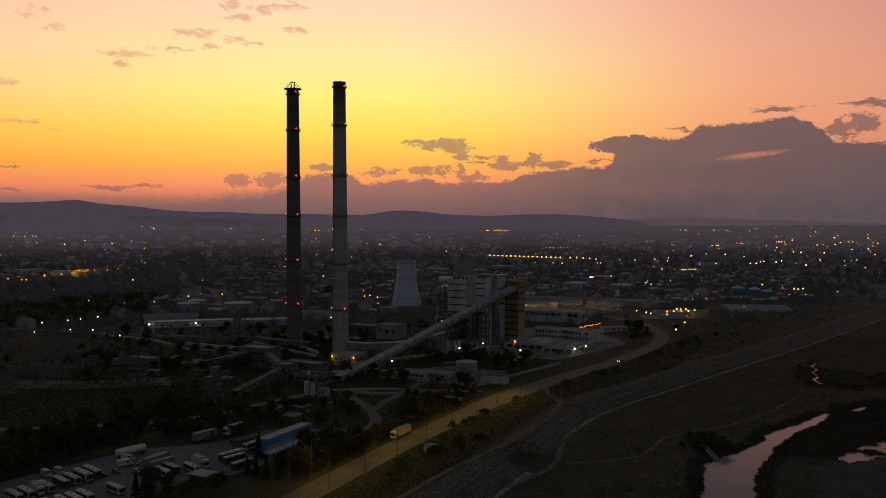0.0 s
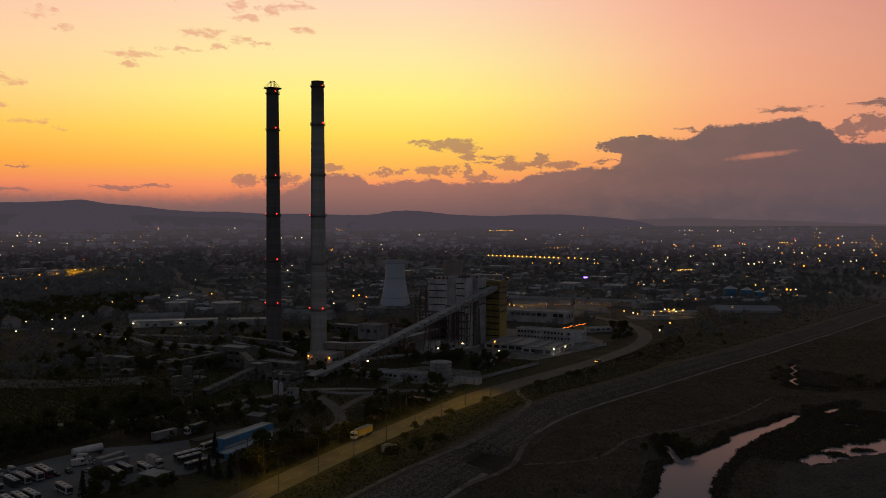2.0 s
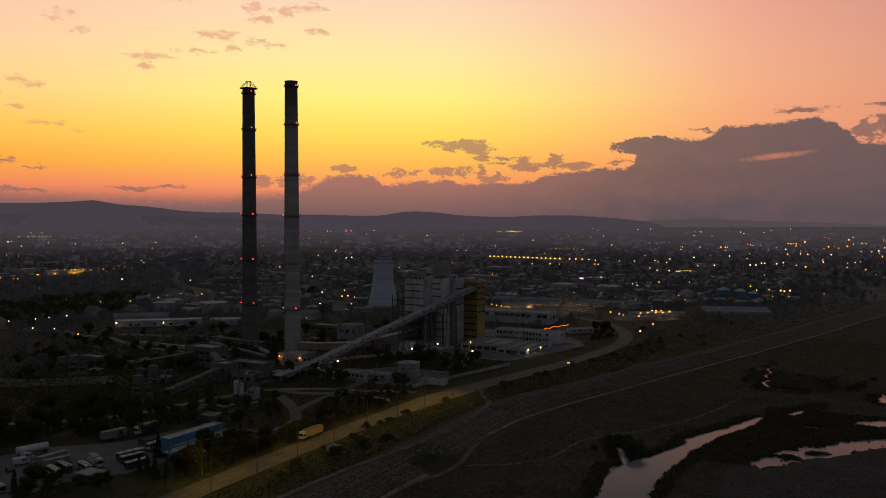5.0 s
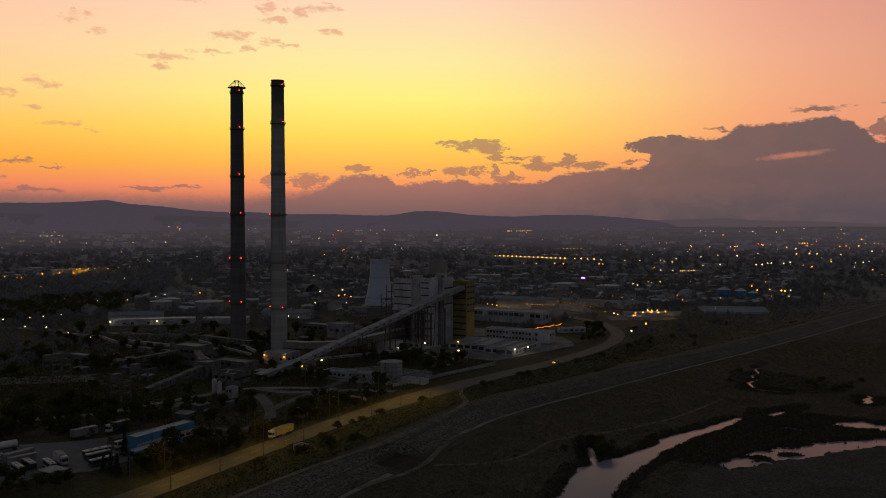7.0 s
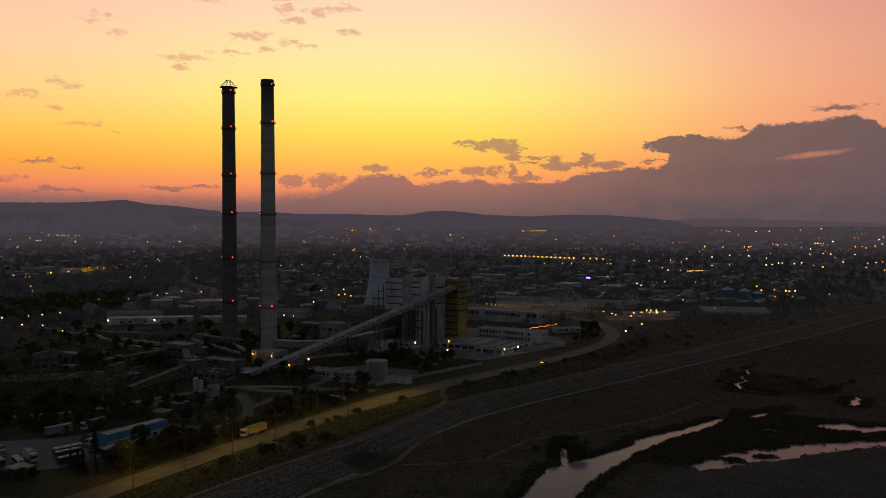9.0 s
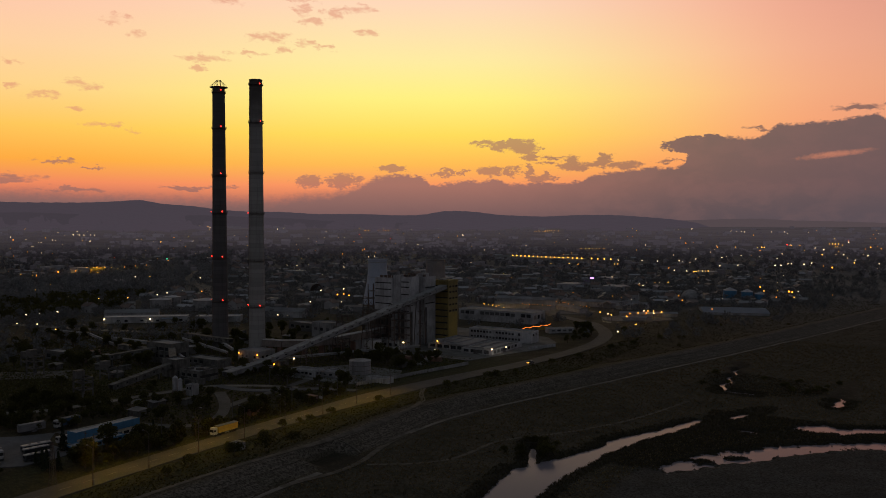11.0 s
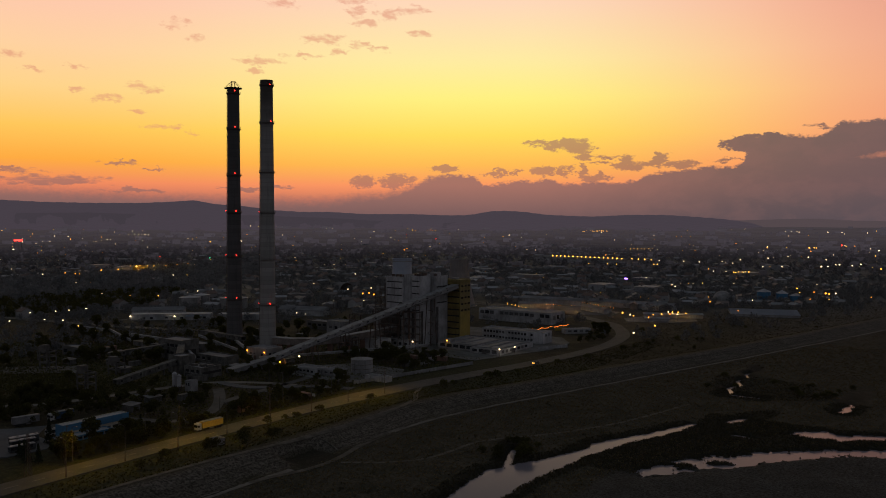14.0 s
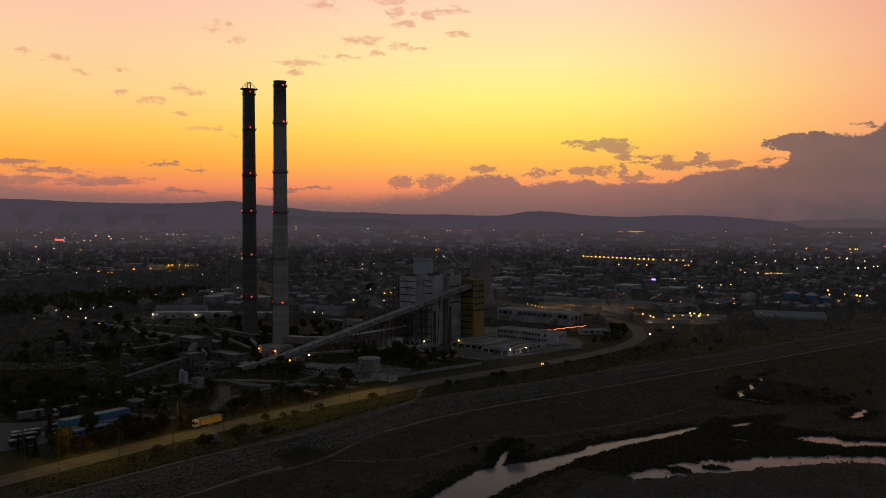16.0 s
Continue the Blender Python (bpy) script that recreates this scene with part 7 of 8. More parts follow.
def blades(name, label, count, box_, keep, size, tall, mat, tris=3, seed=1):
    rg = np.random.default_rng(seed)
    x = rg.uniform(box_[0], box_[1], count * 3)
    y = rg.uniform(box_[2], box_[3], count * 3)
    ok = keep(x, y)
    x, y = x[ok][:count], y[ok][:count]
    z = height(x, y) - 0.05
    n = len(x)
    vs = np.zeros((n * tris, 3, 3))
    for t in range(tris):
        an_ = rg.uniform(0, 2 * math.pi, n)
        wd = size * rg.uniform(0.6, 1.4, n)
        ht = tall * rg.uniform(0.5, 1.3, n)
        ox, oy = rg.normal(0, size * 0.8, n), rg.normal(0, size * 0.8, n)
        sl_ = slice(t, None, tris)
        vs[sl_, 0] = np.stack([x + ox - np.cos(an_) * wd, y + oy - np.sin(an_) * wd, z], -1)
        vs[sl_, 1] = np.stack([x + ox + np.cos(an_) * wd, y + oy + np.sin(an_) * wd, z], -1)
        vs[sl_, 2] = np.stack([x + ox + rg.normal(0, ht * 0.35), y + oy + rg.normal(0, ht * 0.3, n), z + ht], -1)
    bl = bpy.data.meshes.new(name)
    bl.from_pydata(vs.reshape(-1, 3).tolist(), [], np.arange(n * tris * 3).reshape(-1, 3).tolist())
    bl.materials.append(mat)
    return tagged(new(name, bl), label, "vegetation", kind="stuff")


def bank_zone(x, y):
    d = wet(x, y)
    isle_ = (x > river_r(y)) & (y > pond1_c(np.maximum(x, -2)) - 8) & (y < 408)
    return (d > np.where(isle_, -22, -6)) & (d < -0.2) & (toe(y) - x < -8) & ~((x > -8) & (y < pond1_c(x) - 6))


def plain_zone(x, y):
    off_ = toe(y) - x
    return (wet(x, y) < -6) & (off_ < -4) & ~((x > -10) & (y < pond1_c(x) - 4))


def verge_zone(x, y):
    off_ = toe(y) - x
    return (off_ > slope_w(y) + 5) & (x > np.interp(y, [100, 300, 385, 470, 545], [-134.5, -134.5, -126, -111, -103])) & (y < 560)


def lane_clear(x, y):
    """True off the paths, for arrays."""
    best = np.full(np.shape(x), 1e9)
    for lane in LANES:
        for (x0, y0), (x1, y1) in zip(lane[:-1], lane[1:]):
            t = np.clip(((x - x0) * (x1 - x0) + (y - y0) * (y1 - y0)) / ((x1 - x0) ** 2 + (y1 - y0) ** 2), 0, 1)
            best = np.minimum(best, np.hypot(x - x0 - t * (x1 - x0), y - y0 - t * (y1 - y0)))
    return best > 3.6


blades("reeds", "dark reed beds along the river bank", 26000, (-75, 90, 235, 460), bank_zone, 0.15, 0.6, M["reed"], 3, 3)
blades("dry_grass", "tufts of dry grass over the flood plain", 26000, (-100, 120, 190, 640), plain_zone, 0.22, 0.45, M["dry_grass"], 3, 4)
blades("verge_grass", "rough dry grass on the road verge", 4500, (-136, -85, 180, 560), verge_zone, 0.22, 0.5, M["verge_grass"], 3, 5)
M["scrub_blade"] = leaf_material("dull_brown_scrub", (0.044, 0.040, 0.026), (0.13, 0.115, 0.08))
blades("bank_scrub", "dull brown scrub and weeds behind the dike", 8000, (-130, 110, 470, 950), lambda x, y: (toe(y) - x > slope_w(y) + 4) & (toe(y) - x < 130) & (x > np.interp(y, [470, 545, 640, 700], [-106, -98, -118, -150])), 0.3, 0.45, M["scrub_blade"], 3, 15)
blades("plain_scrub", "dull brown tussocks over the far flood plain", 12000, (-60, 260, 520, 980), lambda x, y: (toe(y) - x < -4), 0.3, 0.4, M["scrub_blade"], 3, 16)
blades("marsh_reeds", "dark reed clump round a small stream", 1900, (-34, 34, 446, 506), lambda x, y: (np.hypot((x + 2) / 30, (y - 474) / 26) + 0.2 * wobble(x, y, 0.2, 3.0) < 0.95) & (wet(x, y) < -0.3), 0.2, 0.5, M["scrub_blade"], 3, 17)
blades("meadow_grass", "rough dry meadow grass", 16000, (-345, -232, 176, 290), lambda x, y: (x < -234) & lane_clear(x, y), 0.25, 0.5, M["verge_grass"], 3, 6)
blades("scrub_grass", "dark scrub and weeds between old buildings", 16000, (-420, -150, 250, 450), lambda x, y: (x < -150) & ((x < -236) | (y > 250)) & lane_clear(x, y), 0.35, 0.7, M["leaf"], 3, 8)

# ---- small things about the works ----
M["rubble"] = material("pale_rubble", (0.17, 0.162, 0.15), 0.95, (0.09, 0.086, 0.08), 0.5, 0.6, 1.5)


def make_container(label, mat):
    ob = thing("container", label, "container", (0, 0, -500), "containers")
    bm = bmesh.new()
    rounded(bm, 0, 6.1, 0, 2.4, 0, 2.6, 0.06, 1)
    part("box_body", bm, mat, ob)
    for i in range(12):
        bm = bmesh.new()
        box(bm, 0.3 + i * 0.48, 0.5 + i * 0.48, -0.04, 0.02, 0.2, 2.4)
        part("rib", bm, mat, ob)
    bm = bmesh.new()
    box(bm, 6.08, 6.16, 0.1, 2.3, 0.1, 2.5)
    part("door", bm, M["steel"], ob)
    return ob


def make_small_shed(label):
    ob = thing("small_shed", label, "shed", (0, 0, -500), "small sheds")
    bm = bmesh.new()
    box(bm, 0, 6, 0, 4, 0, 2.6)
    part("wall", bm, M["concrete_old"], ob)
    bm = bmesh.new()
    beam(bm, (3, -0.4, 2.65), (3, 4.4, 3.1), 6.8, 0.15)
    part("roof", bm, M["roof_felt"], ob, "dull sheet lean-to roof")
    bm = bmesh.new()
    box(bm, 2, 3, -0.05, 0.02, 0, 2.0)
    part("door", bm, M["steel"], ob)
    return ob


def make_heap(seed, label):
    rg = np.random.default_rng(seed)
    ob = thing("rubble_heap", label, "rubble", (0, 0, -500), "rubble heaps")
    bm = bmesh.new()
    n = 14
    rings = []
    for q, (rad, z) in enumerate(((3.4, -0.1), (2.6, 0.6), (1.5, 1.2), (0.5, 1.5))):
        rings.append([bm.verts.new((rad * rg.uniform(0.75, 1.25) * math.cos(2 * math.pi * i / n), rad * rg.uniform(0.75, 1.25) * math.sin(2 * math.pi * i / n), z * rg.uniform(0.8, 1.2) - 0.1)) for i in range(n)])
    for lo_, hi_ in zip(rings, rings[1:]):
        for i in range(n):
            bm.faces.new((lo_[i], lo_[(i + 1) % n], hi_[(i + 1) % n], hi_[i]))
    bm.faces.new(rings[-1])
    part("mound", bm, M["rubble"], ob)
    bm = bmesh.new()
    for _ in range(18):
        c = rg.uniform(-2.6, 2.6, 2)
        z = 1.4 * (1 - math.hypot(*c) / 3.6)
        s_ = rg.uniform(0.2, 0.5)
        beam(bm, (c[0] - s_, c[1], z), (c[0] + s_, c[1] + rg.uniform(-0.5, 0.5), z + 0.2), s_, s_ * 0.7)
    part("stones", bm, M["rubble"], ob)["kind"] = "stuff"
    return ob


LOOSE = [make_container("rusty grey shipping container", M["concrete_old"]), make_container("rusty brown shipping container", M["brick"]), make_small_shed("small grey shed with a dull lean-to roof"), make_heap(3, "pale heap of rubble and stones"), make_small_shed("small grey shed with a dull lean-to roof")]
count = 0
for _ in range(900):
    if count >= 44:
        break
    x, y = rng.uniform(-345, -158), rng.uniform(256, 452)
    if not free(x, y, 4.5, 16.0) or lane_gap(x, y) < 7:
        continue
    count += 1
    t_ = copy_thing(LOOSE[int(rng.integers(len(LOOSE)))], pose(x, y, float(height(np.array(x), np.array(y))) - 0.05, 0, 0, float(rng.choice([0, 90])) + rng.normal(0, 6)))
for proto in LOOSE:
    for o in (*proto.children_recursive, proto):
        bpy.data.objects.remove(o)

# ---- town ----
M["plaster"] = material("house_plaster", (0.29, 0.29, 0.295), 0.9, (0.19, 0.19, 0.195), 0.1, 0.1, 2.0, per_object=0.5)
M["tile_roof"] = material("clay_tile_roof", (0.15, 0.108, 0.092), 0.9, (0.105, 0.083, 0.074), 0.2, 0.2, 3.0, per_object=0.7)
M["sheet_roof"] = material("pale_sheet_roof", (0.33, 0.34, 0.36), 0.7, (0.20, 0.205, 0.22), 0.1, 0.05, 1.0, per_object=0.4)


def make_house(label, wide, deep, h, ridge, roof):
    ob = thing("house", label, "house", (0, 0, -500), "town houses")
    bm = bmesh.new()
    box(bm, 0, wide, 0, deep, -0.4, h)
    v = [bm.verts.new(c) for c in ((0, 0, h), (0, deep, h), (0, deep / 2, h + ridge * 0.96))]
    bm.faces.new(v)
    v = [bm.verts.new(c) for c in ((wide, 0, h), (wide, deep, h), (wide, deep / 2, h + ridge * 0.96))]
    bm.faces.new(v)
    part("wall", bm, M["plaster"], ob)
    bm = bmesh.new()
    for s_ in (0, 1):
        y0_, y1_ = (-0.5, deep / 2) if s_ == 0 else (deep + 0.5, deep / 2)
        z0_ = h - 0.5 * ridge / (deep / 2)
        q4 = [bm.verts.new(c) for c in ((-0.4, y0_, z0_), (wide + 0.4, y0_, z0_), (wide + 0.4, y1_, h + ridge), (-0.4, y1_, h + ridge))]
        q5 = [bm.verts.new(c.co - Vector((0, 0, 0.2))) for c in q4]
        for a4 in ((0, 1, 2, 3),):
            bm.faces.new([q4[i] for i in a4])
            bm.faces.new([q5[i] for i in reversed(a4)])
        for i in range(4):
            bm.faces.new((q4[i], q5[i], q5[(i + 1) % 4], q4[(i + 1) % 4]))
    part("roof", bm, roof, ob)
    for u in (0.25, 0.7):
        bm = bmesh.new()
        box(bm, wide * u - 0.6, wide * u + 0.6, -0.05, 0.02, 1.0, 2.3)
        part("window", bm, M["window"], ob)
    bm = bmesh.new()
    box(bm, wide * 0.3, wide * 0.3 + 0.6, deep * 0.35, deep * 0.35 + 0.6, h + ridge * 0.4, h + ridge + 0.7)
    part("flue", bm, M["plaster"], ob)
    return ob


HOUSES = [make_house("small plastered house with a clay tile roof", 11, 8, 3.4, 2.4, M["tile_roof"]), make_house("two-storey plastered house with a clay tile roof", 10, 9, 6.0, 2.6, M["tile_roof"]), make_house("long low house with a pale sheet roof", 17, 9, 3.8, 1.6, M["sheet_roof"])]
town_spots = []
for _ in range(6000):
    if len(town_spots) >= 235:
        break
    an_ = radians(rng.uniform(6, 62))
    r = 560 + 1250 * rng.uniform(0, 1) ** 1.25
    x, y = -r * math.sin(an_), r * math.cos(an_)
    if toe(y) - x < 60 or (x > -340 and y < 720) or (x > -520 and y < 520) or (-140 < x and y < 930):
        continue
    if any(abs(x - u) < 15 and abs(y - v) < 13 for u, v in town_spots) or road_gap(x, y) < 14 or in_wood(x, y) or line_gap(TOWN_ROAD, x, y) < 18:
        continue
    if any(x0 - 12 < x < x1 + 4 and y0 - 12 < y < y1 + 4 for x0, x1, y0, y1 in KEEP_OUT):
        continue
    town_spots.append((x, y))
    kind = HOUSES[int(rng.choice([0, 0, 1, 1, 2]))]
    copy_thing(kind, pose(x, y, float(height(np.array(x), np.array(y))), 0, 0, float(rng.choice([0, 90])) + rng.normal(0, 8)))
for proto in HOUSES:
    for o in (*proto.children_recursive, proto):
        bpy.data.objects.remove(o)


def far_blocks(name, label, count, r0, r1, a0, a1, mat, lo, hi, hlo, hhi, seed):
    rg = np.random.default_rng(seed)
    bm = bmesh.new()
    made = 0
    while made < count:
        an_ = radians(rg.uniform(a0, a1))
        r = r0 + (r1 - r0) * rg.uniform(0, 1)
        x, y = 30 - r * math.sin(an_), r * math.cos(an_)
        if toe(y) - x < 80 or (r > 1500 and wobble(np.array(x), np.array(y), 0.006, 3.0) < -0.25):
            continue
        z = float(height(np.array(x), np.array(y)))
        wd, dp, hh = rg.uniform(lo, hi), rg.uniform(lo, hi) * 0.5, rg.uniform(hlo, hhi)
        if rg.uniform() < 0.5:
            wd, dp = dp, wd
        box(bm, x, x + wd, y, y + dp, z - 1, z + hh)
        box(bm, x - 0.3, x + wd + 0.3, y - 0.3, y + dp + 0.3, z + hh, z + hh + 0.5)
        made += 1
    return tagged(new(name, mesh_of(name, bm, mat)), label, "buildings", kind="stuff")


def suburb_houses(name, label, count, r0, r1, a0, a1, seed):
    """Small gabled houses, joined: walls and roof slabs as separate islands."""
    rg = np.random.default_rng(seed)
    walls, roofs = bmesh.new(), bmesh.new()
    made = 0
    while made < count:
        an_ = radians(rg.uniform(a0, a1))
        r = r0 + (r1 - r0) * rg.uniform(0, 1) ** 1.2
        x, y = 30 - r * math.sin(an_), r * math.cos(an_)
        if toe(y) - x < 90 or (x > -345 and y < 740) or (x > -540 and y < 560) or road_gap(x, y) < 12 or in_wood(x, y) or line_gap(TOWN_ROAD, x, y) < 14:
            continue
        if any(x0 - 6 < x < x1 + 6 and y0 - 6 < y < y1 + 6 for x0, x1, y0, y1 in KEEP_OUT) or any(abs(x - u - 5) < 13 and abs(y - v - 4) < 11 for u, v in town_spots):
            continue
        z = float(height(np.array(x), np.array(y)))
        wd, dp, hh, rd = rg.uniform(4.5, 9), rg.uniform(3.0, 4.5), rg.uniform(2.6, 4.6), rg.uniform(0.9, 2.0)
        turn_ = radians(rg.choice([0, 90]) + 25 + rg.normal(0, 12))
        c_, s_ = math.cos(turn_), math.sin(turn_)

        def at(u, v, h):
            return (x + c_ * u - s_ * v, y + s_ * u + c_ * v, z + h)
        b8 = [walls.verts.new(at(u, v, h)) for h in (-0.5, hh) for v in (-dp, dp) for u in (-wd, wd)]
        for q4 in ((4, 5, 7, 6), (0, 1, 5, 4), (2, 6, 7, 3), (0, 4, 6, 2), (1, 3, 7, 5)):
            walls.faces.new([b8[i] for i in q4])
        e_ = 0.4
        low_a = [roofs.verts.new(at(u, -dp - e_, hh - 0.2)) for u in (-wd - e_, wd + e_)]
        low_b = [roofs.verts.new(at(u, dp + e_, hh - 0.2)) for u in (-wd - e_, wd + e_)]
        top_ = [roofs.verts.new(at(u, 0, hh + rd)) for u in (-wd - e_, wd + e_)]
        roofs.faces.new((low_a[0], low_a[1], top_[1], top_[0]))
        roofs.faces.new((low_b[1], low_b[0], top_[0], top_[1]))
        roofs.faces.new((low_a[0], top_[0], low_b[0]))
        roofs.faces.new((low_a[1], low_b[1], top_[1]))
        made += 1
    ob = tagged(new(name, mesh_of(name, walls, M["suburb_wall"])), label, "buildings", kind="stuff")
    part("roofs", roofs, M["suburb_roof"], ob)["kind"] = "stuff"
    return ob


def mixed_material(name, shades, rough=0.85):
    """One of several shades for each joined piece, with weather stains."""
    mat = bpy.data.materials.new(name)
    mat.use_nodes = True
    k = Nodes(mat.node_tree)
    g = k.n("ShaderNodeNewGeometry")
    col = k.ramp(g.outputs["Random Per Island"], [(i / len(shades), c) for i, c in enumerate(shades)], "CONSTANT")
    col = k.mix(k.smooth(k.noise(g.outputs["Position"], 0.5, 4.0, 0.6), 0.4, 0.75, 0.0, 0.5), col, (0.06, 0.06, 0.06))
    bsdf = k.n("ShaderNodeBsdfPrincipled")
    k.link(col, bsdf.inputs["Base Color"])
    bsdf.inputs["Roughness"].default_value = rough
    k.link(bsdf.outputs[0], k.n("ShaderNodeOutputMaterial").inputs[0])
    return mat


M["suburb_wall"] = mixed_material("suburb_plaster", [(0.18, 0.178, 0.18), (0.12, 0.118, 0.118), (0.25, 0.248, 0.248), (0.14, 0.13, 0.12)])
M["suburb_roof"] = mixed_material("suburb_roofing", [(0.11, 0.09, 0.082), (0.14, 0.143, 0.15), (0.10, 0.097, 0.098), (0.22, 0.228, 0.245), (0.115, 0.093, 0.085), (0.16, 0.167, 0.18)], 0.7)
suburb_houses("suburb_houses", "crowded small houses with tile and sheet roofs", 360, 560, 1350, 4, 52, 51)
suburb_houses("suburb_houses", "scattered small houses between woods", 40, 700, 1350, 52, 66, 52)
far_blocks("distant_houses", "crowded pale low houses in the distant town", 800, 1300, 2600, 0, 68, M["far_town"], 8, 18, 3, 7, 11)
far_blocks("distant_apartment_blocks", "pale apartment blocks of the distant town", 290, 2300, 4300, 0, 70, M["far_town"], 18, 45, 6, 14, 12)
far_blocks("distant_sheds", "long pale industrial sheds in the distance", 45, 900, 2600, 0, 66, M["sheet_roof"], 20, 45, 4, 7, 13)


def far_woods(name, label, count, r0, r1, a0, a1, size, seed, near=False, mat=None, within=None):
    rg = np.random.default_rng(seed)
    vs, fs = [], []
    made = 0
    while made < count:
        an_ = radians(rg.uniform(a0, a1))
        r = math.sqrt(rg.uniform(r0 * r0, r1 * r1))
        x, y = 30 - r * math.sin(an_), r * math.cos(an_)
        if toe(y) - x < 35 + 90 * rg.uniform(0, 1) ** 2 or road_gap(x, y) < 10 or line_gap(TOWN_ROAD, x, y) < 7:
            continue
        if within and not within(x, y):
            continue
        if not within and wobble(np.array(x), np.array(y), 0.012, 1.0) + 0.5 * wobble(np.array(x), np.array(y), 0.04, 2.0) < rg.uniform(-1.3, 0.1):
            continue
        if not free(x, y, 3.0, 10.0) or (near and x > -350 and y < 560):
            continue
        if any(abs(x - u - 5) < 10 and abs(y - v - 4) < 9 for u, v in town_spots):
            continue
        z = float(height(np.array(x), np.array(y)))
        h = size * rg.uniform(0.6, 1.4)
        cs = [(x + rg.normal(0, 0.22) * h, y + rg.normal(0, 0.22) * h, z + h * f) for f in (0.35, 0.6, 0.8)]
        a_, b_ = leaf_cloud(cs, [0.40 * h, 0.42 * h, 0.28 * h], 30 if near else 20, (0.10 if near else 0.13) * h, rg, 0.85)
        o0 = len(vs)
        vs += a_
        fs += [tuple(i + o0 for i in f) for f in b_]
        b = len(vs)
        vs += [(x - 0.02 * h, y, z - 0.3), (x + 0.02 * h, y, z - 0.3), (x, y, z + 0.6 * h)]
        fs.append((b, b + 1, b + 2))
        made += 1
    wm_ = bpy.data.meshes.new(name)
    wm_.from_pydata(vs, [], fs)
    wm_.materials.append(mat or M["far_leaf"])
    return tagged(new(name, wm_), label, "trees", kind="stuff")


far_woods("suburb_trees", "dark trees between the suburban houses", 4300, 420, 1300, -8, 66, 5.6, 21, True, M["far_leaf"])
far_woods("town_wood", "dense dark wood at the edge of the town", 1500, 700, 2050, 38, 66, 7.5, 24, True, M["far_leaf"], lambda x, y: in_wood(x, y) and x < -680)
far_woods("near_wood", "dark wood below the warehouse and its track", 520, 540, 900, 44, 66, 6.0, 25, True, M["leaf"], lambda x, y: in_wood(x, y) and x > -680)
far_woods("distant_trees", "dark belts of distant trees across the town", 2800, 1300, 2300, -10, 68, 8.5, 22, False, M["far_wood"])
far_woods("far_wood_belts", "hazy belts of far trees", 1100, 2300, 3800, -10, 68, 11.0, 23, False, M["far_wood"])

# ---- larger buildings of the town ----
wh = Building("warehouse", "long white warehouse with lamps on its wall", "warehouse", -464, 436, 61, 12, 10.2, M["concrete_pale"], M["sheet_roof"], turn=42, parapet=0.2)
wh.row("front", 10, 2, 59, 6.5, 8.0, 0.4)
wh2 = Building("warehouse", "long pale warehouse with a low roof", "warehouse", -412, 478, 34, 14, 10.0, M["concrete_pale"], M["sheet_roof"], turn=38, parapet=0.2)
lamp_post(-461.5, 435, 9.0, "white_lamp", 700, 0.5)
lamp_post(-437, 457, 8.6, "white_lamp", 700, 0.5)
ribbon("town_road", TOWN_ROAD, 8, M["pale_road"], 0.25, "pale dusty road between woods and houses", "road", z=GROUND)
ribbon("track_warehouse", [(-472, 442), (-471, 421), (-466, 403), (-455, 386)], 5, M["pale_road"], 0.2, "pale dusty track up to the warehouse", "track", z=GROUND)


def round_tank(x, y, r, h, mat, label, cone=1.5):
    ob = thing("tank", label, "tank", (x, y, GROUND - 0.3))
    bm = bmesh.new()
    lathe(bm, [(r, 0), (r, h), (r + 0.2, h), (r + 0.2, h + 0.3)], 36)
    part("shell", bm, mat, ob)
    bm = bmesh.new()
    lathe(bm, [(r + 0.3, h + 0.3), (0.2, h + 0.3 + cone)], 36)
    part("roof", bm, M["sheet_roof"], ob)
    return ob


round_tank(-520, 535, 9.4, 7.6, M["concrete"], "broad grey storage tank with a conical roof")
round_tank(-530, 556, 7.6, 7.6, M["concrete"], "broad grey storage tank with a conical roof")
round_tank(-472, 545, 12, 9, M["concrete"], "broad grey storage tank with a conical roof")
round_tank(-108, 895, 6.5, 9, M["blue"], "blue steel silo with a pale cone roof", 3)
round_tank(-92, 898, 5.5, 8, M["blue"], "blue steel silo with a pale cone roof", 3)
round_tank(-80, 902, 5.5, 6, M["blue"], "blue steel silo with a pale cone roof", 2.5)
dm = thing("gas_dome", "pale domed gas holder", "dome", (-140, 868, GROUND - 0.3))
bm = bmesh.new()
lathe(bm, [(9.5 * math.cos(radians(t)), 9.5 * math.sin(radians(t)) * 1.1) for t in range(0, 90, 9)] + [(0.1, 10.45)], 32)
part("dome_shell", bm, M["concrete"], dm, smooth=True)


def pitched_hall(x, y, wide, deep, h, ridge, turn, label, mat=None, wall=None):
    ob = thing("hall", label, "hall", (x, y, GROUND - 0.3))
    ob.rotation_euler.z = radians(turn)
    bm = bmesh.new()
    box(bm, 0, wide, 0, deep, 0, h)
    part("wall", bm, wall or M["concrete_pale"], ob)
    bm = bmesh.new()
    for s_ in (0, 1):
        y0_, y1_ = (-0.6, deep / 2) if s_ == 0 else (deep + 0.6, deep / 2)
        q4 = [bm.verts.new(c) for c in ((-0.6, y0_, h), (wide + 0.6, y0_, h), (wide + 0.6, y1_, h + ridge), (-0.6, y1_, h + ridge))]
        bm.faces.new(q4)
    for u in (0, wide):
        bm.faces.new([bm.verts.new(c) for c in ((u, 0, h), (u, deep, h), (u, deep / 2, h + ridge - 0.05))])
    bmesh.ops.solidify(bm, geom=bm.faces[:], thickness=0.2)
    part("roof", bm, mat or M["sheet_roof"], ob)
    return ob


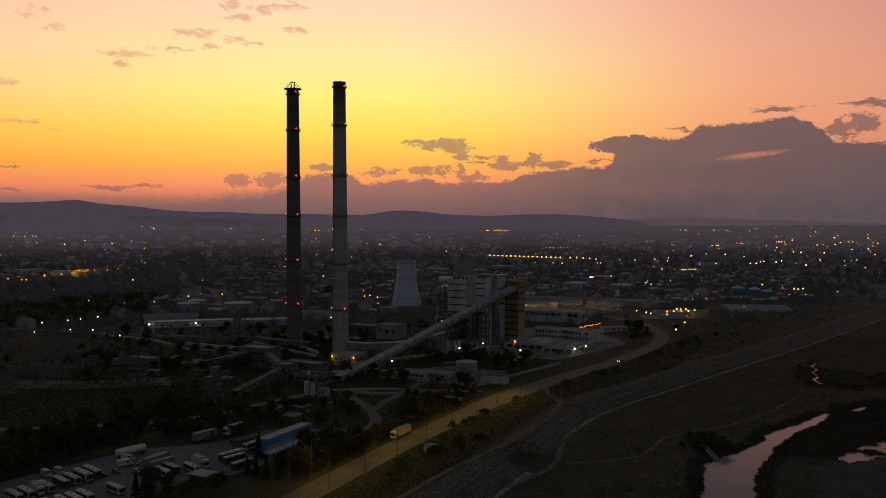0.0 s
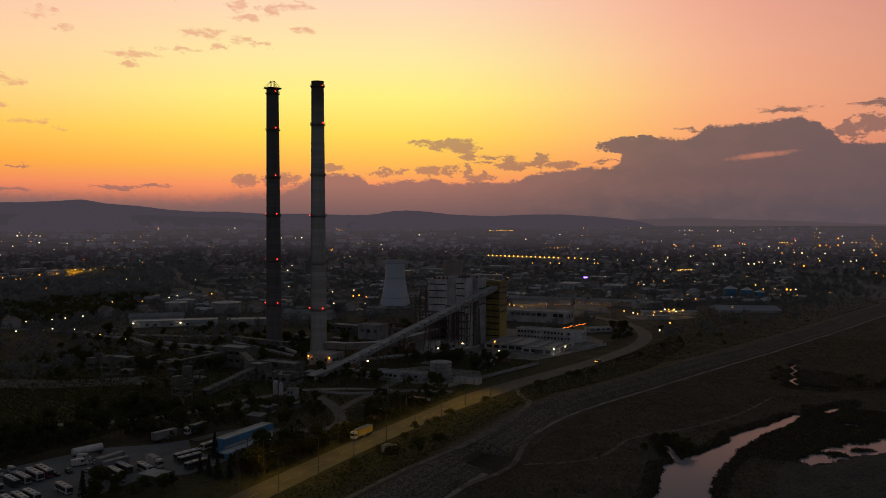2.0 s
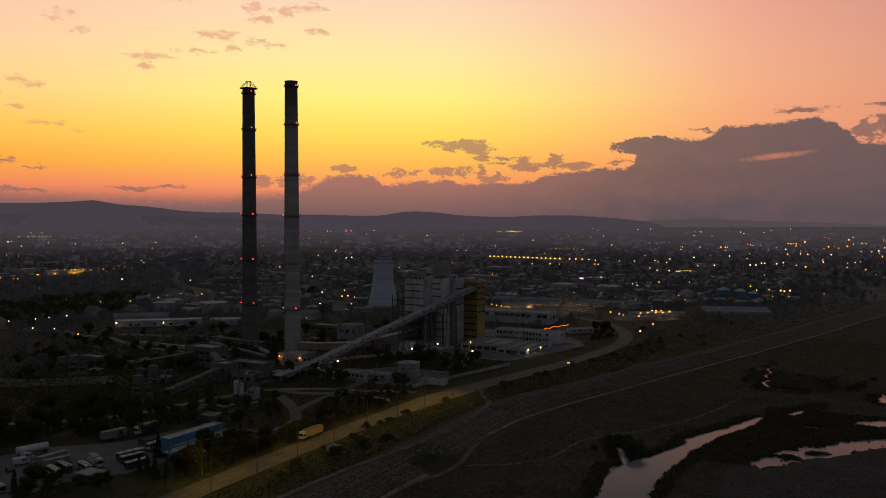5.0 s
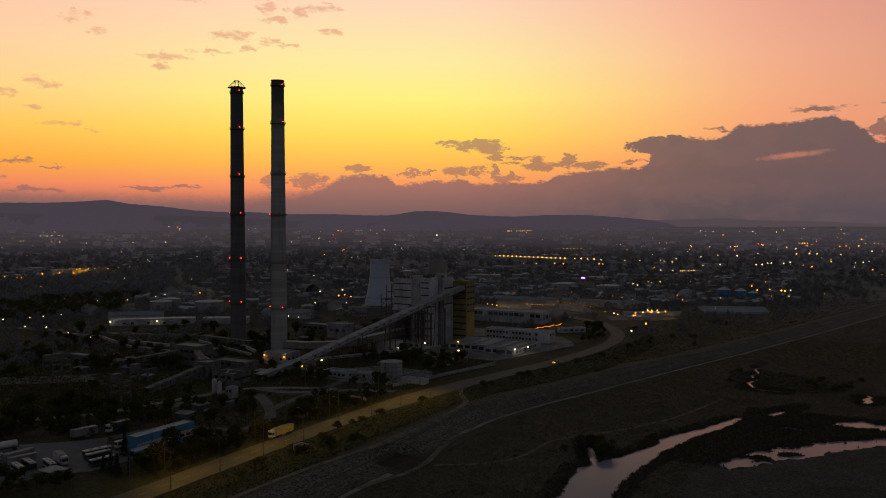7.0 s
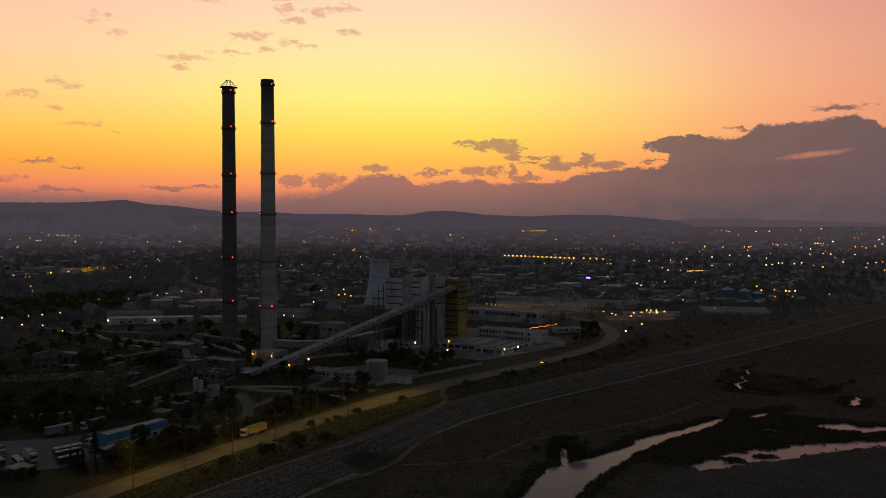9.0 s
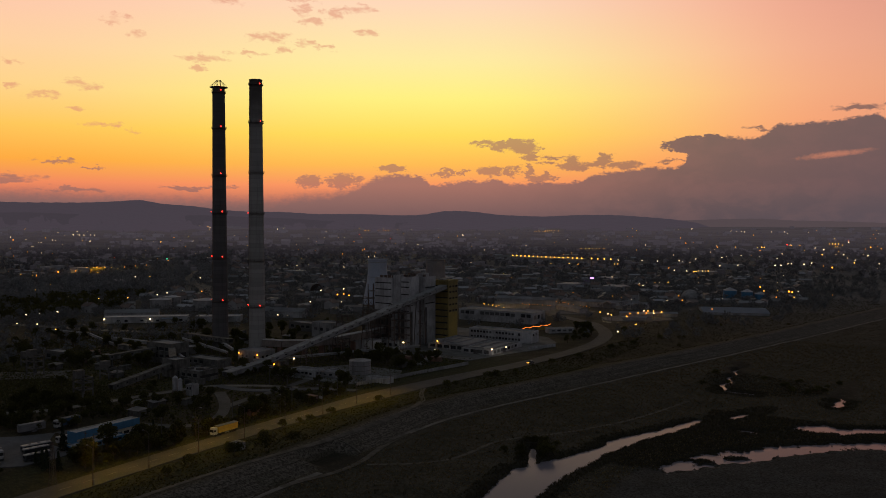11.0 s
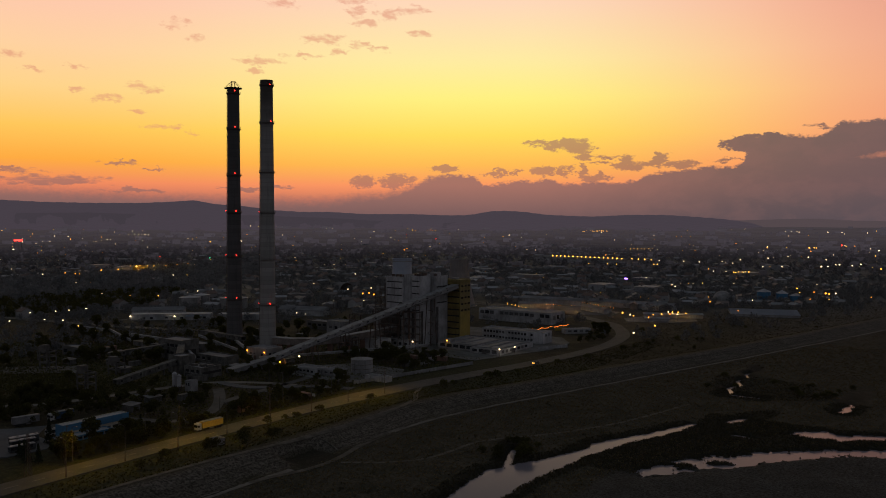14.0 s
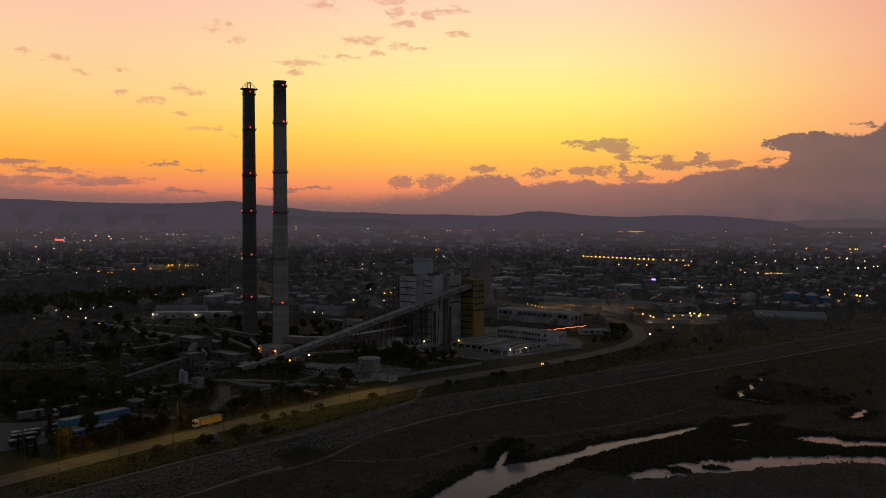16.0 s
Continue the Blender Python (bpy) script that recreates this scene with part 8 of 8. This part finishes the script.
pitched_hall(-96, 744, 52, 44, 2.2, 2.4, 20, "wide pale low-pitched hall roof", M["tower_shell"])
vt = thing("store_hall", "pale arched store hall with a rounded sheet roof", "hall", (-521, 737, GROUND - 0.3))
vt.rotation_euler.z = radians(68)
bm = bmesh.new()
arch = [(8.5 * math.cos(math.pi * i / 14), 8.2 * math.sin(math.pi * i / 14)) for i in range(15)]
ends = [[bm.verts.new((u + 8.5, v, h)) for u, h in arch] for v in (0, 22)]
for i in range(14):
    bm.faces.new((ends[0][i], ends[0][i + 1], ends[1][i + 1], ends[1][i]))
bmesh.ops.solidify(bm, geom=bm.faces[:], thickness=0.25)
part("vault", bm, M["concrete_pale"], vt)
# dark sheet across the open arch, in place of the shade inside
bm = bmesh.new()
bm.faces.new([bm.verts.new((u * 0.98 + 8.5, 0.4, h * 0.98)) for u, h in arch])
bmesh.ops.solidify(bm, geom=bm.faces[:], thickness=0.25)
part("gable_wall", bm, M["steel"], vt, "dark sheet for the shade in the open end")
pitched_hall(-485, 452, 40, 14, 5.2, 2.2, 45, "long pale hall behind the white warehouse")
pitched_hall(-430.5, 463, 11, 7, 3.2, 0.8, 40, "small shed with a white sheet roof", M["tower_shell"])
pitched_hall(-400, 530, 40, 16, 5, 2.5, 20, "long pale pitched hall")
pitched_hall(-290, 736, 60, 14, 5, 2, 5, "long pale hall lit by yellow lamps")
pitched_hall(-228, 752, 80, 12, 4.5, 2, 0, "long low pale sheds")
pitched_hall(-590, 600, 26, 12, 5, 2, 35, "long pale industrial hall")
pitched_hall(-680, 1466, 210, 24, 9, 3, -12, "very long pale depot hall with lamps along its wall")

# the yellow of the lamps is put into this hall's walls and roof
pitched_hall(-1000, 800, 20, 10, 6, 3, 51, "depot hall at the edge of town with lamplight painted on in yellow", M["yellow_bright"], M["yellow_bright"])

slab("pavement_depot", [(-283, 690), (-272, 655), (-232, 648), (-177, 694), (-180, 712), (-225, 742), (-262, 722)], GROUND + 0.3, M["gravel"], "dark grey depot yard under yellow lamps", "yard")
slab("pavement_lorry_park", [(-160, 674), (-150, 656), (-118, 668), (-106, 690), (-114, 705), (-150, 704)], GROUND + 0.3, M["gravel"], "dark grey lorry park with rows of lamps", "yard")
pitched_hall(-150, 690, 26, 6, 3.2, 1.2, 22, "long low white shed in the lorry park", M["tower_shell"])
pitched_hall(-140, 668, 18, 4, 2.6, 0.8, 26, "long low white shed in the lorry park", M["tower_shell"])
pitched_hall(-128, 700, 22, 6, 3.2, 1.2, 30, "long low pale shed in the lorry park", M["tower_shell"])
pitched_hall(-268, 694, 30, 9, 4.5, 1.5, 14, "long pale depot shed lit by yellow lamps")
pitched_hall(-216, 712, 34, 8, 4.0, 1.5, -30, "long pale depot shed lit by orange lamps")

# ---- lights of the town ----
for i in range(17):
    f = i / 16
    lamp_post(-636 + 155 * f, 1462 - 34 * f, 17, "warm_lamp", 0, 1.1, "tall mast with a warm lamp in front of a depot", "depot lamps")
for i in range(4):
    lamp_post(-462 + 13 * i, 1428 - 3 * i, 17, "warm_lamp", 0, 1.0, "tall mast with a warm lamp in front of a depot", "depot lamps")
RIGHT = [(-160, 671), (-150, 662), (-145, 656), (-136, 674), (-132, 681), (-133, 699), (-130, 700), (-126, 683), (-126, 702), (-121, 686), (-118, 697), (-132, 654), (-110, 609), (-108, 566)]
for i, (x, y) in enumerate(RIGHT):
    lamp_post(x, y, 10.5, ("warm_lamp", "white_lamp", "warm_lamp", "orange_lamp")[i % 4] if i != 11 else "orange_lamp", 9000 if i in (1, 3, 6, 8, 10) else 0, 0.46)
LEFT = [(-508, 382), (-459, 366), (-444, 371), (-503, 399), (-502, 409), (-501, 423), (-408, 361), (-379, 355), (-469, 347)]
for i, (x, y) in enumerate(LEFT):
    lamp_post(x, y, 13.5, "warm_lamp" if i == 6 else "white_lamp", 0, 0.33)
DEPOT_GLOW = [(-986, 802, "warm", 1.3), (-980, 792, "warm", 1.2), (-973, 806, "warm", 1.1), (-992, 790, "warm", 0.9), (-966, 812, "warm", 0.8)]
HALL_GLOW = [(-269, 676, "warm", 0.6), (-262, 672, "warm", 0.5), (-256, 668, "warm", 0.7), (-248, 664, "warm", 0.4), (-241, 695, "orange", 0.35), (-215, 697, "orange", 0.4), (-200, 712, "warm", 0.4), (-184, 702, "orange", 0.35)]
# street lamps of the town, quarter by quarter: place, colour and size of the globe
WEST_EDGE = [(-918, 645, "orange", 1.2), (-930, 704, "orange", 1.7), (-931, 730, "orange", 1.3), (-956, 826, "orange", 1.1), (-967, 854, "orange", 0.9), (-977, 882, "orange", 0.9), (-769, 701, "white", 1.1), (-1115, 1036, "green", 1.6), (-1063, 995, "orange", 1.3), (-887, 641, "orange", 1.0), (-883, 644, "orange", 1.0)]
WEST_STREETS = [(-686, 729, "white", 0.9), (-540, 600, "orange", 1.0), (-554, 570, "white", 0.7), (-547, 553, "white", 0.7), (-562, 595, "white", 0.6), (-559, 500, "warm", 0.8), (-543, 518, "warm", 0.8), (-603, 500, "white", 0.6), (-494, 418, "white", 0.6)]
WEST_FAR = [(-2414, 1653, "white", 2.3), (-2407, 1660, "white", 2.0), (-2242, 1671, "white", 2.4), (-2099, 1659, "white", 3.3), (-2029, 1771, "warm", 2.8), (-1990, 1866, "white", 2.4), (-1939, 1288, "white", 1.5), (-2046, 1757, "white", 1.7), (-2043, 1444, "white", 1.4), (-1661, 1314, "white", 1.2), (-1463, 1265, "white", 1.2), (-1719, 1325, "white", 1.2)]
MIDTOWN = [(-793, 998, "white", 0.9), (-780, 1006, "white", 0.9), (-707, 929, "white", 0.8), (-776, 1028, "white", 0.9), (-601, 853, "white", 1.1), (-530, 705, "white", 0.6), (-450, 671, "white", 1.0), (-408, 645, "orange", 1.1), (-407, 653, "orange", 1.1), (-392, 642, "orange", 1.1), (-442, 697, "white", 1.0), (-361, 592, "white", 0.6), (-384, 579, "white", 0.9), (-340, 492, "white", 0.7), (-330, 491, "white", 0.5), (-600, 1063, "white", 0.8)]
MIDTOWN_FAR = [(-989, 1381, "orange", 1.8), (-1093, 1586, "orange", 2.3), (-1136, 1651, "orange", 2.1), (-1830, 2446, "white", 3.2), (-1722, 2332, "white", 2.0), (-1892, 2404, "white", 2.1), (-1673, 2099, "white", 1.9), (-865, 1304, "white", 1.3), (-870, 1330, "white", 1.3), (-1237, 2041, "white", 2.0), (-1039, 1762, "white", 1.7), (-1035, 1717, "white", 1.4), (-1701, 2854, "white", 2.3), (-1588, 2905, "white", 3.7), (-835, 1669, "white", 1.2), (-872, 1779, "white", 1.2), (-852, 1787, "white", 1.2)]
DEPOT_QUARTER = [(-420, 1005, "warm", 0.8), (-1064, 2745, "white", 2.5), (-623, 1982, "white", 1.4), (-473, 1276, "warm", 1.5), (-448, 1293, "warm", 1.5), (-429, 1284, "warm", 1.5), (-420, 1449, "white", 1.5), (-379, 1315, "warm", 1.4), (-374, 1317, "warm", 1.4), (-275, 1016, "white", 0.9), (-377, 1450, "white", 1.5), (-348, 1444, "white", 1.5), (-322, 1485, "white", 1.6), (-272, 1249, "orange", 1.3), (-249, 1197, "white", 1.2), (-231, 1194, "white", 1.2), (-290, 1437, "white", 1.5), (-314, 1567, "white", 1.6), (-219, 1187, "warm", 1.4), (-216, 1187, "warm", 1.4)]
GARDEN_STREETS = [(-211, 927, "white", 1.0), (-200, 905, "white", 1.0), (-192, 970, "warm", 1.1), (-198, 956, "white", 0.7), (-231, 786, "orange", 0.7), (-184, 767, "orange", 0.5), (-172, 756, "orange", 0.5), (-159, 745, "white", 0.6), (-129, 750, "white", 0.5), (-134, 805, "orange", 0.8), (-119, 761, "orange", 0.9), (-90, 955, "orange", 1.4), (-77, 903, "warm", 1.1), (-67, 918, "orange", 0.9), (-55, 910, "orange", 1.7), (-51, 904, "orange", 1.4), (-47, 915, "white", 1.1), (-55, 839, "orange", 0.8), (-41, 847, "warm", 0.7), (-93, 796, "white", 0.6), (-80, 704, "orange", 0.7)]
EAST_FAR = [(-447, 2307, "orange", 2.6), (-405, 2334, "orange", 2.4), (-355, 2364, "warm", 2.5), (-345, 2372, "warm", 2.9), (-340, 2377, "warm", 2.5), (-299, 2096, "orange", 1.8), (-327, 2667, "red", 2.9), (-300, 2572, "orange", 2.7), (-280, 2583, "orange", 3.1), (-263, 2484, "orange", 2.7), (-216, 2399, "white", 2.1), (-222, 2771, "warm", 2.4), (-214, 2774, "warm", 2.9), (-207, 2776, "warm", 2.9), (-199, 2781, "warm", 2.9), (-186, 2935, "white", 3.0), (-95, 2528, "orange", 3.0), (-82, 2589, "orange", 2.2), (-51, 2607, "orange", 3.1), (-65, 3171, "orange", 4.3), (-617, 2628, "orange", 2.3), (-597, 2639, "orange", 2.8), (-676, 2409, "white", 1.7)]
EAST_YARDS = [(-290, 1667, "white", 1.9), (-222, 1352, "white", 1.5), (-202, 1385, "white", 1.6), (-277, 1768, "white", 1.2), (-238, 1759, "white", 2.1), (-191, 1671, "white", 1.4), (-152, 1416, "white", 1.9), (-144, 1423, "white", 1.9), (-143, 1482, "white", 1.5), (-138, 1485, "white", 1.5), (-118, 1475, "white", 1.7), (-113, 1524, "white", 1.6), (-180, 2266, "white", 2.5), (-143, 1918, "warm", 2.0), (-105, 1944, "white", 2.0), (-122, 1968, "white", 2.0), (-68, 1394, "orange", 2.4), (-54, 1580, "warm", 1.9), (-85, 1437, "orange", 1.2), (-59, 1937, "white", 2.0), (-16, 1563, "white", 1.1), (-5, 1591, "white", 1.5), (3, 1620, "white", 1.5)]
HORIZON = [(-728, 3776, "white", 2.6), (-705, 3782, "white", 2.4), (-685, 3790, "white", 2.6), (-665, 3737, "white", 2.3), (-568, 3432, "orange", 2.6), (-558, 3763, "white", 2.6), (-533, 3767, "white", 2.6), (-506, 3769, "white", 2.9), (-473, 3624, "white", 2.3), (-406, 3730, "white", 2.3), (-146, 3283, "orange", 2.3), (-130, 3240, "orange", 2.2), (-107, 3159, "orange", 2.2)]
LIT = {(-980, 792): 500000, (-966, 812): 200000, (-262, 672): 26000, (-248, 664): 26000, (-215, 697): 20000, (-200, 712): 26000, (-241, 695): 20000, (-184, 702): 22000}
for quarter in (DEPOT_GLOW, HALL_GLOW, WEST_EDGE, WEST_STREETS, WEST_FAR, MIDTOWN, MIDTOWN_FAR, DEPOT_QUARTER, GARDEN_STREETS, EAST_FAR, EAST_YARDS, HORIZON):
    for x, y, kind, r in quarter:
        ground_z = float(height(np.array(x), np.array(y)))
        lamp_post(x, y, ground_z + (5.5 if quarter is HALL_GLOW else 9.0), kind + "_lamp", LIT.get((x, y), 0), r * 0.46)
sgn = thing("neon_sign", "small violet neon sign on a roof", "sign", (-299, 1011, 5.5))
bm = bmesh.new()
box(bm, -2.4, 2.4, -0.2, 0.2, 6.2, 8.0)
part("panel", bm, M["purple_lamp"], sgn)
bm = bmesh.new()
for s_ in (-2, 2):
    beam(bm, (s_, 0.3, -0.4), (s_, 0.3, 7.5), 0.3, 0.3)
part("support", bm, M["steel"], sgn)

sgn = thing("neon_sign", "long red neon sign on a distant roof", "sign", (-2078, 1181, 20))
bm = bmesh.new()
box(bm, -0.3, 0.3, -11, 11, 7, 11)
part("panel", bm, M["red_lamp"], sgn)
bm = bmesh.new()
for s_ in (-9, 0, 9):
    beam(bm, (-0.5, s_, -20), (-0.5, s_, 10), 0.5, 0.5)
part("support", bm, M["steel"], sgn)

# garland of warm lights over a terrace
gl = thing("light_garland", "sagging string of warm orange lights over a terrace", "string lights", (-176.4, 554.3, GROUND))
gl.rotation_euler.z = radians(-13)
bm = bmesh.new()
prev = None
for i in range(41):
    f = i / 40
    p = Vector((0.3 * math.sin(f * 9), 38.5 * f, 3.2 - 0.7 * abs(math.sin(f * math.pi * 4)) + 0.2))
    if prev:
        beam(bm, prev, p, 0.16, 0.16)
    prev = p
part("light_string", bm, M["garland"], gl)
for i in range(5):
    bm = bmesh.new()
    beam(bm, (0.3 * math.sin(i / 4 * 9), 38.5 * i / 4, -0.3), (0.3 * math.sin(i / 4 * 9), 38.5 * i / 4, 3.5), 0.15, 0.15)
    part("post", bm, M["steel"], gl)


def far_lamps(name, label, kind, count, r0, r1, a0, a1, seed, k_size=0.00046, power=1.0):
    rg = np.random.default_rng(seed)
    bm = bmesh.new()
    made = 0
    while made < count:
        an_ = radians(rg.uniform(a0, a1))
        r = r0 + (r1 - r0) * rg.uniform(0, 1) ** power
        x, y = 30 - r * math.sin(an_), r * math.cos(an_)
        if toe(y) - x < 60 or (x > -340 and y < 640):
            continue
        z = float(height(np.array(x), np.array(y)))
        bulb(bm, (x, y, z + rg.uniform(6, 11)), max(0.3, r * k_size * rg.uniform(0.55, 1.2)), 3, 6)
        made += 1
    return tagged(new(name, mesh_of(name, bm, M[kind])), label, "lights", kind="stuff")


far_lamps("distant_warm_lights", "scattered faint warm street lights of the town", "warm_lamp", 70, 900, 4200, 2, 68, 31, 0.0003)
far_lamps("distant_white_lights", "scattered faint white lights of the town", "white_lamp", 90, 900, 4300, 2, 68, 32, 0.0003)
far_lamps("distant_orange_lights", "scattered faint orange lights of the town", "orange_lamp", 45, 900, 3800, 2, 66, 33, 0.0003)
far_lamps("distant_red_lights", "a few red lights of the town", "red_lamp", 5, 1200, 3400, 4, 66, 34, 0.0003)
for seed_, (a0_, a1_) in ((41, (56, 70)), (42, (-6, 3))):
    far_lamps("distant_white_lights", "scattered white lights of the outer town", "white_lamp", 26, 700, 4000, a0_, a1_, seed_, 0.0005)
    far_lamps("distant_orange_lights", "scattered orange lights of the outer town", "orange_lamp", 22, 700, 3800, a0_, a1_, seed_ + 10, 0.0005)


def light_row(name, kind, x0, y0, x1, y1, n, r, top=9.0):
    r *= 0.6
    bm = bmesh.new()
    for i in range(n):
        f = (i + rng.uniform(-0.2, 0.2)) / max(1, n - 1)
        x, y = x0 + (x1 - x0) * f, y0 + (y1 - y0) * f
        bulb(bm, (x, y, float(height(np.array(x), np.array(y))) + top), r * 1.1 * rng.uniform(0.7, 1.15), 3, 6)
    return tagged(new(name, mesh_of(name, bm, M[kind])), "row of distant bulbs for street lights and lamplit strips", "lights", kind="stuff")


light_row("street_light_row", "warm_lamp", -216, 1202, -205, 1208, 4, 1.1)
light_row("street_light_row", "warm_lamp", -20, 2860, 60, 2760, 7, 2.2)
light_row("street_light_row", "warm_lamp", -1495, 3370, -1399, 3433, 15, 2.2)
light_row("street_light_row", "warm_lamp", -712, 2000, -657, 2036, 8, 1.2)
light_row("street_light_row", "orange_lamp", -2156, 3109, -2126, 3143, 5, 3.2)
light_row("street_light_row", "orange_lamp", -2197, 3064, -2187, 3076, 2, 3.2)
light_row("street_light_row", "white_lamp", -2753, 1956, -2686, 2003, 7, 2.2)
light_row("street_light_row", "white_lamp", -3800, 2646, -3732, 2750, 7, 2.6)
light_row("street_light_row", "white_lamp", -3400, 2680, -3250, 2850, 6, 2.0)
light_row("street_light_row", "white_lamp", -3150, 3560, -3000, 3640, 8, 2.2)
# bulb rows added in place of lamplit strips of wall and yard
light_row("street_light_row", "orange_lamp", -241, 695, -215, 697, 12, 0.3, 5.0)
light_row("street_light_row", "orange_lamp", -224, 731, -180, 700, 12, 0.3, 5.0)
light_row("street_light_row", "warm_lamp", -269, 676, -236, 657, 7, 0.4, 5.0)
